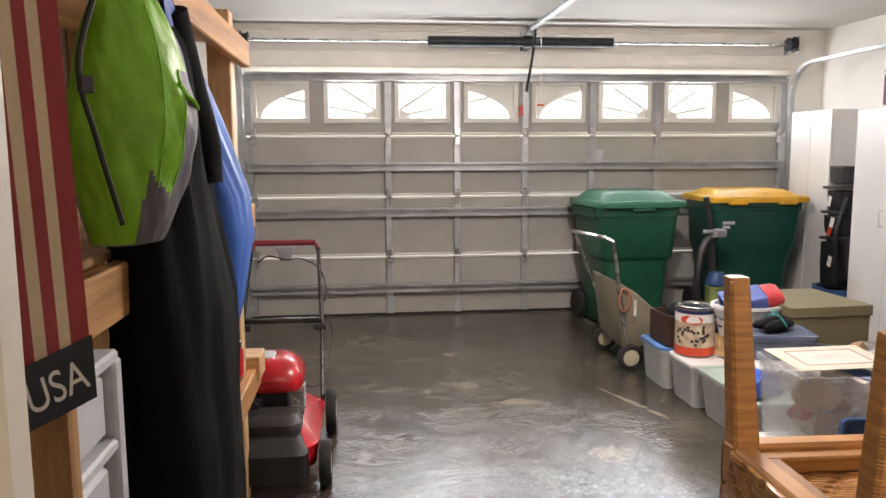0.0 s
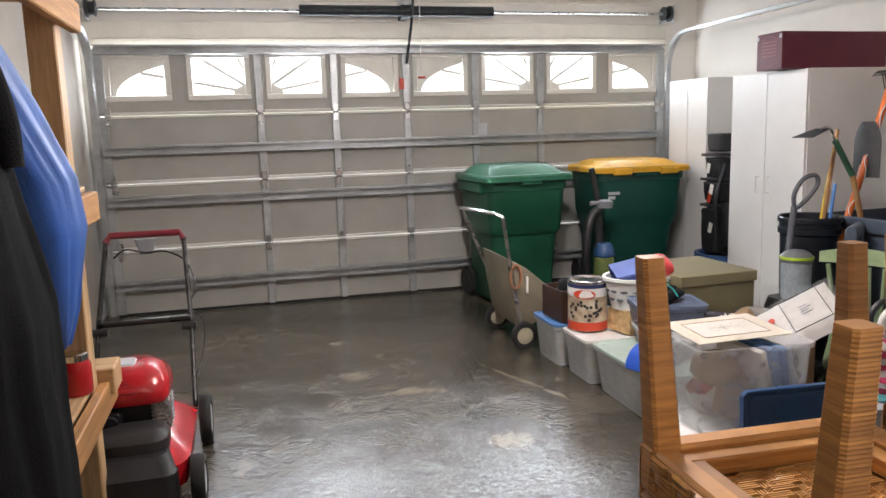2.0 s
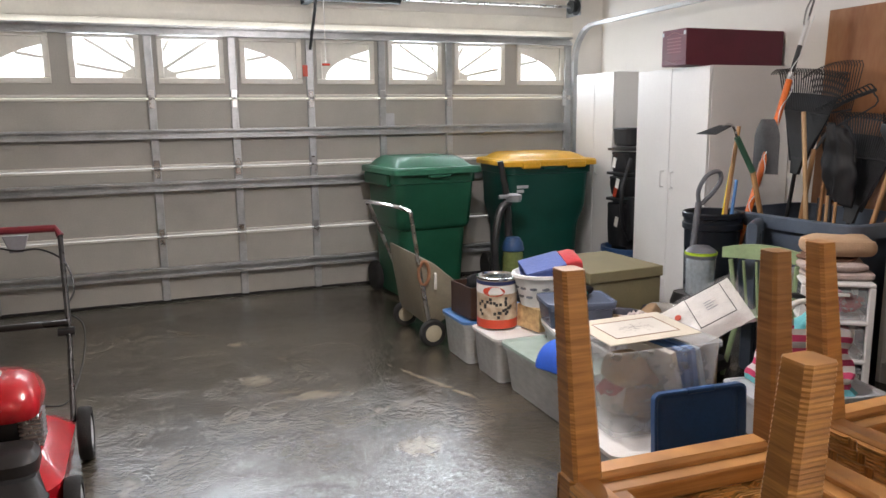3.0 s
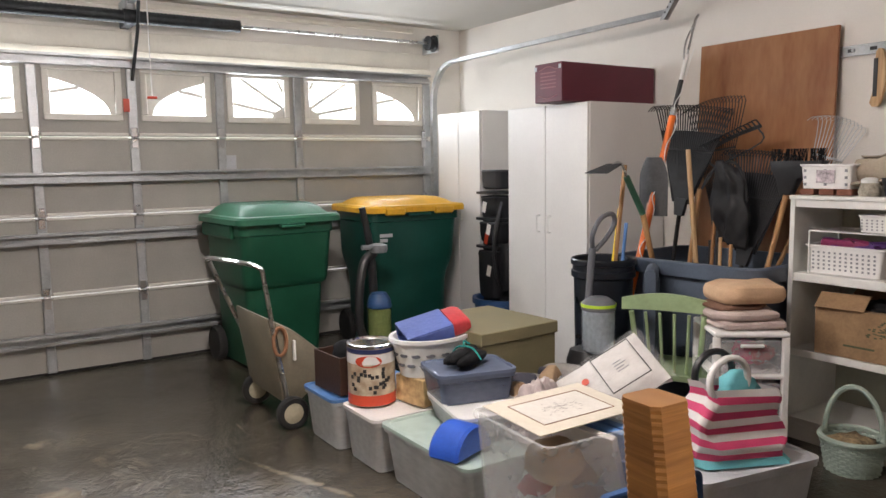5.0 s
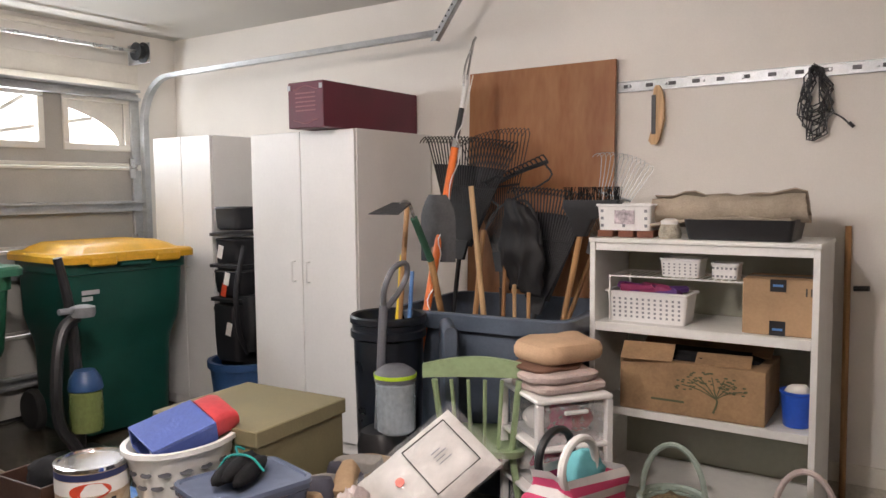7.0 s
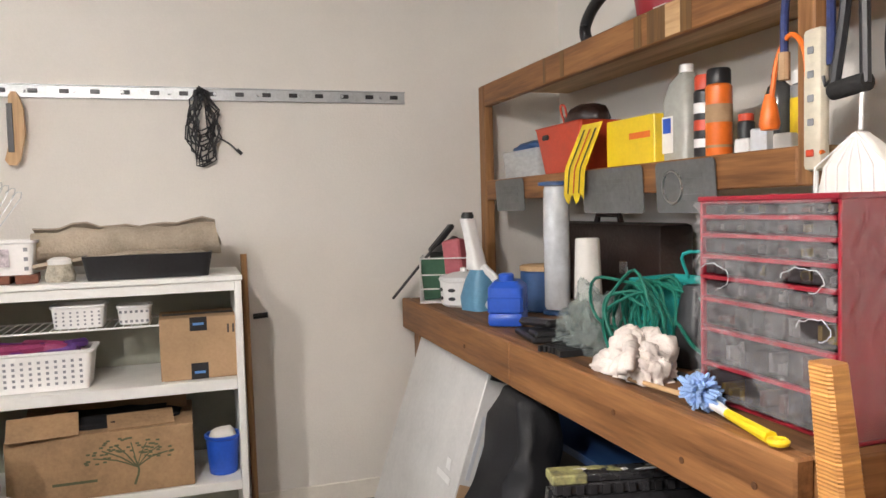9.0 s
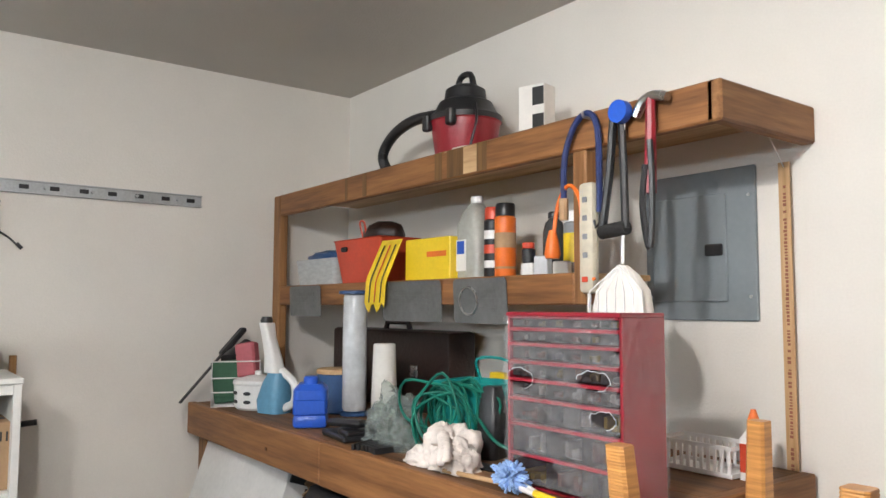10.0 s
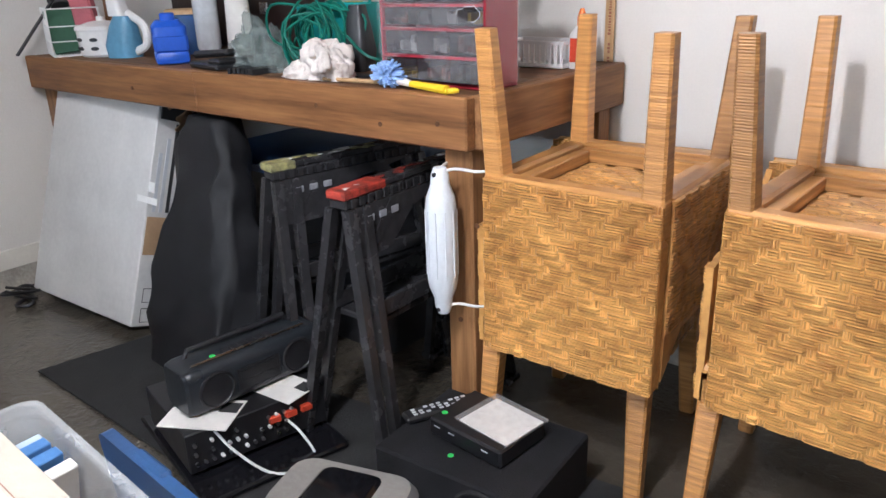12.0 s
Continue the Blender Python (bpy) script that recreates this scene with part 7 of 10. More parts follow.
# ---- storage totes ----
def tote(label, x0, x1, y0, y1, h, body, lid, z=0.0, rz=0.0, open_top=False):
    cx, cy = (x0 + x1) / 2, (y0 + y1) / 2
    t = thing("storage_tote", label, "storage tote", pose(cx, cy, z, 0, 0, rz), "storage totes")
    hx, hy = (x1 - x0) / 2, (y1 - y0) / 2
    bm = nb()
    rings = [rrect(0, 0, 0.003, hx * 0.87, hy * 0.87, 0.03), rrect(0, 0, 0.02, hx * 0.89, hy * 0.89, 0.035), rrect(0, 0, h - 0.03, hx * 0.96, hy * 0.96, 0.035), rrect(0, 0, h - 0.025, hx, hy, 0.035), rrect(0, 0, h - 0.008, hx, hy, 0.035)]
    if open_top:
        rings += [rrect(0, 0, h - 0.008, hx * 0.94, hy * 0.94, 0.03), rrect(0, 0, 0.02, hx * 0.85, hy * 0.85, 0.03)]
    loft(bm, rings)
    part("body", bm, body, t)
    if not open_top:
        bm = nb(); loft(bm, [rrect(0, 0, h - 0.007, hx * 1.02, hy * 1.02, 0.04), rrect(0, 0, h + 0.008, hx * 1.02, hy * 1.02, 0.04), rrect(0, 0, h + 0.01, hx * 0.95, hy * 0.95, 0.04), rrect(0, 0, h + 0.002, hx * 0.92, hy * 0.92, 0.035)])
        part("lid", bm, lid, t)
    return t


def fill(t, x0, x1, y0, y1, z1, seed, mats):
    """Odds and ends seen through a tote's side."""
    random.seed(seed)
    for k in range(6):
        sx, sy = random.uniform(0.2, 0.4) * (x1 - x0), random.uniform(0.2, 0.4) * (y1 - y0)
        cx, cy = random.uniform(x0 + sx, x1 - sx), random.uniform(y0 + sy, y1 - sy)
        bm = nb(); lump(bm, cx, cy, z1 * random.uniform(0.3, 0.5), sx, sy, z1 * 0.4, 0.25, 2, 2.5, seed + k)
        part("contents", bm, mats[k % len(mats)], t, kind="stuff")


C_RED, C_WHITE, C_TAN, C_DARK = material("cloth_red", (0.4, 0.06, 0.07), 0.8), material("cloth_white", (0.65, 0.62, 0.58), 0.85), material("cloth_tan", (0.4, 0.27, 0.16), 0.85), material("cloth_dark", (0.05, 0.05, 0.07), 0.8)
t_ = tote("clear storage tote with a blue lid", 0.985, 1.5, 4.5, 4.86, 0.255, FROST, SKYLID)
fill(t_, -0.2, 0.2, -0.14, 0.14, 0.22, 21, (C_WHITE, C_TAN, C_DARK))
t_ = tote("clear storage tote with a white lid", 1.015, 1.5, 4.14, 4.47, 0.25, FROST, WHITEP)
fill(t_, -0.2, 0.2, -0.13, 0.13, 0.2, 33, (C_RED, C_WHITE, C_TAN))
t_ = tote("long clear underbed tote with a pale green lid", 1.035, 1.62, 3.47, 4.12, 0.25, FROST, glassy("pale_green_lid", (0.55, 0.68, 0.62), 0.5, 0.3, 0.75))
fill(t_, -0.25, 0.25, -0.28, 0.28, 0.2, 40, (C_WHITE, C_TAN, C_WHITE))
t_ = tote("clear storage tote with a dark grey lid", 0.79, 1.33, 2.67, 3.1, 0.26, FROST, WHITEP, rz=-4)
fill(t_, -0.2, 0.2, -0.1, 0.1, 0.2, 52, (C_DARK, C_WHITE, C_RED))
t_ = tote("grey storage tote holding up the striped bag", 1.75, 2.35, 2.9, 3.25, 0.2, LGREY, LGREY, rz=-10)
t_ = tote("dark storage tote under the olive box", 1.55, 2.05, 4.02, 4.6, 0.28, BLACKP, BLACKP)
big = tote("large open clear tote full of papers and toys", 0.83, 1.31, 2.765, 3.165, 0.34, TOTEP, TOTEP, z=0.272, rz=-4, open_top=True)
fill(big, -0.19, 0.19, -0.15, 0.15, 0.27, 60, (C_WHITE, C_TAN, C_WHITE, C_RED))
tlid = thing("tote_lid", "dark blue tote lid standing against a tote", "tote lid", pose(1.1, 2.655, 0.245, 86, 0, -4) @ Matrix.Diagonal((0.95, 0.86, 1, 1)))
bm = nb(); loft(bm, [rrect(0, 0, 0, 0.2, 0.28, 0.03), rrect(0, 0, 0.024, 0.2, 0.28, 0.03), rrect(0, 0, 0.026, 0.192, 0.272, 0.03), rrect(0, 0, 0.014, 0.18, 0.26, 0.03), rrect(0, 0, 0.012, 0.17, 0.25, 0.03), rrect(0, 0, 0.018, 0.16, 0.24, 0.03)])
part("panel", bm, BLUELID, tlid)
bm = nb(); box(bm, -0.06, 0.06, 0.262, 0.286, 0.006, 0.03, 0.006)
part("latch", bm, BLUELID, tlid)
# a blue domed cover on the long tote
bm = nb()
for s0, s1 in ((0.0, 0.07),):
    prof = [(0.09 * math.cos(radians(a)), 0.09 * math.sin(radians(a))) for a in range(0, 181, 15)]
    loft(bm, [[(x, s0, z) for x, z in prof], [(x, s1, z) for x, z in prof]])
bmesh.ops.bevel(bm, geom=list(bm.edges), offset=0.006, segments=1, affect="EDGES", profile=0.5)
solid("blue_dome", bm, BLUEP, "domed blue plastic piece on the long tote", "plastic piece", pose(1.14, 3.56, 0.262, 0, 0, 20) @ Matrix.Diagonal((1.35, 2.0, 1.3, 1)))
# framed print on the tote
pc = thing("matted_print", "matted art print lying on the open tote", "art print", pose(1.065, 2.995, 0.617, 2, -1, -2))
bm = nb(); box(bm, -0.2, 0.2, -0.145, 0.145, 0, 0.004, 0.001)
part("mat_board", bm, material("cream_mat", (0.56, 0.51, 0.42), 0.7, var=0.05), pc)
bm = nb(); box(bm, -0.135, 0.135, -0.085, 0.085, 0.0042, 0.0048)
part("print", bm, material("aged_print_paper", (0.58, 0.55, 0.5), 0.7, var=0.06), pc)
bm = nb(); tube(bm, [(-0.14, -0.09, 0.005), (0.14, -0.09, 0.005), (0.14, 0.09, 0.005), (-0.14, 0.09, 0.005)], 0.0012, 4, closed=True)
part("ruled_border", bm, material("brown_ink", (0.35, 0.2, 0.14), 0.7), pc)
bm = nb()
random.seed(14)
for k in range(60):
    a, q = random.gauss(0, 0.04), random.gauss(-0.005, 0.018)
    box(bm, a - random.uniform(0.002, 0.012), a + 0.003, q - 0.0008, q + 0.0008, 0.005, 0.0053, 0, pose(0, 0, 0, 0, 0, random.uniform(-25, 25)))
part("drawing", bm, material("pencil_grey", (0.36, 0.34, 0.32), 0.7), pc, "faint grey drawing", "stuff")
MATBK = material("pale_book_cloth", (0.5, 0.6, 0.68), 0.6, var=0.08)
for k, (x, c_) in enumerate(((1.2, SKYLID), (1.165, SKYLID), (1.235, MATBK), (1.13, PAPER))):
    bm = nb(); box(bm, -0.012, 0.012, -0.13, 0.13, 0, 0.2, 0.002)
    solid("picture_book", bm, c_, "thin hardback book standing in the open tote", "book", pose(x, 2.92, 0.385, 0, -10 - 2 * k, 4), group="books in the tote")
bm = nb(); lump(bm, 0, 0, 0.07, 0.09, 0.09, 0.07, 0.1, 3, 2)
solid("soft_toy", bm, C_TAN, "tan stuffed cloth toy in the open tote", "toy", pose(0.98, 2.93, 0.42))

# ---- piled on the totes ----
bb = thing("brown_box", "dark brown wooden box with hand holes", "box", pose(1.11, 4.66, 0.268, 0, 0, 4) @ Matrix.Diagonal((0.8, 1, 1, 1)))
BROWN = material("dark_brown_box", (0.055, 0.025, 0.016), 0.55, var=0.15)
for x0, x1, y0, y1 in ((-0.1, 0.13, -0.13, -0.12), (-0.1, 0.13, 0.12, 0.13), (-0.1, -0.09, -0.12, 0.12), (0.12, 0.13, -0.12, 0.12)):
    bm = nb(); box(bm, x0, x1, y0, y1, 0, 0.19, 0.002)
    part("side", bm, BROWN, bb)
bm = nb(); box(bm, -0.09, 0.12, -0.12, 0.12, 0, 0.01)
part("base", bm, BROWN, bb)
bm = nb(); lump(bm, 0.03, -0.02, 0.17, 0.08, 0.09, 0.075, 0.2, 3, 2.5)
part("black_bag", bm, BLACKF, bb, "black cloth bundle")
tn = thing("toy_tin", "tall round toy tin with a red and cream label", "tin", pose(1.15, 4.41, 0.262) @ Matrix.Diagonal((1.32, 1.32, 1.05, 1)))
bm = nb(); lathe(bm, [(0.083, 0), (0.086, 0.004), (0.086, 0.262), (0.083, 0.266)], 30)
part("can", bm, material("tin_label", (0.62, 0.55, 0.42), 0.45, var=0.15, scale=14, fine=40, bump=0.02, dark=(0.3, 0.18, 0.1)), tn)
for z0, z1, mt in ((0.003, 0.05, REDP), (0.19, 0.235, WHITEP), (0.238, 0.258, material("tin_navy", (0.03, 0.04, 0.12), 0.45))):
    bm = nb(); lathe(bm, [(0.0868, z0), (0.0868, z1)], 30)
    part("label_band", bm, mt, tn)
bm = nb()
rows = []
for r_ in (0.087, 0.0885):
    rows.append([(r_ * math.cos(radians(235 + 32 * math.cos(a))), r_ * math.sin(radians(235 + 32 * math.cos(a))), 0.205 + 0.026 * math.sin(a)) for a in [2 * math.pi * i / 24 for i in range(24)]])
loft(bm, rows)
part("oval_mark", bm, REDP, tn, "plain red oval mark")
random.seed(6)
bm = nb()
for k in range(26):
    a, z = random.uniform(190, 290), random.uniform(0.055, 0.17)
    box(bm, -0.006, 0.006, -0.0005, 0.001, -0.008, 0.008, 0, pose(0.0872 * math.cos(radians(a)), 0.0872 * math.sin(radians(a)), z, 0, 0, a + 90))
part("printed_figures", bm, INK, tn, "small dark printed shapes", "stuff")
bm = nb(); lathe(bm, [(0.088, 0.262), (0.088, 0.274), (0.08, 0.275), (0.078, 0.268), (0.01, 0.268)], 30)
part("lid", bm, CHROME, tn)
bk = thing("block_box", "wooden box patterned with letters under the basket", "box", pose(1.38, 4.27, 0.262, 0, 0, 10))
bm = nb(); box(bm, -0.12, 0.12, -0.1, 0.1, 0, 0.13, 0.004)
part("box", bm, material("patterned_wood", (0.55, 0.4, 0.2), 0.6, var=0.4, scale=16, fine=50, bump=0.05, dark=(0.3, 0.17, 0.07)), bk)
bs = thing("oval_basket", "white oval plastic basket with leaf-shaped holes", "basket", pose(1.41, 4.28, 0.395, 0, 0, 8) @ Matrix.Diagonal((1.28, 1.22, 1.08, 1)))
bm = nb(); loft(bm, [ring(0, 0, 0, 0.13, 0.1, 28), ring(0, 0, 0.15, 0.165, 0.13, 28), ring(0, 0, 0.155, 0.175, 0.14, 28), ring(0, 0, 0.17, 0.175, 0.14, 28), ring(0, 0, 0.17, 0.16, 0.125, 28), ring(0, 0, 0.01, 0.125, 0.095, 28)])
part("body", bm, WHITEP, bs)
for row, z in enumerate((0.055, 0.1)):
    for k in range(16):
        a = radians(22.5 * k + 11 * row)
        e = 0.13 + 0.035 * z / 0.15
        f_ = 0.1 + 0.03 * z / 0.15
        bm = nb(); cyl(bm, (0, 0, 0), (0.002, 0, 0), 0.014, n=8)
        part("hole", bm, DGREY, bs, m=pose(e * math.cos(a), f_ * math.sin(a), z, 0, -12, math.degrees(a)) @ Matrix.Diagonal((1, 1.3, 0.62, 1)))
bf = thing("blue_red_pouch", "blue and red plastic toy pouch in the basket", "pouch", pose(1.43, 4.26, 0.565, 14, -13, -14))
bm = nb(); box(bm, -0.17, 0.06, -0.09, 0.1, 0.0, 0.012, 0.004), box(bm, -0.17, 0.06, -0.09, -0.08, 0.012, 0.075, 0.003), box(bm, -0.17, 0.06, 0.09, 0.1, 0.012, 0.075, 0.003), box(bm, -0.17, 0.06, -0.09, 0.1, 0.075, 0.083, 0.003), box(bm, 0.0, 0.06, -0.08, 0.09, 0.012, 0.075)
part("blue_half", bm, material("periwinkle_plastic", (0.09, 0.14, 0.42), 0.4), bf)
bm = nb(); loft(bm, [[(x, *p) for p in [(q[0], q[1]) for q in rrect(0.005, 0.045, 0, 0.083, 0.043 * s, 0.02)]] for x, s in ((0.06, 1), (0.12, 0.95), (0.15, 0.6))])
part("red_half", bm, material("coral_plastic", (0.6, 0.06, 0.07), 0.4), bf)
bm = nb(); lump(bm, -0.12, 0.0, 0.0, 0.03, 0.03, 0.03, 0.2, 2, 3)
part("white_clasp", bm, WHITEP, bf)
t_ = tote("small slate-blue lidded container", 1.2, 1.56, 3.8, 4.08, 0.13, glassy("smoky_blue_plastic", (0.2, 0.24, 0.34), 0.6, 0.25, 0.5), glassy("smoky_blue_lid", (0.17, 0.21, 0.31), 0.6, 0.25, 0.72), z=0.362, rz=-14)
ww = thing("strap_bundle", "rolled bundle of black straps tied with teal cord", "straps", pose(1.37, 3.95, 0.502, 0, 0, 25))
for k in range(3):
    bm = nb(); lump(bm, 0, -0.04 + 0.035 * k, 0.03 + 0.012 * (k == 1), 0.12, 0.03, 0.03, 0.12, 3, 3, k)
    part("strap", bm, BLACKF, ww)
bm = nb(); tube(bm, [(0.0, -0.085, 0.03), (0.0, -0.04, 0.075), (0.0, 0.03, 0.075), (0.0, 0.07, 0.03)], 0.004, 6, smooth=4), tube(bm, [(0, 0, 0.078), (0.03, 0.02, 0.095), (0.05, 0.0, 0.08)], 0.004, 6, smooth=3)
part("teal_cord", bm, TEALP, ww)
t_ = tote("small frosted drawer with its front showing", 1.2, 1.58, 3.62, 4.06, 0.098, FROST, WHITEP, z=0.262, rz=-14)
bm = nb(); heap(bm, 0.16, 0.12, 0.1, 3.3, 0.4, 1.8)
solid("pink_knit", bm, material("pale_pink_knit", (0.5, 0.42, 0.4), 0.35, var=0.1, bump=0.4), "pale pink knitted bundle in plastic", "knitwear", pose(1.5, 3.6, 0.262) @ Matrix.Diagonal((1, 1, 1.9, 1)))
ob_ = thing("olive_box", "olive file box with a fitted lid", "box", pose(1.53, 4.04, 0.293, 0, 0, 3))
bm = nb(); box(bm, 0.01, 0.49, 0.01, 0.53, 0, 0.24, 0.003)
part("body", bm, OLIVE, ob_)
bm = nb(); box(bm, 0, 0.5, 0, 0.54, 0.241, 0.3, 0.004)
part("lid", bm, OLIVE, ob_)
bm = nb(); box(bm, -0.006, 0.009, 0.22, 0.3, 0.14, 0.18, 0.003)
part("label_holder", bm, CHROME, ob_)
random.seed(17)
for k in range(7):
    x, y = 1.56 + 0.07 * k, 3.86 + random.uniform(-0.06, 0.08)
    bm = nb(); loft(bm, [rrect(0, 0, 0, 0.035, 0.1, 0.03), rrect(0, 0, 0.03, 0.04, 0.105, 0.035), rrect(0, -0.03, 0.06, 0.032, 0.06, 0.03), rrect(0, -0.06, 0.075, 0.02, 0.02, 0.015)])
    solid("slipper", bm, (C_TAN, C_DARK, material("grey_felt_%d" % k, (0.3, 0.28, 0.26), 0.9))[k % 3], "soft worn slipper in the pile", "slipper", pose(x, y, 0.34 + 0.02 * (k % 2), 10 * (k % 3), 8, 40 * k), group="pile of slippers")
bm = nb(); loft(bm, [rrect(0, 0, 0, 0.28, 0.16, 0.03), rrect(0, 0, 0.33, 0.28, 0.16, 0.03)])
solid("low_carton", bm, CARD2, "plain carton under the slippers", "carton", pose(1.82, 3.82, 0.0))
# plastic pack
pk = thing("bagged_pillow", "white packaged bedding in shiny plastic with a red dot", "package", pose(1.88, 3.56, 0.43, 34, -32, -31) @ Matrix.Diagonal((0.78, 0.78, 1, 1)))
bm = nb()
def pillow(u, v):
    a, b = (u - 0.5) * 2, (v - 0.5) * 2
    return (a * 0.27, b * 0.19, 0.055 * (1 - a ** 4) * (1 - b ** 4) + 0.008 * noise.noise(Vector((a * 4, b * 4, 2))))
sheet(bm, pillow, 22, 16, 0.03)
part("bedding", bm, material("bedding_white", (0.68, 0.66, 0.63), 0.85, var=0.04), pk)
bm = nb()
def film(u, v):
    x, y, z = pillow(u, v)
    return (x * 1.12, y * 1.08, z + 0.01 + 0.008 * noise.noise(Vector((u * 14, v * 14, 5))))
sheet(bm, film, 26, 20)
part("wrapper", bm, FILM, pk)
bm = nb(); tube(bm, [(-0.04, -0.14, 0.07), (0.2, -0.14, 0.066), (0.2, 0.12, 0.066), (-0.04, 0.12, 0.07)], 0.0035, 5, closed=True)
part("black_border", bm, INK, pk)
for k in range(4):
    bm = nb(); box(bm, 0.05, 0.12 - 0.02 * (k % 2), -0.04 + 0.02 * k, -0.036 + 0.02 * k, 0.068, 0.0705)
    part("printed_bar", bm, GREYP, pk)
bm = nb(); lathe(bm, [(0.022, 0.066), (0.022, 0.07)], 8, at=(-0.13, 0.02, 0.0))
part("red_dot", bm, REDP, pk)
# striped bag
sb_ = thing("striped_bag", "pink and white striped beach bag with ring handles", "bag", pose(2.05, 3.07, 0.212, 0, 0, -22) @ Matrix.Diagonal((1.12, 1.08, 1.04, 1)))
PINK = material("pink_stripe", (0.62, 0.06, 0.16), 0.8, var=0.08, scale=8, fine=200, bump=0.2)
WHST = material("white_stripe", (0.74, 0.7, 0.68), 0.8, var=0.06, scale=8, fine=200, bump=0.2)
AQUA = material("aqua_band", (0.15, 0.5, 0.55), 0.8, var=0.08, scale=8, fine=200, bump=0.2)
n_ = 11
def bag_ring(t):
    r = rrect(0, 0, 0.27 * t, 0.19 - 0.04 * t, 0.13 - 0.07 * t, 0.05 - 0.02 * t, 9)
    return [(x + 0.05 * noise.noise(Vector((x * 9, y * 9, t * 3))), y + 0.05 * noise.noise(Vector((x * 10, y * 10, t * 4 + 7))), z + (0.1 * noise.noise(Vector((x * 5, y * 5, 3))) - 0.22 * x) * t) for x, y, z in r]
for k in range(n_):
    bm = nb(); loft(bm, [bag_ring((k + s) / n_) for s in (0.0, 0.5, 1.0)], cap0=(k == 0), cap1=False)
    part("stripe", bm, AQUA if k == 0 else (PINK if k % 2 else WHST), sb_)
for yy, mt in ((-0.05, WHITEP), (0.05, BLACKP)):
    bm = nb(); tube(bm, [(-0.05 + 0.085 * math.cos(a), yy + 0.02 * math.cos(a), 0.31 + 0.085 * math.sin(a)) for a in [2 * math.pi * i / 22 for i in range(22)]], 0.013, 8, closed=True)
    part("ring_handle", bm, mt, sb_)
bm = nb(); lump(bm, 0.02, 0, 0.26, 0.07, 0.05, 0.07, 0.3, 3, 2.5)
part("aqua_cloth", bm, AQUA, sb_, "aqua cloth stuffed in the bag")

# ---- drawer tower with folded blankets ----
dw = thing("drawer_tower", "white three-drawer plastic tower with clear fronts", "drawer unit", pose(2.54, 3.39, 0, 0, 0, -38))
for sx in (-1, 1):
    for sy in (-1, 1):
        bm = nb(); box(bm, sx * 0.15 - 0.015, sx * 0.15 + 0.015, sy * 0.17 - 0.015, sy * 0.17 + 0.015, 0, 0.6, 0.004)
        part("post", bm, WHITEP, dw)
for z in (0.02, 0.215, 0.41, 0.6):
    bm = nb(); box(bm, -0.165, 0.165, -0.185, 0.185, z, z + 0.02, 0.006)
    part("shelf_frame", bm, WHITEP, dw)
for k, z in enumerate((0.045, 0.24, 0.435)):
    bm = nb(); box(bm, -0.13, 0.13, -0.18, 0.16, z, z + 0.15, 0.006)
    dr = part("drawer", bm, TOTEP, dw)
    bm = nb(); box(bm, -0.05, 0.05, -0.195, -0.18, z + 0.12, z + 0.135, 0.003)
    part("pull", bm, WHITEP, dr)
    random.seed(70 + k)
    for q in range(4):
        bm = nb(); lump(bm, random.uniform(-0.07, 0.07), random.uniform(-0.12, 0.1), z + 0.06, 0.075, 0.075, 0.05, 0.3, 2, 2.5, q + k)
        part("contents", bm, (PINK, PINK, C_WHITE, C_RED)[(q + k) % 4], dr, kind="stuff")


def folded(label, x, y, z, hx, hy, layers, th, mat, rz, seed):
    t = thing("folded_blanket", label, "blanket", pose(x, y, z, 0, 0, rz), "folded blankets")
    for k in range(layers):
        bm = nb()
        f = 1 - 0.05 * k + 0.03 * math.sin(seed + k)
        r0 = [rrect(0.015 * math.sin(3 * k + seed), 0, th * k + dz * th, hx * f * s, hy * f * s, 0.07 * s) for dz, s in ((0.0, 0.86), (0.12, 0.95), (0.35, 1.0), (0.65, 1.0), (0.9, 0.94), (1.03, 0.8), (1.08, 0.5), (1.1, 0.1))]
        loft(bm, [[(a + 0.025 * noise.noise(Vector((a * 9, b * 9, seed + k))), b + 0.025 * noise.noise(Vector((a * 9, b * 9, seed + k + 5))), c + 0.012 * noise.noise(Vector((a * 12, b * 12, seed)))) for a, b, c in r] for r in r0])
        part("fold", bm, mat[k % len(mat)], t)
    return t


KNIT = material("blush_knit", (0.58, 0.47, 0.43), 0.95, var=0.1, scale=12, fine=120, bump=0.5)
PEACH = material("peach_fleece", (0.6, 0.4, 0.25), 0.9, var=0.08, scale=8, fine=150, bump=0.3)
BROWNF = material("brown_fleece", (0.16, 0.08, 0.05), 0.9, var=0.1, scale=8, fine=150, bump=0.3)
folded("blush knitted blanket folded on the drawer tower", 2.53, 3.38, 0.622, 0.16, 0.14, 2, 0.042, (KNIT,), -30, 1)
folded("brown fleece blanket folded between two others", 2.515, 3.4, 0.707, 0.135, 0.11, 1, 0.026, (BROWNF,), -20, 4)
folded("peach fleece blanket folded plump on another", 2.545, 3.38, 0.735, 0.155, 0.125, 1, 0.08, (PEACH,), -24, 2)

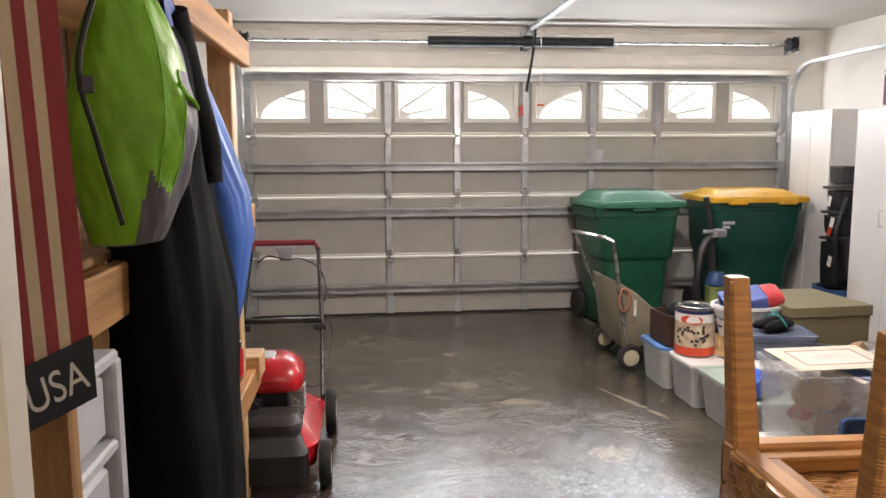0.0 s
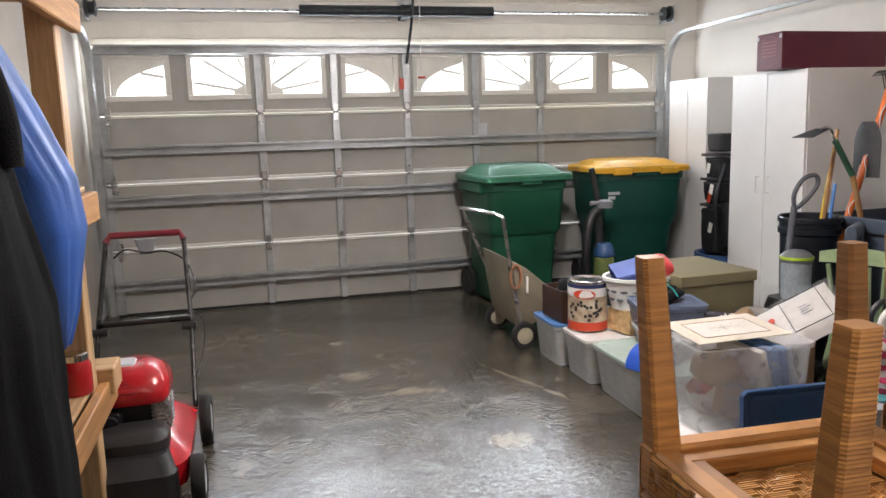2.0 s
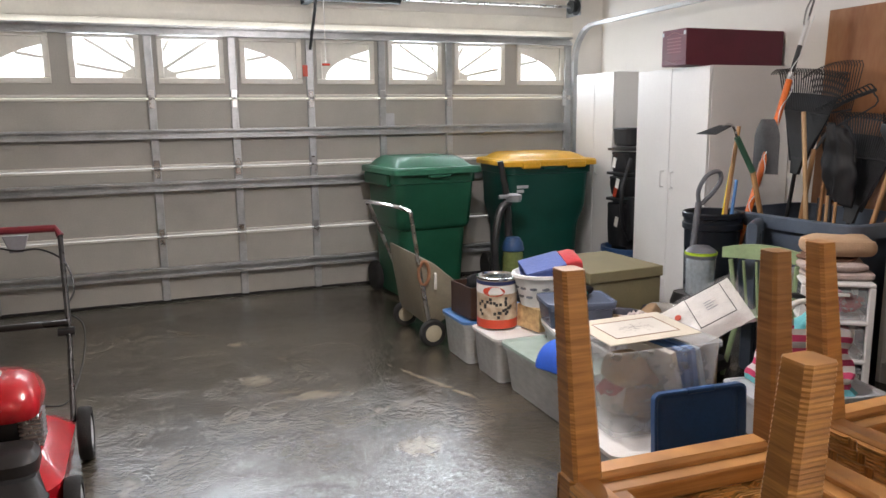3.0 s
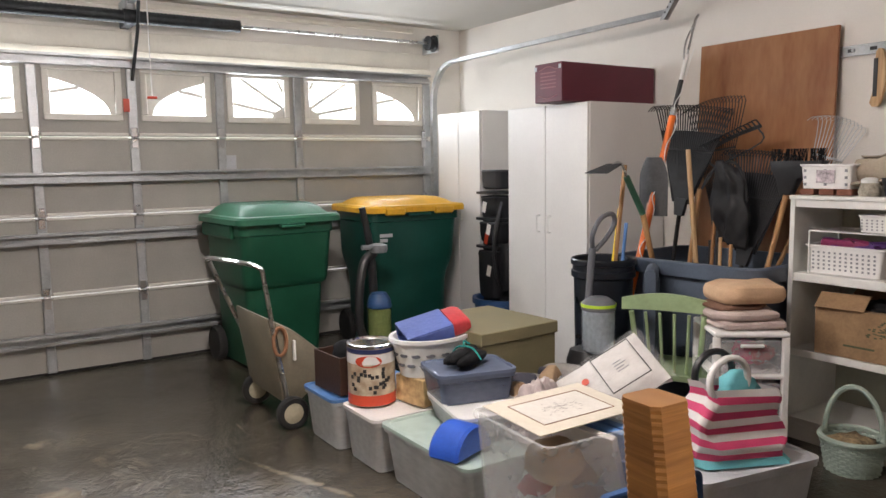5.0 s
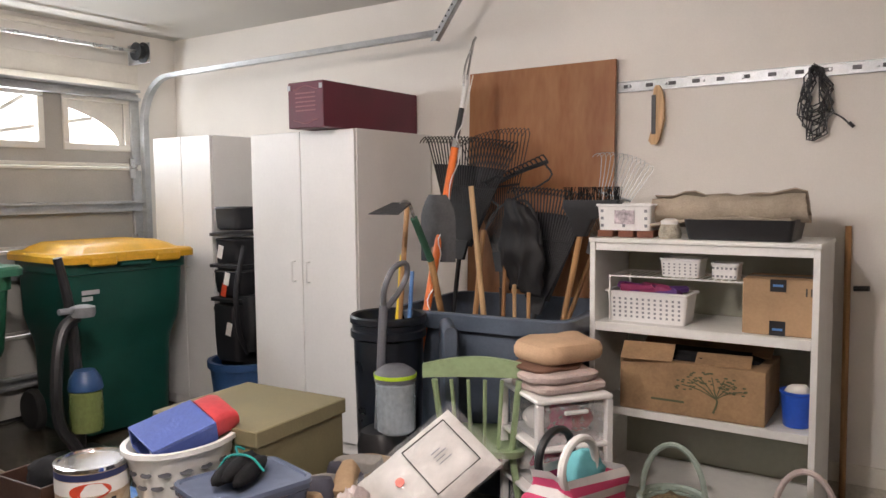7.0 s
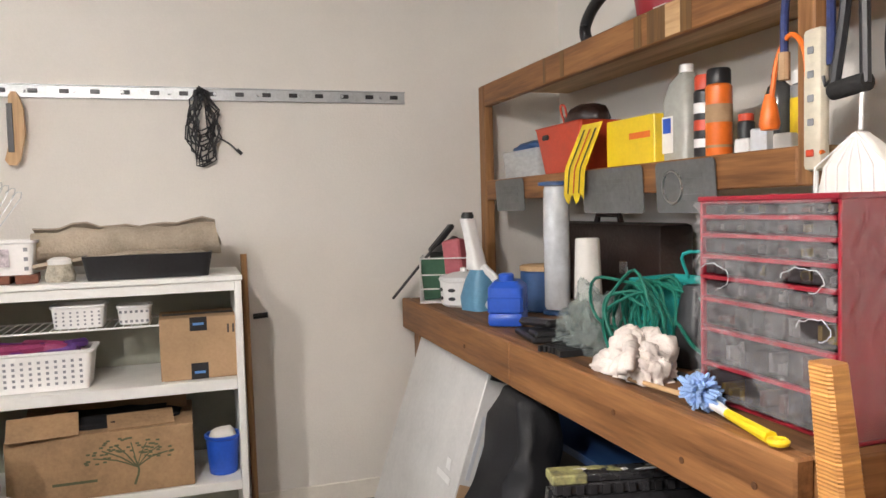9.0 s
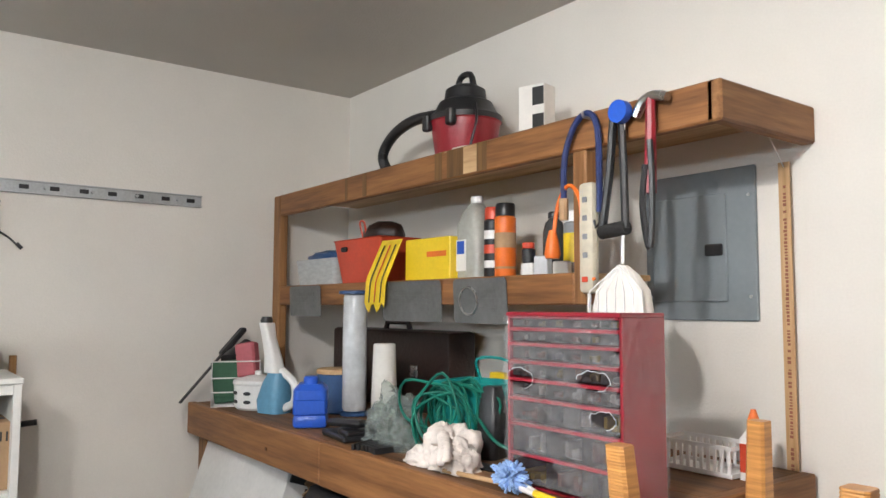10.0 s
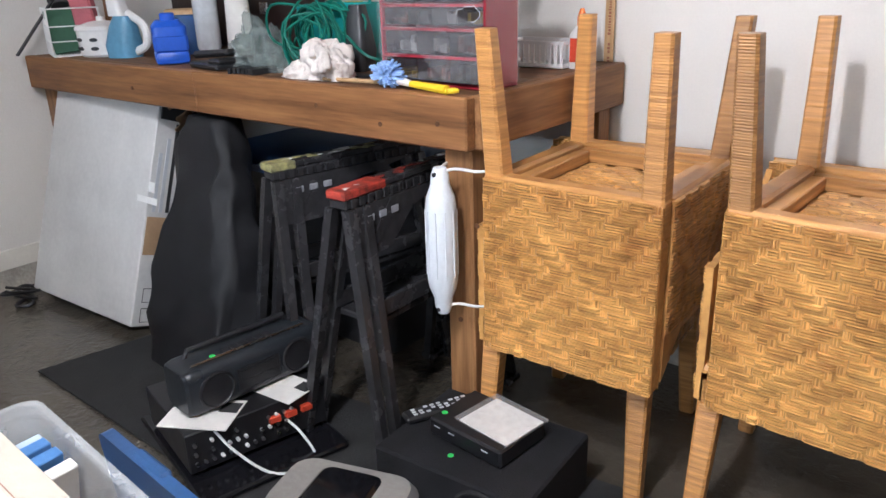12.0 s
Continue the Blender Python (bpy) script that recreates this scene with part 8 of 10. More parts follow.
# ---- green spindle chair ----
gc = thing("spindle_chair", "small pale green painted spindle-back chair", "chair", pose(2.5, 3.72, 0, 0, 0, -63))
SAGE = material("sage_paint", (0.3, 0.4, 0.22), 0.45, var=0.12, scale=6, fine=50, bump=0.06)
bm = nb(); loft(bm, [rrect(0, 0, 0.33, 0.19, 0.18, 0.06), rrect(0, 0, 0.36, 0.2, 0.19, 0.07)])
part("seat", bm, SAGE, gc)
for sx in (-1, 1):
    for sy in (-1, 1):
        bm = nb(); cyl(bm, (sx * 0.14, sy * 0.13, 0.335), (sx * 0.19, sy * 0.18, 0), 0.016, 0.013, 10)
        part("leg", bm, SAGE, gc)
for k in range(6):
    u = -1 + 2 * k / 5
    bm = nb(); cyl(bm, (u * 0.14, -0.15, 0.36), (u * 0.17, -0.2, 0.66), 0.013 if abs(u) == 1 else 0.008, n=8)
    part("spindle", bm, SAGE, gc)
bm = nb()
prof = []
for k in range(13):
    u = -1 + 2 * k / 12
    w = 0.04 + 0.018 * math.cos(u * math.pi / 2)
    prof.append([(u * 0.22, -0.2 + 0.015 * u * u + dy, 0.665 + 0.01 * (1 - u * u) + dz * w) for dy, dz in ((-0.01, 0), (0.01, 0), (0.01, 1.4), (-0.01, 1.4))])
loft(bm, prof)
part("crest_rail", bm, SAGE, gc)

# ---- black bin, slate tub and garden tools ----
bn = thing("trash_can", "round black plastic trash can holding garden tools", "trash can", pose(2.45, 4.17, 0))
bm = nb(); lathe(bm, [(0.135, 0), (0.142, 0.01), (0.158, 0.76), (0.172, 0.77), (0.172, 0.8), (0.164, 0.805), (0.164, 0.83), (0.174, 0.835), (0.174, 0.86), (0.168, 0.868), (0.158, 0.862), (0.135, 0.05), (0.01, 0.045)], 36)
part("body", bm, material("blue_black_plastic", (0.012, 0.015, 0.022), 0.3, var=0.2, scale=6, fine=120, bump=0.05), bn)
tl = thing("tub_lid", "slate-blue plastic tub lid standing on its edge", "tub lid", pose(2.5, 3.88, 0, 0, 0, 38))
bm = nb(); loft(bm, [[(x, y, z) for y, z in [(p[0], p[1]) for p in rrect(0, 0.425, 0, 0.032 * k, 0.42 * (0.97 + 0.03 * k), 0.03 * k)]] for x, k in ((-0.12, 0.8), (-0.11, 1), (0.11, 1), (0.12, 0.8))])
part("panel", bm, SLATE, tl)
for q in (-0.05, 0.05):
    bm = nb(); tube(bm, [(q, -0.034, 0.1), (q, -0.034, 0.78)], 0.006, 6)
    part("rib", bm, SLATE, tl)
tu = thing("slate_tub", "large slate-blue plastic tub full of rakes and brooms", "tub", pose(2.99, 3.86, 0, 0, 0, 4))
bm = nb(); loft(bm, [rrect(0, 0, 0.0, 0.26, 0.33, 0.08), rrect(0, 0, 0.02, 0.27, 0.34, 0.09), rrect(0, 0, 0.78, 0.33, 0.42, 0.1), rrect(0, 0, 0.8, 0.322, 0.412, 0.1), rrect(0, 0, 0.1, 0.26, 0.33, 0.08)])
part("body", bm, SLATE, tu)
bm = nb(); loft(bm, [rrect(0, 0, 0.785, 0.334, 0.424, 0.1), rrect(0, 0, 0.785, 0.36, 0.45, 0.1), rrect(0, 0, 0.855, 0.365, 0.455, 0.1), rrect(0, 0, 0.862, 0.36, 0.45, 0.1), rrect(0, 0, 0.862, 0.335, 0.425, 0.09), rrect(0, 0, 0.785, 0.33, 0.42, 0.09)], cap0=False, cap1=False)
part("rim", bm, SLATE, tu)


def pole(label, p0, p1, r, mat, cat="garden tool", name="tool_handle"):
    bm = nb(); tube(bm, [p0, p1], r, 10, taper=r * 0.9)
    return solid(name, bm, mat, label, cat)


def leaf_rake(label, base, top, w, spread, mat, n=22, curl=0.06, handle=HANDLEW, face=0.0, web=0.0, r=0.006):
    """A fan rake standing head up: tines from a socket out to curled tips."""
    t = thing("leaf_rake", label, "rake", None, "leaf rakes")
    b, p = Vector(base), Vector(top)
    ax = (p - b).normalized()
    side = Vector((math.sin(face), math.cos(face), 0))
    side = (side - ax * side.dot(ax)).normalized()
    out = ax.cross(side)
    bm = nb(); tube(bm, [b - ax * max(0.0, (b.z - 0.12) / max(0.2, ax.z)), b + ax * 0.02], 0.012, 8)
    part("handle", bm, handle, t)
    bm = nb(); loft(bm, [[b + side * (s * 0.03) + out * o for s, o in ((-1, -0.012), (1, -0.012), (1, 0.012), (-1, 0.012))], [b + ax * 0.1 + side * (s * 0.05) + out * o for s, o in ((-1, -0.008), (1, -0.008), (1, 0.008), (-1, 0.008))]])
    part("socket", bm, mat, t)
    L_ = (p - b).length
    for k in range(n):
        u = -1 + 2 * k / (n - 1)
        pts = [b + ax * 0.08 + side * (u * 0.045), b + ax * (L_ * 0.6) + side * (u * w * 0.62), b + ax * L_ * (1 - spread * u * u) + side * (u * w), b + ax * (L_ * (1 - spread * u * u) + 0.012) + side * (u * w * 1.02) + out * curl * 0.6, b + ax * (L_ * (1 - spread * u * u) - 0.015) + side * (u * w * 1.02) + out * curl]
        bm = nb(); tube(bm, pts, r, 4, smooth=2, taper=r * 0.8)
        part("tine", bm, mat, t)
    if web:
        bm = nb()
        def net(u, v):
            q = 2 * u - 1
            f_ = 0.12 + (web - 0.12) * v
            return b + ax * (L_ * f_ * (1 - spread * q * q * f_)) + side * (q * (0.045 + (w - 0.045) * f_ * 0.95)) - out * 0.006
        sheet(bm, net, 12, 8, 0.003)
        part("web", bm, BLACKF, t)
    bm = nb(); tube(bm, [b + ax * (L_ * 0.62) + side * (u * w * 0.64) for u in (-1, -0.5, 0, 0.5, 1)], 0.006, 5)
    part("cross_band", bm, mat, t)
    return t


leaf_rake("black plastic leaf rake standing head up", (3.1, 4.2, 1.06), (3.13, 4.14, 1.67), 0.29, 0.02, BLACKP, 28, handle=BLACKP, face=0.1, web=0.8, r=0.0042)
leaf_rake("black wire-tined leaf rake behind another", (3.16, 3.98, 1.0), (3.2, 4.04, 1.7), 0.24, 0.04, BLACKP, 20, handle=BLACKP, face=0.25, r=0.0028)
leaf_rake("wide black plastic leaf rake with a curled edge", (3.02, 3.72, 0.82), (3.1, 3.66, 1.4), 0.21, 0.02, BLACKP, 24, handle=BLACKP, face=0.0, web=0.84, r=0.0045)
leaf_rake("bare wire lawn rake standing head up", (3.2, 3.5, 1.1), (3.3, 3.36, 1.56), 0.15, 0.05, GALV, 13, 0.07, face=0.2, r=0.0022)
br = thing("bow_rake", "rusty black bow rake leaning on the plywood", "rake", None)
P0, P1 = Vector((3.12, 4.03, 1.43)), Vector((3.12, 3.7, 1.555))
bm = nb(); tube(bm, [P0, P0.lerp(P1, 0.5) + Vector((0, 0, 0.012)), P1], 0.011, 8, smooth=3)
part("head_bar", bm, SPRING, br)
for k in range(15):
    q = P0.lerp(P1, k / 14)
    bm = nb(); tube(bm, [q, q + Vector((-0.03, 0.008, 0.03)), q + Vector((-0.065, 0.012, 0.022))], 0.005, 5, smooth=2, taper=0.003)
    part("tine", bm, SPRING, br)
for q in (0.12, 0.95):
    bm = nb(); tube(bm, [P0.lerp(P1, q), P0.lerp(P1, q) + Vector((-0.01, 0.01 if q < 0.5 else -0.03, -0.08)), Vector((3.08, 3.95, 1.33)), Vector((3.05, 4.02, 1.2))], 0.005, 6, smooth=4)
    part("bow", bm, SPRING, br)
bm = nb(); tube(bm, [(3.05, 4.02, 1.22), (2.96, 4.1, 0.12)], 0.014, 8)
part("handle", bm, HANDLEW, br)
mbg = thing("mesh_bag", "limp black mesh bag hung over the rakes", "mesh bag", pose(2.985, 3.76, 0.93))
bm = nb()
def limp(u, v):
    a = math.pi * u
    w = 0.1 * (0.55 + 0.6 * math.sin(math.pi * min(1, 0.15 + 0.8 * v)))
    return (-0.05 * math.sin(a) * (1 + 0.5 * noise.noise(Vector((u * 6, v * 4, 1)))) - 0.015, w * math.cos(a) + 0.03 * (v - 0.5) + 0.03 * noise.noise(Vector((u * 4, v * 5, 6))), 0.43 * v + 0.02 * math.sin(5 * u))
bm.faces.layers.int.new("soft")
sheet(bm, limp, 30, 26, 0.004)
part("netting", bm, glassy("black_mesh", (0.01, 0.01, 0.012), 0.75, 0.6, 0.72), mbg)
bm = nb(); tube(bm, [(-0.02, 0.1 * math.cos(a), 0.2 + 0.24 * math.sin(a)) for a in [0.25 * i for i in range(13)]], 0.008, 6)
part("hoop", bm, BLACKP, mbg)
bro = thing("push_broom", "black push broom standing head up in the tub", "broom", None)
bm = nb(); tube(bm, [(2.9, 3.66, 0.12), (3.06, 3.5, 1.22)], 0.014, 10)
part("handle", bm, HANDLEW, bro)
bm = nb(); loft(bm, [rrect(3.06, 3.5, 1.2, 0.025, 0.03, 0.01), rrect(3.06, 3.49, 1.28, 0.03, 0.06, 0.01), rrect(3.06, 3.45, 1.33, 0.032, 0.13, 0.01), rrect(3.06, 3.44, 1.37, 0.032, 0.14, 0.01)])
part("head", bm, BLACKP, bro)
bm = nb()
random.seed(19)
for k in range(90):
    x, y = 3.06 + random.uniform(-0.028, 0.028), 3.44 + random.uniform(-0.135, 0.135)
    tube(bm, [(x, y, 1.37), (x + random.uniform(-0.01, 0.01), y + random.uniform(-0.012, 0.012), 1.43)], 0.002, 3)
part("bristles", bm, BLACKF, bro, kind="stuff")
pole("pale bare wooden broom handle in the tub", (3.0, 3.92, 0.12), (2.98, 4.05, 1.44), 0.015, PINEZ)
pole("dark worn tool handle in the tub", (2.9, 3.86, 0.12), (2.95, 3.84, 1.12), 0.011, LUMBERZ)
for k in range(3):
    pole("short tool handle end in the tub", (2.82 + 0.05 * k, 3.66 + 0.09 * k, 0.12), (2.84 + 0.05 * k, 3.66 + 0.1 * k, 0.95 + 0.025 * (k % 2)), 0.01, (HANDLEW, PINEZ, BLACKP)[k])
pole("yellow tool handle in the black can", (2.42, 4.18, 0.06), (2.6, 4.2, 1.12), 0.011, YELLOWP)
pole("brown wooden spade handle in the black can", (2.47, 4.2, 0.06), (2.62, 4.18, 1.36), 0.014, HANDLEW)
pole("pale blue tool handle in the black can", (2.45, 4.12, 0.06), (2.57, 4.12, 1.05), 0.011, SKYLID)
hoe = thing("garden_hoe", "garden hoe with a green and tan handle, blade up", "hoe", None)
bm = nb(); tube(bm, [(2.9, 4.02, 0.12), (2.62, 4.05, 1.1)], 0.016, 10)
part("handle", bm, HANDLEW, hoe)
bm = nb(); tube(bm, [(2.62, 4.05, 1.1), (2.49, 4.05, 1.3)], 0.017, 10)
part("grip", bm, material("dark_green_paint", (0.04, 0.13, 0.08), 0.5), hoe)
bm = nb(); tube(bm, [(2.49, 4.05, 1.3), (2.46, 4.05, 1.36), (2.42, 4.05, 1.375), (2.38, 4.05, 1.355)], 0.007, 8, smooth=3)
part("neck", bm, STEEL, hoe)
bm = nb(); loft(bm, [[(2.4, 4.0, 1.37), (2.4, 4.1, 1.37), (2.4, 4.1, 1.362), (2.4, 4.0, 1.362)], [(2.27, 3.97, 1.325), (2.27, 4.13, 1.325), (2.27, 4.13, 1.321), (2.27, 3.97, 1.321)]])
part("blade", bm, SPRING, hoe)
pp = thing("pole_pruner", "orange pole pruner with a rope and metal head", "pole pruner", None)
A_, Bp = Vector((2.6, 4.1, 0.7)), Vector((3.04, 4.08, 2.1))
def on(t): return A_ + (Bp - A_) * t
bm = nb(); tube(bm, [on(-0.42), on(0.66)], 0.019, 12)
part("pole", bm, ORANGEP, pp)
bm = nb(); tube(bm, [on(0.66), on(0.69)], 0.023, 12)
part("collar", bm, STEEL, pp)
bm = nb(); tube(bm, [on(0.69), on(0.8)], 0.014, 10)
part("black_sleeve", bm, BLACKP, pp)
bm = nb(); tube(bm, [on(0.8), on(0.9)], 0.013, 10)
part("white_sleeve", bm, WHITEP, pp)
bm = nb(); tube(bm, [on(0.9), on(1.0)], 0.006, 8), tube(bm, [on(0.88) + Vector((-0.02, 0, 0)), on(0.95) + Vector((-0.035, 0, 0)), on(1.03)], 0.006, 6, smooth=3), tube(bm, [on(1.0), on(1.04), on(1.06) + Vector((0.015, 0, 0))], 0.008, 6)
part("cutter_head", bm, STEEL, pp)
bm = nb(); tube(bm, [on(0.92) + Vector((0.02, -0.02, 0))] + [on(0.85 - 0.05 * k) + Vector((0.024 * math.sin(k * 1.7), -0.024 * abs(math.cos(k * 1.7)) - 0.004, 0)) for k in range(16)], 0.003, 5, smooth=3)
part("rope", bm, WHITEP, pp)
sd = thing("spade", "dark steel spade head standing in the black can", "spade", None)
bm = nb()
def blade(u, v):
    a = (u - 0.5) * 2
    return (2.74 + 0.03 * a * a, 4.11 - a * 0.1 * (1 - 0.5 * max(0, v - 0.6) ** 2 * 6), 1.08 + 0.32 * v)
sheet(bm, blade, 10, 10, 0.003)
part("blade", bm, material("worn_steel", (0.05, 0.05, 0.052), 0.65, 0.1, 0.2, 10, 80, 0.1), sd)
bm = nb(); tube(bm, [(2.74, 4.11, 1.15), (2.5, 4.15, 0.06)], 0.013, 8)
part("shaft", bm, HANDLEW, sd)

# ---- vacuums ----
uv = thing("upright_vacuum", "grey upright vacuum with a looped handle and clear bin", "vacuum cleaner", pose(2.15, 3.93, 0, 0, 0, 10))
bm = nb(); box(bm, -0.14, 0.14, -0.16, 0.12, 0.02, 0.1, 0.03, seg=2)
part("floor_head", bm, BLACKP, uv)
bm = nb(); loft(bm, [rrect(0, 0.03, 0.1, 0.1, 0.08, 0.05), rrect(0, 0.04, 0.4, 0.1, 0.085, 0.05), rrect(0, 0.05, 0.45, 0.08, 0.07, 0.05)])
part("motor_body", bm, BLACKP, uv)
bm = nb(); lathe(bm, [(0.07, 0.0), (0.078, 0.01), (0.082, 0.2), (0.075, 0.21)], 24, at=(0, -0.02, 0.45))
part("dust_bin", bm, glassy("vac_bin_clear", (0.6, 0.68, 0.74), 0.3, 0.12, 0.4), uv)
bm = nb(); lathe(bm, [(0.085, 0), (0.085, 0.03), (0.07, 0.045), (0.045, 0.06)], 22, at=(0, -0.02, 0.66))
part("bin_top", bm, DGREY, uv)
bm = nb(); lathe(bm, [(0.087, 0), (0.087, 0.015)], 22, at=(0, -0.02, 0.675))
part("lime_trim", bm, material("lime_plastic", (0.4, 0.6, 0.03), 0.4), uv)
bm = nb(); tube(bm, [(0.0, 0.06, 0.45), (0.04, 0.06, 0.8), (0.06, 0.06, 0.95)], 0.018, 10, smooth=3)
part("stem", bm, DGREY, uv)
bm = nb(); tube(bm, [(0.06, 0.06, 0.94), (0.03, 0.04, 1.02), (0.07, 0.02, 1.1), (0.14, 0.0, 1.12), (0.16, 0.0, 1.07), (0.12, 0.02, 1.0), (0.07, 0.05, 0.94)], 0.0125, 10, smooth=4)
part("loop_handle", bm, DGREY, uv)
uv2 = thing("upright_vacuum", "black upright vacuum with a big hose and lime tank", "vacuum cleaner", pose(1.88, 5.72, 0, 0, 0, 0))
bm = nb(); box(bm, -0.15, 0.15, -0.18, 0.14, 0.02, 0.1, 0.03, seg=2)
part("floor_head", bm, BLACKP, uv2)
bm = nb(); lathe(bm, [(0.075, 0.0), (0.08, 0.01), (0.08, 0.2), (0.06, 0.22)], 22, at=(0.02, -0.03, 0.22))
part("tank", bm, glassy("lime_tank", (0.36, 0.44, 0.16), 0.5, 0.12, 0.5), uv2)
bm = nb(); lathe(bm, [(0.082, 0.0), (0.085, 0.01), (0.075, 0.06), (0.05, 0.1)], 22, at=(0.02, -0.03, 0.43))
part("blue_cap", bm, BLUELID, uv2)
bm = nb(); tube(bm, [(0.02, 0.05, 0.1), (0.02, 0.05, 0.55), (0.0, 0.05, 0.85), (-0.05, 0.05, 1.1)], 0.035, 10, smooth=4, taper=0.022)
part("spine", bm, BLACKP, uv2)
bm = nb(); tube(bm, [(-0.02, 0.0, 0.12), (-0.12, -0.02, 0.3), (-0.12, -0.02, 0.55), (-0.07, 0, 0.74), (0.01, 0.0, 0.8)], 0.03, 10, smooth=5)
part("hose", bm, BLACKP, uv2)
bm = nb(); lathe(bm, [(0.055, 0), (0.062, 0.02), (0.06, 0.05), (0.03, 0.06)], 18, at=(0.03, -0.02, 0.8)), cyl(bm, (-0.1, -0.03, 0.84), (0.05, -0.03, 0.84), 0.016, n=8)
part("cord_hook", bm, GREYP, uv2)

# ---- golf bag ----
gf = thing("golf_bag", "black golf bag with pockets standing in a navy tub", "golf bag", pose(2.97, 5.7, 0) @ Matrix.Diagonal((1.1, 1.1, 1, 1)))
bm = nb(); lathe(bm, [(0.17, 0.0), (0.2, 0.34), (0.215, 0.345), (0.215, 0.385), (0.19, 0.385), (0.16, 0.02), (0.01, 0.02)], 26)
part("tub", bm, BLUELID, gf)
NYLON = material("black_nylon", (0.012, 0.012, 0.015), 0.55, var=0.25, scale=9, fine=200, bump=0.2)
def pocket(nm, z0, z1, hx, hy, cx=0.0, cy=0.0):
    bm = nb(); loft(bm, [[(x + 0.008 * noise.noise(Vector((x * 9, y * 9, z * 9))), y + 0.008 * noise.noise(Vector((y * 9, x * 9, z * 9))), z) for x, y, z in rrect(cx, cy, z0 + (z1 - z0) * q, hx * k, hy * k, 0.035)] for q, k in ((0, 0.86), (0.08, 0.96), (0.5, 1.0), (0.86, 1.0), (0.93, 1.04), (1, 1.0))])
    return part(nm, bm, NYLON, gf)
pocket("bag", 0.05, 1.12, 0.11, 0.105)
pocket("lower_pocket", 0.4, 0.74, 0.075, 0.1, -0.09, -0.02)
pocket("side_pocket", 0.46, 0.8, 0.06, 0.06, -0.06, -0.12)
pocket("middle_pocket", 0.8, 0.95, 0.085, 0.11, -0.06, -0.02)
pocket("upper_pocket", 1.0, 1.14, 0.08, 0.1, -0.05, -0.01)
pocket("hood", 1.19, 1.33, 0.1, 0.1, 0.0, 0.02)
for z, w_ in ((0.965, 0.13), (1.155, 0.125), (0.76, 0.13)):
    bm = nb(); loft(bm, [rrect(-0.03, 0, z, w_, 0.12, 0.04), rrect(-0.03, 0, z + 0.018, w_, 0.12, 0.04)])
    part("binding", bm, BLACKP, gf)
for x, y, z, mt in ((-0.148, -0.03, 0.9, PAPER), (-0.17, -0.06, 0.6, PAPER), (-0.125, -0.075, 0.68, PAPER), (-0.137, 0.03, 1.06, PAPER), (-0.145, 0.0, 0.83, REDP)):
    bm = nb(); box(bm, -0.002, 0.002, -0.02, 0.02, -0.04, 0.04, 0.001)
    part("tag", bm, mt, gf, m=pose(x, y, z, 14, 0, 0))
bm = nb(); tube(bm, [(-0.1, -0.12, 1.1), (-0.19, -0.15, 0.85), (-0.17, -0.14, 0.6), (-0.1, -0.13, 0.45)], 0.014, 8, smooth=5)
part("strap", bm, NYLON, gf)

# ---- on and in the bookcase ----
def lattice_basket(name, label, m, w, d, h, cols, rows_, parent_mat=WHITEP):
    """A white plastic basket with rows of square holes."""
    t = thing(name, label, "basket", m, "white plastic baskets")
    bm = nb(); loft(bm, [rrect(0, 0, 0, w * 0.46, d * 0.46, 0.015), rrect(0, 0, h, w * 0.5, d * 0.5, 0.02), rrect(0, 0, h + 0.004, w * 0.53, d * 0.53, 0.02), rrect(0, 0, h + 0.012, w * 0.53, d * 0.53, 0.02), rrect(0, 0, h + 0.012, w * 0.48, d * 0.48, 0.02), rrect(0, 0, 0.006, w * 0.44, d * 0.44, 0.015)])
    part("body", bm, parent_mat, t)
    me = None
    for i in range(cols):
        for j in range(rows_):
            x = -w * 0.4 + w * 0.8 * i / max(1, cols - 1)
            z = h * 0.2 + h * 0.62 * j / max(1, rows_ - 1)
            yy = -(d * 0.46 + d * 0.04 * z / h) - 0.0012
            if me is None:
                s = min(w * 0.8 / cols, h * 0.62 / rows_) * 0.3
                ob = part("hole", box(nb(), -s, s, -0.0005, 0.001, -s, s), GREYP, t, m=pose(x, yy, z))
                me = ob.data
            else:
                ob = new("hole", me)
                ob.parent, ob.matrix_basis = t, pose(x, yy, z)
    return t


FACE = 90  # the baskets look towards -x
lattice_basket("storage_basket", "white perforated basket of purple ribbon in the bookcase", pose(3.06, 3.16, 0.832, 0, 0, -FACE), 0.36, 0.16, 0.125, 12, 5)
random.seed(31)
for k in range(6):
    bm = nb(); tube(bm, [(random.uniform(-0.05, 0.05), random.uniform(-0.15, 0.15), random.uniform(0, 0.03)) for q in range(5)], 0.016, 6, smooth=4)
    solid("ribbon", bm, material("ribbon_%d" % k, ((0.16, 0.03, 0.2), (0.3, 0.04, 0.12), (0.12, 0.05, 0.22))[k % 3], 0.5), "crumpled purple and plum ribbon in the basket", "ribbon", pose(3.05, 3.16, 0.955), group="ribbons in the basket")
wsf = thing("wire_shelf", "white wire half-shelf standing in the bookcase", "wire rack", pose(3.1, 3.03, 0.831))
bm = nb(); tube(bm, [(-0.13, -0.28, 0.205), (-0.13, 0.29, 0.205), (0.13, 0.29, 0.205), (0.13, -0.28, 0.205)], 0.004, 6, closed=True)
part("frame", bm, WHITEP, wsf)
for k in range(20):
    bm = nb(); tube(bm, [(-0.13, -0.27 + 0.029 * k, 0.207), (0.13, -0.27 + 0.029 * k, 0.207)], 0.002, 4)
    part("wire", bm, WHITEP, wsf)
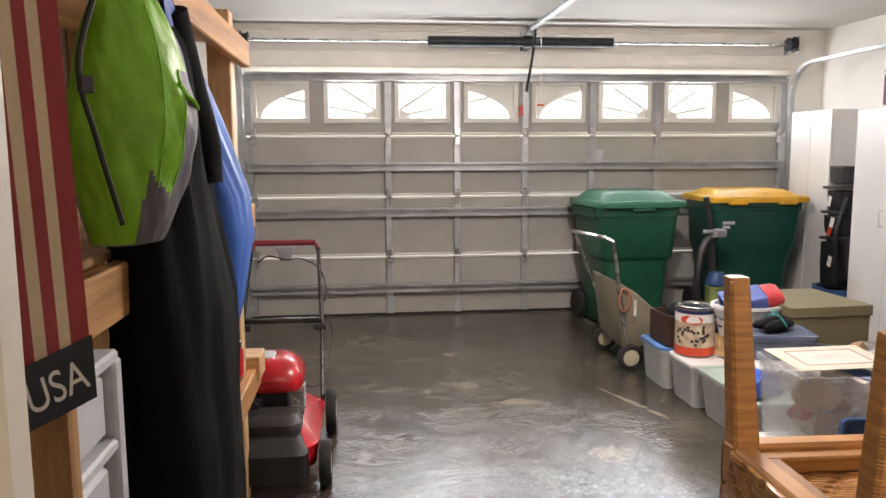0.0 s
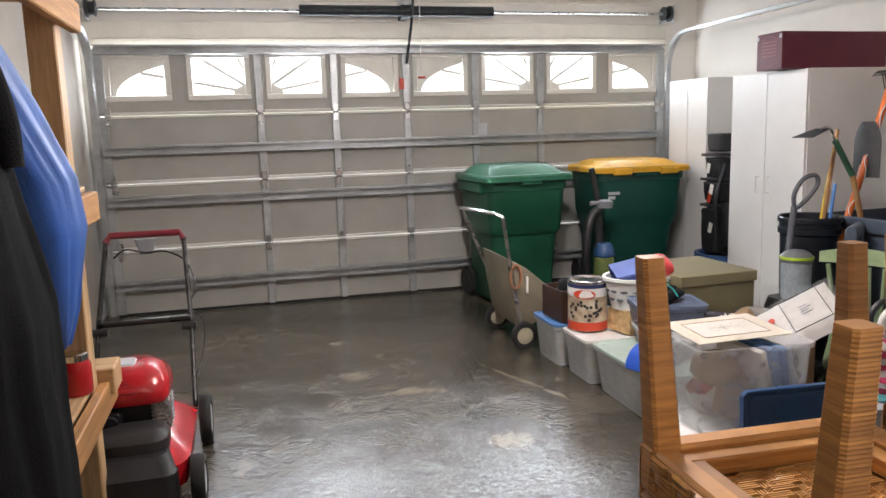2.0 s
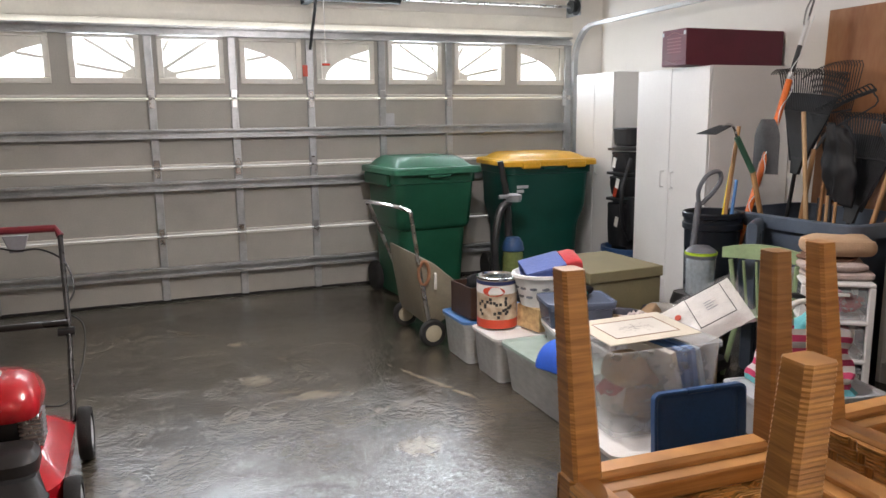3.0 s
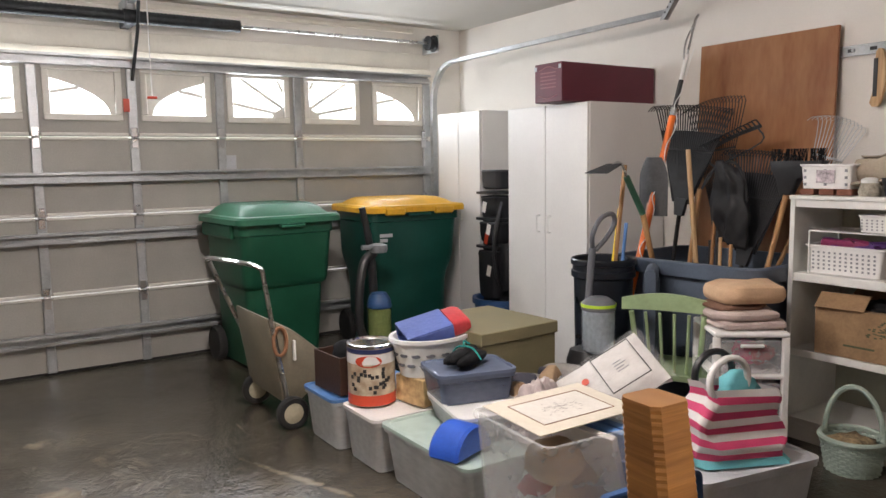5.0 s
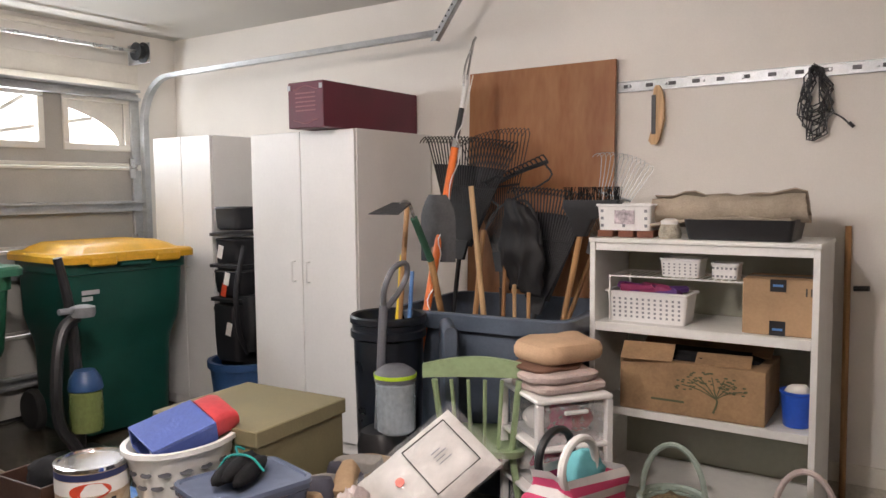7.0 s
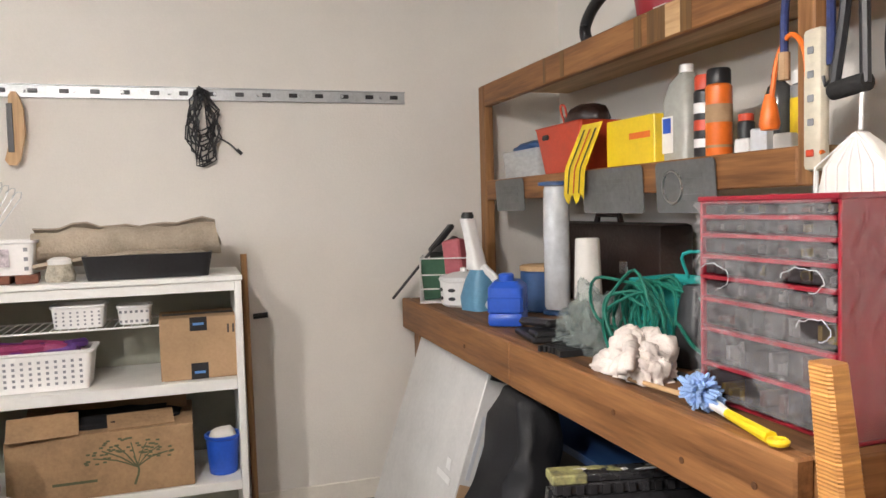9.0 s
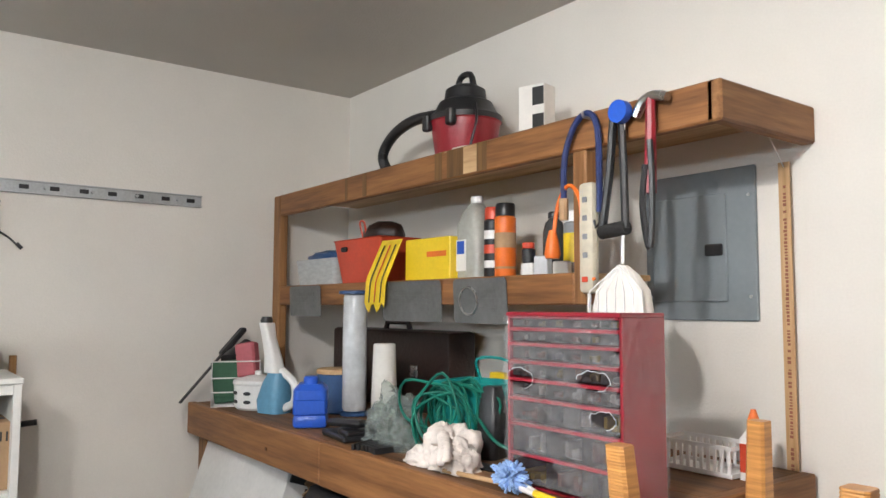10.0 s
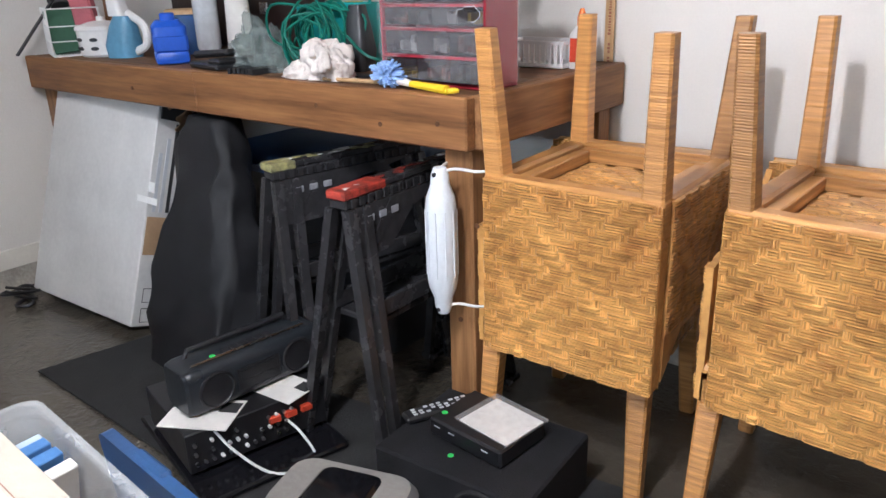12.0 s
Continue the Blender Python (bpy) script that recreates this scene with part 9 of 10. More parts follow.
for sx in (-1, 1):
    for y in (-0.28, 0.29):
        bm = nb(); tube(bm, [(sx * 0.13, y, 0.205), (sx * 0.13, y, 0)], 0.004, 6)
        part("leg", bm, WHITEP, wsf)
lattice_basket("storage_basket", "small white perforated basket on the wire rack", pose(3.06, 3.02, 1.041, 0, 0, -FACE), 0.17, 0.13, 0.068, 7, 4)
lattice_basket("storage_basket", "tiny white slotted basket on the wire rack", pose(3.06, 2.84, 1.041, 0, 0, -FACE), 0.11, 0.1, 0.055, 6, 2)
lattice_basket("storage_basket", "white basket with a label on the bookcase", pose(3.08, 3.27, 1.236, 0, 0, -FACE), 0.25, 0.17, 0.105, 3, 3)
bm = nb(); box(bm, -0.001, 0.001, -0.05, 0.04, 0, 0.06)
solid("basket_label", bm, material("pale_label", (0.6, 0.52, 0.55), 0.6, var=0.3, scale=30), "worn printed label on the white basket", "label", pose(2.99, 3.27, 1.265))
for k, y in enumerate((3.35, 3.26, 3.18)):
    bm = nb(); box(bm, -0.09, 0.09, -0.035, 0.035, 0, 0.03, 0.003)
    solid("brick", bm, material("brick_%d" % k, (0.2, 0.075, 0.045), 0.85, var=0.2, scale=20, bump=0.4), "thin red-brown brick lying on the bookcase", "brick", pose(3.07, y, 1.206, 0, 0, 4 * k), group="bricks on the bookcase")
sbr = thing("scrub_brush", "round scrubbing brush with pale bristles", "brush", pose(3.02, 3.07, 1.206))
bm = nb(); lathe(bm, [(0.045, 0), (0.05, 0.02), (0.038, 0.06)], 22)
part("bristles", bm, material("bristle", (0.55, 0.5, 0.4), 0.9, var=0.25, scale=30, fine=160, bump=0.6), sbr)
bm = nb(); lathe(bm, [(0.038, 0.06), (0.04, 0.075), (0.02, 0.085)], 20)
part("handle", bm, WHITEP, sbr)
bm = nb(); loft(bm, [rrect(0, 0, 0, 0.14, 0.2, 0.02), rrect(0, 0, 0.085, 0.155, 0.215, 0.02), rrect(0, 0, 0.085, 0.145, 0.205, 0.02), rrect(0, 0, 0.01, 0.13, 0.19, 0.02)])
solid("black_tray", bm, BLACKP, "deep black plastic tray on the bookcase", "tray", pose(3.1, 2.78, 1.206))
CANVAS = material("drop_cloth", (0.42, 0.35, 0.27), 0.9, var=0.14, scale=7, fine=130, bump=0.35)
rt = thing("drop_cloth", "rolled beige canvas drop cloth on the black tray", "drop cloth", pose(3.1, 2.86, 1.27, 0, 0, 0))
bm = nb()
def roll(u, v):
    a = 2.2 * 2 * math.pi * u
    r = 0.02 + 0.028 * u * 1.6
    return (r * math.cos(a), -0.32 + 0.62 * v + 0.01 * math.sin(a), 0.07 + r * 1.0 * math.sin(a) + 0.03 * noise.noise(Vector((v * 6, u * 5, 0))) - 0.015 * v)
sheet(bm, roll, 60, 14, 0.006)
part("roll", bm, CANVAS, rt)
bm = nb()
def flap(u, v):
    return (-0.09 + 0.2 * u, -0.28 + 0.6 * v + 0.02 * math.sin(6 * u), 0.012 + 0.02 * math.sin(3 * u + 4 * v) + 0.012 * noise.noise(Vector((u * 5, v * 6, 3))))
sheet(bm, flap, 16, 20, 0.012)
part("loose_fold", bm, CANVAS, rt)


def carton(label, m, w, d, h, mat, tape=True):
    """A taped cardboard carton, its front towards -y."""
    t = thing("cardboard_box", label, "cardboard box", m, "cardboard boxes")
    bm = nb(); box(bm, -w / 2, w / 2, -d / 2, d / 2, 0, h, 0.003)
    part("carton", bm, mat, t)
    if tape:
        for z0, z1 in ((h * 0.78, h), (0, h * 0.26)):
            bm = nb(); box(bm, -w * 0.12, w * 0.1, -d / 2 - 0.0012, -d / 2, z0, z1)
            part("black_tape", bm, BLACKP, t)
            bm = nb(); box(bm, -w * 0.08, w * 0.06, -d / 2 - 0.002, -d / 2 - 0.0013, z0 + h * 0.09, z0 + h * 0.13)
            part("tape_print", bm, SKYLID, t)
        for k in (0, 1):
            bm = nb(); box(bm, w * 0.36 + 0.018 * k, w * 0.36 + 0.006 + 0.018 * k, -d / 2 - 0.0012, -d / 2, h * 0.72, h * 0.86)
            part("arrow_print", bm, INK, t)
        bm = nb(); box(bm, -w / 2 + 0.01, w / 2 - 0.01, -0.025, 0.025, h, h + 0.001)
        part("top_tape", bm, BLACKP, t)
    return t


carton("taped brown parcel carton in the bookcase", pose(3.08, 2.625, 0.832, 0, 0, -90 + 2), 0.27, 0.22, 0.225, CARD)
bb2 = carton("big worn open carton printed with a tree", pose(3.12, 2.96, 0.457, 0, 0, -90 + 1), 0.6, 0.36, 0.225, CARD2, False)
for a, y0, rot in ((-0.19, -0.18, 38), (0.12, -0.18, 18)):
    bm = nb(); box(bm, a - 0.1, a + 0.12, 0, 0.1, 0, 0.004)
    part("flap", bm, CARD2, bb2, m=pose(0, y0, 0.226, rot, 0, 6))
bm = nb(); box(bm, -0.28, 0.28, 0, 0.1, 0, 0.004)
part("flap", bm, CARD2, bb2, m=pose(0, 0.08, 0.226, 25, 0, 0))
bm = nb(); lump(bm, 0.02, 0, 0.228, 0.24, 0.13, 0.03, 0.3, 3, 3)
part("dark_cloth", bm, BLACKF, bb2)
TREEINK = material("green_print", (0.09, 0.1, 0.05), 0.8)
bm = nb(); tube(bm, [(0.1, -0.1812, 0.03), (0.115, -0.1812, 0.08), (0.1, -0.1812, 0.13)], 0.006, 4, smooth=3, taper=0.003)
for k in range(7):
    a = radians(20 + 23 * k)
    tube(bm, [(0.11, -0.1812, 0.09), (0.1 + 0.06 * math.cos(a), -0.1812, 0.11 + 0.03 * math.sin(a)), (0.09 + 0.13 * math.cos(a), -0.1812, 0.11 + 0.07 * math.sin(a))], 0.0025, 4, smooth=2)
random.seed(44)
for k in range(70):
    a, r_ = random.uniform(0, math.pi), random.uniform(0.4, 1)
    x, z = 0.08 + 0.16 * r_ * math.cos(a), 0.115 + 0.085 * r_ * math.sin(a)
    box(bm, x - 0.006, x + 0.006, -0.182, -0.1805, z - 0.003, z + 0.003)
box(bm, -0.16, -0.02, -0.182, -0.1805, 0.055, 0.064)
part("tree_print", bm, TREEINK, bb2, "dark green printed tree", "stuff")
bt2 = thing("blue_pail", "small blue ribbed pail in the bookcase", "pail", pose(3.05, 2.555, 0.457))
bm = nb(); lathe(bm, [(0.05, 0), (0.052, 0.005), (0.062, 0.13), (0.067, 0.135), (0.067, 0.145), (0.058, 0.145), (0.048, 0.01), (0.01, 0.008)], 14)
part("body", bm, BLUEP, bt2)
bm = nb(); lump(bm, 0, 0, 0.14, 0.05, 0.05, 0.03, 0.3, 2, 3)
part("paper_filling", bm, PAPER, bt2)
# easter baskets on the floor
def wicker(label, x, y, r, h, mat, arch):
    t = thing("wicker_basket", label, "basket", pose(x, y, 0), "wicker baskets")
    rows_ = 12
    for k in range(rows_):
        z = h * (k + 0.5) / rows_
        rr = r * (0.8 + 0.2 * (k + 0.5) / rows_)
        bm = nb(); tube(bm, [((rr + 0.004 * (-1) ** (i + k)) * math.cos(2 * math.pi * i / 40), (rr + 0.004 * (-1) ** (i + k)) * math.sin(2 * math.pi * i / 40), z) for i in range(40)], h / rows_ * 0.52, 5, closed=True)
        part("strand", bm, mat, t)
    for i in range(20):
        a = 2 * math.pi * i / 20
        bm = nb(); tube(bm, [(r * 0.79 * math.cos(a), r * 0.79 * math.sin(a), 0.0), (r * 1.0 * math.cos(a), r * math.sin(a), h)], 0.004, 4)
        part("stake", bm, mat, t)
    bm = nb(); tube(bm, [(r * 1.03 * math.cos(a), r * 1.03 * math.sin(a), h + 0.004) for a in [2 * math.pi * i / 32 for i in range(32)]], 0.013, 7, closed=True)
    part("rim", bm, mat, t)
    bm = nb(); tube(bm, [(0, -r * math.cos(radians(a)), h + (arch - h) * math.sin(radians(a))) for a in range(0, 181, 12)], 0.012, 8)
    part("arch_handle", bm, mat, t)
    bm = nb(); lump(bm, 0, 0, h * 0.8, r * 0.8, r * 0.8, h * 0.25, 0.3, 3, 3)
    part("straw_filling", bm, material("straw_" + label[:4], (0.3, 0.22, 0.12), 0.9, var=0.35, scale=20, fine=80, bump=0.5), t)
    bm = nb(); lathe(bm, [(0.01, 0.004), (r * 0.8, 0.004), (r * 0.8, 0.012), (0.01, 0.012)], 24)
    part("base", bm, mat, t)
    return t


wicker("pale mint wicker basket with an arched handle", 2.78, 2.97, 0.13, 0.15, material("mint_wicker", (0.42, 0.52, 0.45), 0.65, var=0.15), 0.38)
wicker("pale pink wicker basket with an arched handle", 2.8, 2.48, 0.115, 0.14, material("pink_wicker", (0.6, 0.5, 0.47), 0.65, var=0.12), 0.36)
# hung on the wall rail
ps = thing("pruning_saw", "folding saw with a wooden curved handle on the rail", "saw", pose(3.455, 3.265, 1.635))
bm = nb(); loft(bm, [[(dx * 0.012, yy + dy * w, z) for dx, dy in ((-1, -1), (1, -1), (1, 1), (-1, 1))] for z, yy, w in ((0.0, 0.02, 0.012), (0.02, 0.02, 0.026), (0.12, -0.005, 0.024), (0.22, 0.0, 0.026), (0.27, 0.005, 0.018), (0.285, 0.005, 0.008))])
part("handle", bm, PINEZ, ps)
bm = nb(); box(bm, -0.014, -0.004, 0.01, 0.032, 0.05, 0.24, 0.002)
part("folded_blade", bm, BLACKP, ps)
cc = thing("coiled_cable", "coil of thin black cable hung on the rail", "cable", pose(3.46, 2.57, 1.95))
random.seed(13)
for k in range(13):
    w, h, q = random.uniform(0.03, 0.085), random.uniform(0.17, 0.33), random.uniform(0, 6)
    bm = nb(); tube(bm, [(random.uniform(-0.012, 0.012), w * math.sin(2 * math.pi * i / 20) * (0.45 + 0.6 * (0.5 - 0.5 * math.cos(2 * math.pi * i / 20))) + 0.014 * math.sin(5 * i / 3 + q), -h * (0.5 - 0.5 * math.cos(2 * math.pi * i / 20)) + 0.01 * math.sin(2 * i + q)) for i in range(20)], 0.0034, 5, closed=True)
    part("loop", bm, BLACKP, cc)
bm = nb(); tube(bm, [(0, -0.05, -0.2), (0, -0.1, -0.23), (-0.01, -0.13, -0.26)], 0.004, 5, smooth=3), cyl(bm, (-0.01, -0.13, -0.255), (-0.01, -0.15, -0.275), 0.008, n=8)
part("plug_end", bm, BLACKP, cc)
hw = thing("wall_hoe", "wooden-handled hoe leaning between the wall and bookcase", "hoe", None)
bm = nb(); tube(bm, [(3.46, 2.42, 0.02), (3.475, 2.43, 1.25)], 0.014, 8)
part("handle", bm, HANDLEW, hw)
bm = nb(); tube(bm, [(3.45, 2.4, 0.98), (3.44, 2.34, 0.985)], 0.012, 8)
part("bracket", bm, BLACKP, hw)

# ---- lumber shelving beside the doorway, hung with coats ----
AMBER = wood("amber_pine", (0.46, 0.25, 0.095), (0.27, 0.13, 0.045), 1)
AMBERZ = wood("amber_pine_upright", (0.42, 0.23, 0.09), (0.25, 0.12, 0.04), 2)
sh = thing("lumber_shelving", "rough lumber shelving beside the doorway", "shelving", pose(0, 0, 0))
for x, y in ((-1.34, 1.13), (-1.34, 3.3), (-1.85, 1.13), (-1.85, 3.3)):
    bm = nb(); box(bm, x - 0.045, x + 0.045, y - 0.045, y + 0.045, 0, 2.0, 0.005)
    part("post", bm, PINEZ if y > 3 else AMBERZ, sh)
for z in (0.5, 1.19, 1.86):
    bm = nb(); box(bm, -1.295, -1.257, 1.0, 3.5, z - 0.055, z + 0.05, 0.005)
    part("front_rail", bm, AMBER, sh)
    bm = nb(); box(bm, -1.88, -1.3, 1.0, 3.5, z + 0.05, z + 0.068, 0.002)
    part("shelf_board", bm, PINEY, sh)
bm = nb(); box(bm, -1.255, -1.17, 1.16, 1.2, 0, 1.135, 0.004)
part("stud", bm, AMBERZ, sh)
bm = nb(); box(bm, -1.9, -1.17, 1.12, 1.158, 1.135, 1.24, 0.004)
part("end_rail", bm, AMBER, sh)
bm = nb(); box(bm, -1.39, -1.24, 3.36, 3.52, 0.5, 0.6, 0.005)
part("rail_end", bm, PINEX, sh)
gd = thing("drawer_cart", "grey plastic drawer cart on the lumber shelving", "drawer unit", pose(-1.4, 1.48, 0.57, 0, 0, 0))
for z in (0.0, 0.17, 0.34, 0.5):
    bm = nb(); box(bm, -0.15, 0.15, -0.14, 0.14, z, z + 0.025, 0.006)
    part("shelf_frame", bm, LGREY, gd)
for sx in (-1, 1):
    for sy in (-1, 1):
        bm = nb(); box(bm, sx * 0.137 - 0.016, sx * 0.137 + 0.016, sy * 0.125 - 0.02, sy * 0.125 + 0.02, 0, 0.51, 0.006)
        part("post", bm, LGREY, gd)
for k in range(3):
    bm = nb(); box(bm, -0.12, 0.135, -0.1, 0.1, 0.03 + 0.17 * k, 0.15 + 0.17 * k, 0.01)
    part("drawer", bm, LGREY, gd)
# folded striped banner
NAVY = material("navy_band", (0.03, 0.035, 0.045), 0.7, var=0.15)
CRM = material("cream_stripe", (0.68, 0.55, 0.38), 0.75, var=0.08, scale=6, fine=120, bump=0.15)
REDS = material("dull_red_stripe", (0.36, 0.05, 0.055), 0.75, var=0.12, scale=6, fine=120, bump=0.15)
fl = thing("banner", "hanging red and cream striped banner with a dark lettered band", "banner", pose(-1.156, 1.1, 1.13, 0, -1, 24) @ Matrix.Diagonal((0.66, 0.66, 0.96, 1)))
EDGES = (-0.062, -0.045, -0.026, -0.006, 0.014, 0.032, 0.062)
for k in range(6):
    bm = nb()
    def st(u, v, k=k):
        x = EDGES[k] + (EDGES[k + 1] - EDGES[k]) * u
        return (x * (1 + 0.05 * v) - 0.012 * v, -0.003 * math.sin(60 * x) - 0.006 * math.sin(v * 5 + 20 * x), 0.075 + 0.75 * v + 0.28 * (x + 0.065) * (1 - v))
    sheet(bm, st, 4, 18, 0.004)
    part("stripe", bm, REDS if k % 2 else CRM, fl)
bm = nb()
def band(u, v):
    return (-0.066 + 0.132 * u, -0.012 - 0.003 * math.sin(3 * u), 0.078 * v + 0.035 * u)
sheet(bm, band, 10, 6, 0.006)
part("dark_band", bm, NAVY, fl)
part("lettering", lettering("USA", 0.055), PAPER, fl, "white letters USA", m=pose(0.004, -0.0195, 0.055, 90, -15, 0))
bm = nb()
def hem(u, v):
    return (-0.092 + 0.03 * u - 0.012 * v + 0.006 * math.sin(9 * v), 0.012 + 0.02 * u * (1 - u), 0.03 + 0.8 * v)
sheet(bm, hem, 5, 24, 0.004)
part("folded_hem", bm, CRM, fl)
bm = nb(); tube(bm, [(0.0, 0.0, 0.8), (-0.06, 0.08, 0.9)], 0.003, 5)
part("hanging_cord", bm, CRM, fl)


def garment(name, label, cat, m, rings_, mat, seed, fold=0.02):
    """A hanging garment skinned over outlines (height, half width, half depth, shift across, shift out)."""
    t = thing(name, label, cat, m)
    bm = nb()
    rr = []
    steps = 5
    for (a, b) in zip(rings_, rings_[1:]):
        for s in range(steps):
            q = s / steps
            rr.append([a[i] + (b[i] - a[i]) * q for i in range(5)])
    rr.append(rings_[-1])
    out_ = []
    for z, w, d, sx, sy in rr:
        pts = []
        for i in range(80):
            a = 2 * math.pi * i / 80
            f_ = 1 + fold / max(d, 0.03) * (0.22 * math.sin(7 * a + seed + z * 1.5 + 2 * noise.noise(Vector((z * 2, seed, 0)))) * max(0, 1.5 - z) + 0.9 * noise.noise(Vector((math.cos(a) * 2.5, math.sin(a) * 2.5, z * 2.2 + seed))) + 0.7 * (0.5 - abs(noise.noise(Vector((math.cos(a) * 5 + z * 1.5, math.sin(a) * 5, z * 2.6 + seed))))))
            pts.append((sx + w * math.copysign(abs(math.cos(a)) ** 0.8, math.cos(a)), sy + d * f_ * math.sin(a), z))
        out_.append(pts)
    loft(bm, out_)
    part("cloth", bm, mat, t)
    return t


# (height, half width along the wall, half depth, shift along, shift out); local x runs along the wall, y out of it
FACE_E = pose(0, 0, 0, 0, 0, 90)
COATF = material("black_coat_cloth", (0.006, 0.006, 0.007), 0.9, var=0.25, scale=8, fine=260, bump=0.3, spec=0.1)
ck = garment("long_coat", "long black coat hanging on the shelving", "coat", pose(-1.24, 2.0, 0, 0, 0, 90), [(0.36, 0.32, 0.10, 0.1, 0.0), (0.7, 0.33, 0.115, 0.06, 0.0), (1.1, 0.29, 0.115, 0.0, -0.01), (1.45, 0.22, 0.07, -0.04, 0.0), (1.68, 0.17, 0.05, -0.05, 0.0), (1.8, 0.08, 0.04, -0.05, 0.02)], COATF, 1.0, 0.03)
bm = nb(); tube(bm, [(-0.02, -0.01, 1.76), (0.05, -0.03, 1.6), (0.07, -0.055, 1.48), (0.07, -0.06, 1.38)], 0.055, 12, smooth=5, taper=0.05)
part("sleeve", bm, COATF, ck)
bm = nb(); tube(bm, [(0, 0, 1.77), (0, 0.04, 1.86), (0, 0.09, 1.87)], 0.004, 6, smooth=3)
part("hanger_hook", bm, STEEL, ck)
bj = garment("blue_jacket", "bright blue rain jacket hanging on the shelving", "jacket", pose(-1.23, 2.58, 0, 0, 0, 90), [(0.88, 0.04, 0.03, 0.06, 0.02), (0.98, 0.13, 0.06, 0.03, 0.015), (1.2, 0.22, 0.09, 0.0, 0.0), (1.33, 0.22, 0.09, -0.06, 0.0), (1.5, 0.2, 0.08, -0.25, 0.02), (1.66, 0.18, 0.07, -0.5, 0.03), (1.84, 0.08, 0.05, -0.72, 0.04)], material("blue_nylon", (0.022, 0.1, 0.4), 0.5, var=0.12, scale=5, fine=150, bump=0.1), 3.0, 0.015)
bm = nb(); tube(bm, [(-0.72, 0.03, 1.8), (-0.72, 0.06, 1.87)], 0.004, 6)
part("loop", bm, BLACKP, bj)
LIME = material("lime_nylon", (0.2, 0.5, 0.015), 0.42, var=0.15, scale=7, fine=160, bump=0.12)
GREYN = material("grey_nylon", (0.11, 0.105, 0.12), 0.55, var=0.15, scale=7, fine=160, bump=0.12)
bp = thing("drawstring_backpack", "lime green and grey drawstring backpack on the shelving", "backpack", pose(-1.225, 1.63, 1.29, 0, 0, 50))
def pack_point(i, z):
    t = z / 0.44
    w = 0.112 * math.sin(math.pi * (0.14 + 0.76 * t)) ** 0.75 + 0.008
    d = 0.06 * math.sin(math.pi * (0.15 + 0.72 * t)) + 0.015
    a = 2 * math.pi * i / 96
    c = Vector((math.cos(a), math.sin(a), t))
    pull = 0.5 - abs(noise.noise(Vector((c.x * 2 + t * 2.5, c.y * 2.5, t * 5 + c.x * 2))))
    f_ = 1 + 0.1 * noise.noise(Vector((c.x * 3, c.y * 3, z * 12))) + 0.16 * (pull - 0.3) + 0.05 * (0.5 - abs(noise.noise(Vector((c.x * 7 + t * 5, c.y * 7, t * 14)))))
    return (w * c.x * (1 + 0.5 * (f_ - 1)) + 0.03 * math.sin(t * 2.4), -d * c.y * f_, z)
def is_grey(i, z):
    """The base and one flank are grey, meeting in a point under the lime front."""
    a, t = 2 * math.pi * (i + 0.5) / 96, z / 0.44
    u = math.cos(a)
    if math.sin(a) < -0.2:
        return t < 0.2
    low = t < 0.29 - 0.2 * (u + 0.12) and u > -0.14 - 0.25 * (0.28 - t)
    return low or (u > 0.42 + 0.1 * t and t < 0.7) or (u > 0.8 and t < 0.86)
PACK_Z = [0.44 * i / 44 for i in range(45)]
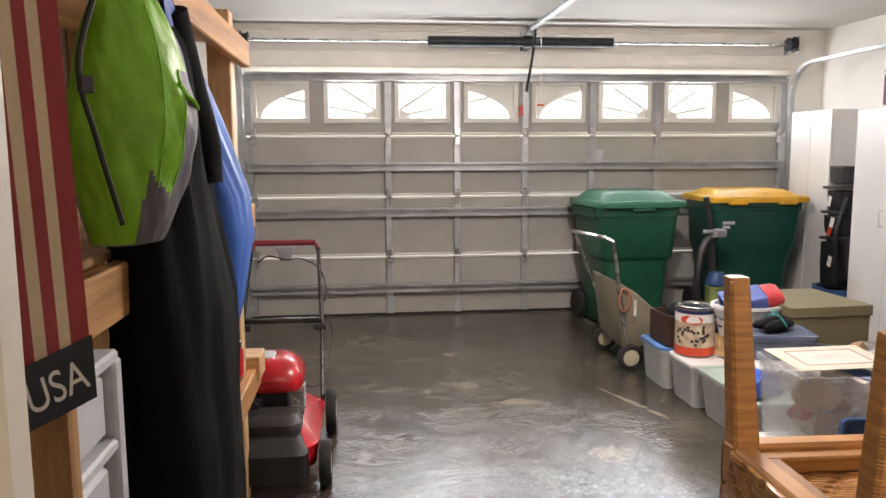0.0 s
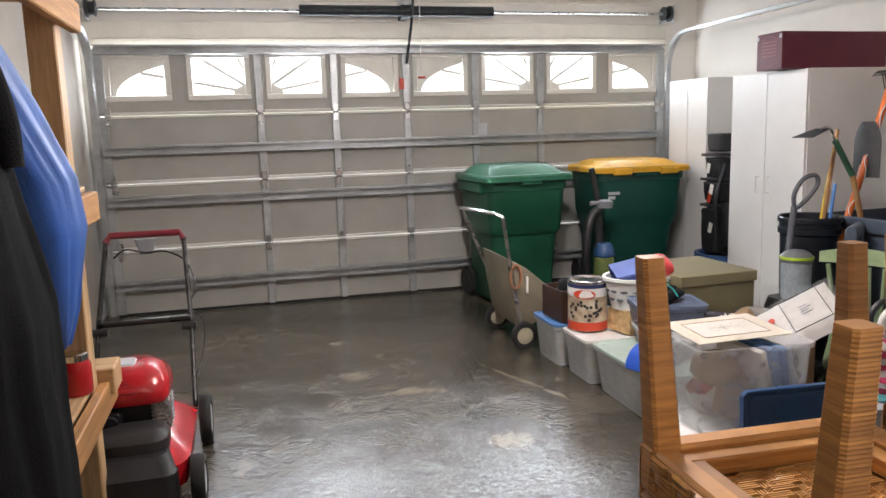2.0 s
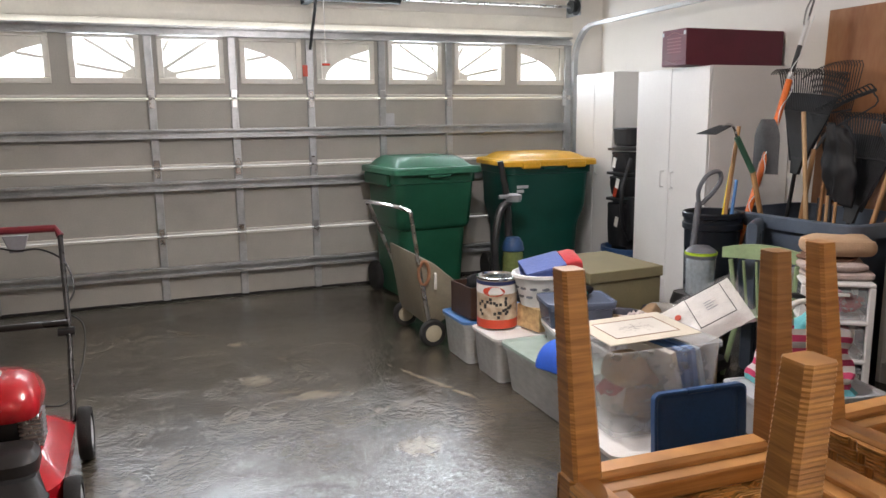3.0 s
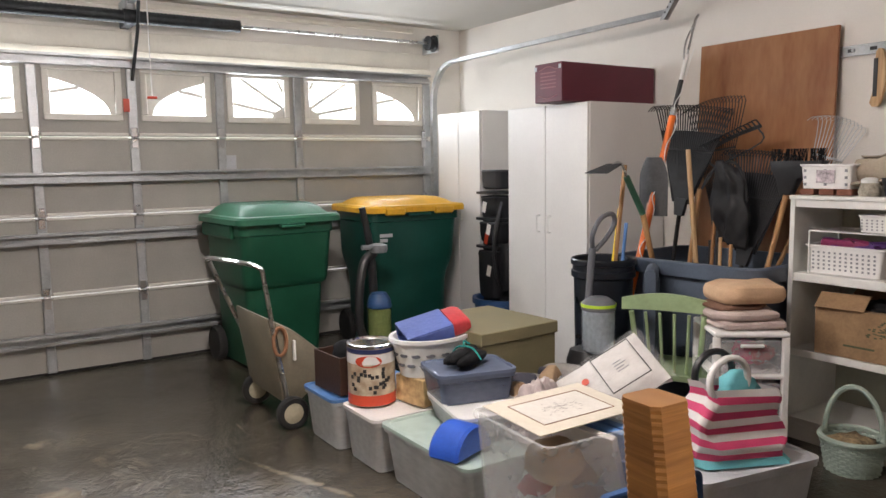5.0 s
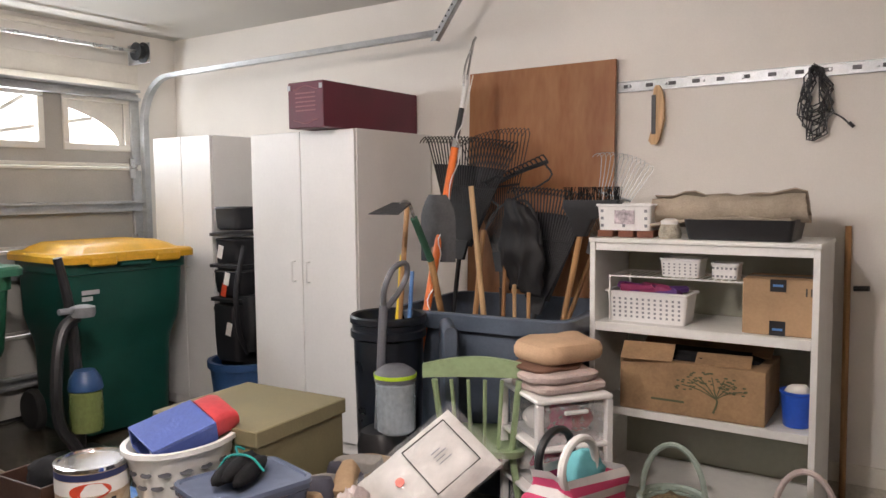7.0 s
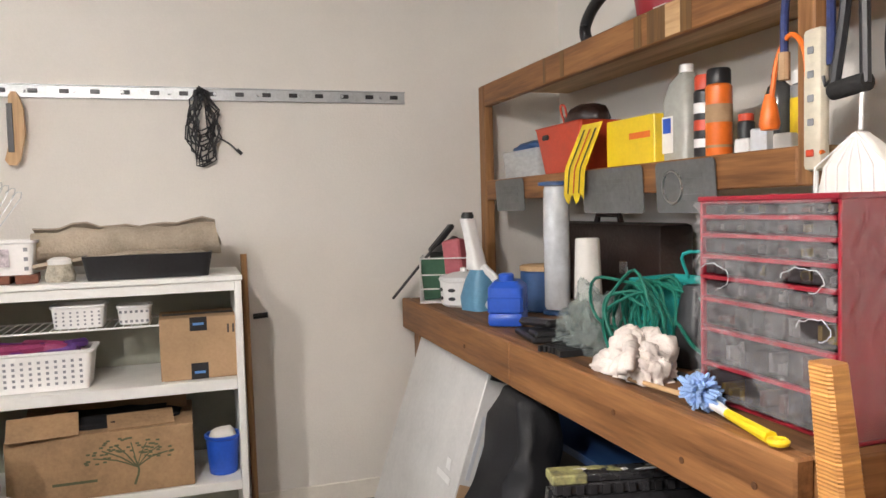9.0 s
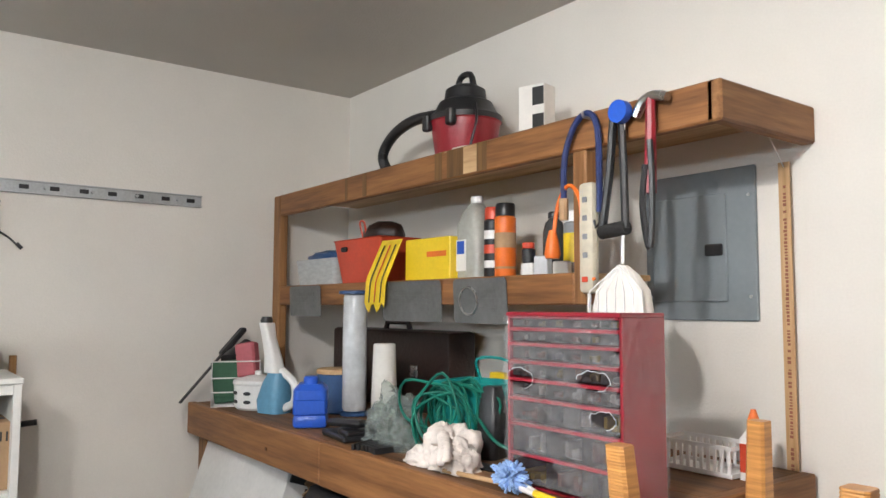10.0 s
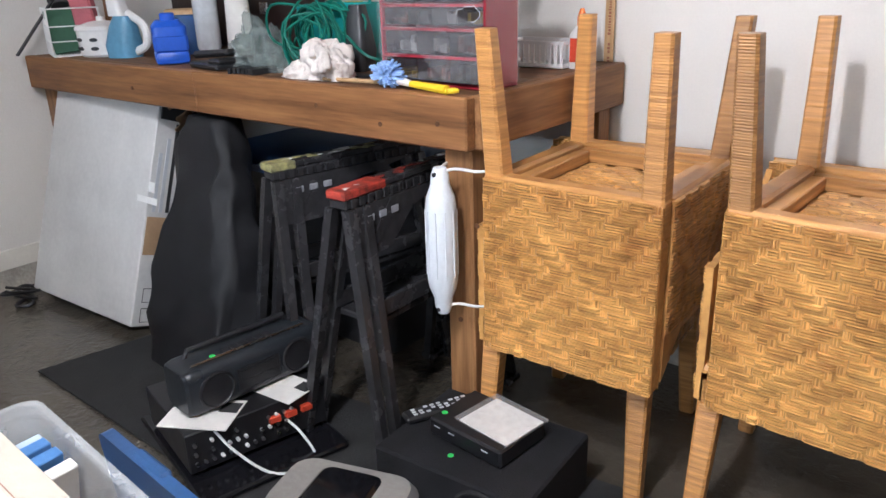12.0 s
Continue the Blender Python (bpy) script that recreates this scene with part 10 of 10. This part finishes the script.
for grey in (False, True):
    bm = nb()
    bm.faces.layers.int.new("soft")
    vs = {}
    for j in range(44):
        for i in range(96):
            if is_grey(i, (PACK_Z[j] + PACK_Z[j + 1]) / 2) is grey:
                q = [(i, j), ((i + 1) % 96, j), ((i + 1) % 96, j + 1), (i, j + 1)]
                for p in q:
                    if p not in vs:
                        vs[p] = bm.verts.new(pack_point(p[0], PACK_Z[p[1]]))
                bm.faces.new([vs[p] for p in q])
    part("grey_shell" if grey else "lime_shell", bm, GREYN if grey else LIME, bp)
def seam(pts, r, nm, mat):
    bm = nb(); tube(bm, [Vector(pack_point(i, z)) + Vector((0, -0.002, 0)) for i, z in pts], r, 6, smooth=4)
    part(nm, bm, mat, bp)
seam([(23, 0.1 + 0.04 * k) for k in range(9)], 0.0016, "seam", LIME)
seam([(17, 0.1 + 0.03 * k) for k in range(8)], 0.0016, "seam", LIME)
seam([(18 - 1.4 * k, 0.285 - 0.006 * k) for k in range(8)], 0.005, "side_tape", LIME)
for nm, ring_, mat in (("bottom", 0.0, GREYN), ("gathered_top", 0.44, LIME)):
    pts = [pack_point(i, ring_) for i in range(96)]
    bm = nb(); loft(bm, [pts, [(0.02 * (ring_ > 0) + x * 0.5, y * 0.45, z + (0.02 if ring_ else -0.006)) for x, y, z in pts]])
    part(nm, bm, mat, bp)
bm = nb(); tube(bm, [(-0.06, -0.05, 0.44), (-0.115, -0.07, 0.3), (-0.1, -0.085, 0.18), (-0.06, -0.08, 0.04)], 0.0048, 6, smooth=5)
part("strap", bm, BLACKP, bp)
bm = nb(); box(bm, -0.012, 0.012, -0.006, 0.006, -0.014, 0.014, 0.002)
part("buckle", bm, BLACKP, bp, m=pose(-0.112, -0.082, 0.27))
bm = nb(); tube(bm, [(0.0, 0, 0.45), (0.02, 0.02, 0.52), (0.0, 0.06, 0.57)], 0.005, 6, smooth=3)
part("drawcord", bm, BLACKP, bp)
rj = thing("red_jar", "red glass jar with a wire clip on the shelving", "jar", pose(-1.33, 3.2, 0.569))
bm = nb(); lathe(bm, [(0.045, 0), (0.05, 0.01), (0.05, 0.1), (0.04, 0.12)], 18)
part("jar", bm, REDM, rj)
bm = nb(); lathe(bm, [(0.042, 0.12), (0.042, 0.14), (0.035, 0.145)], 18)
part("lid", bm, CHROME, rj)
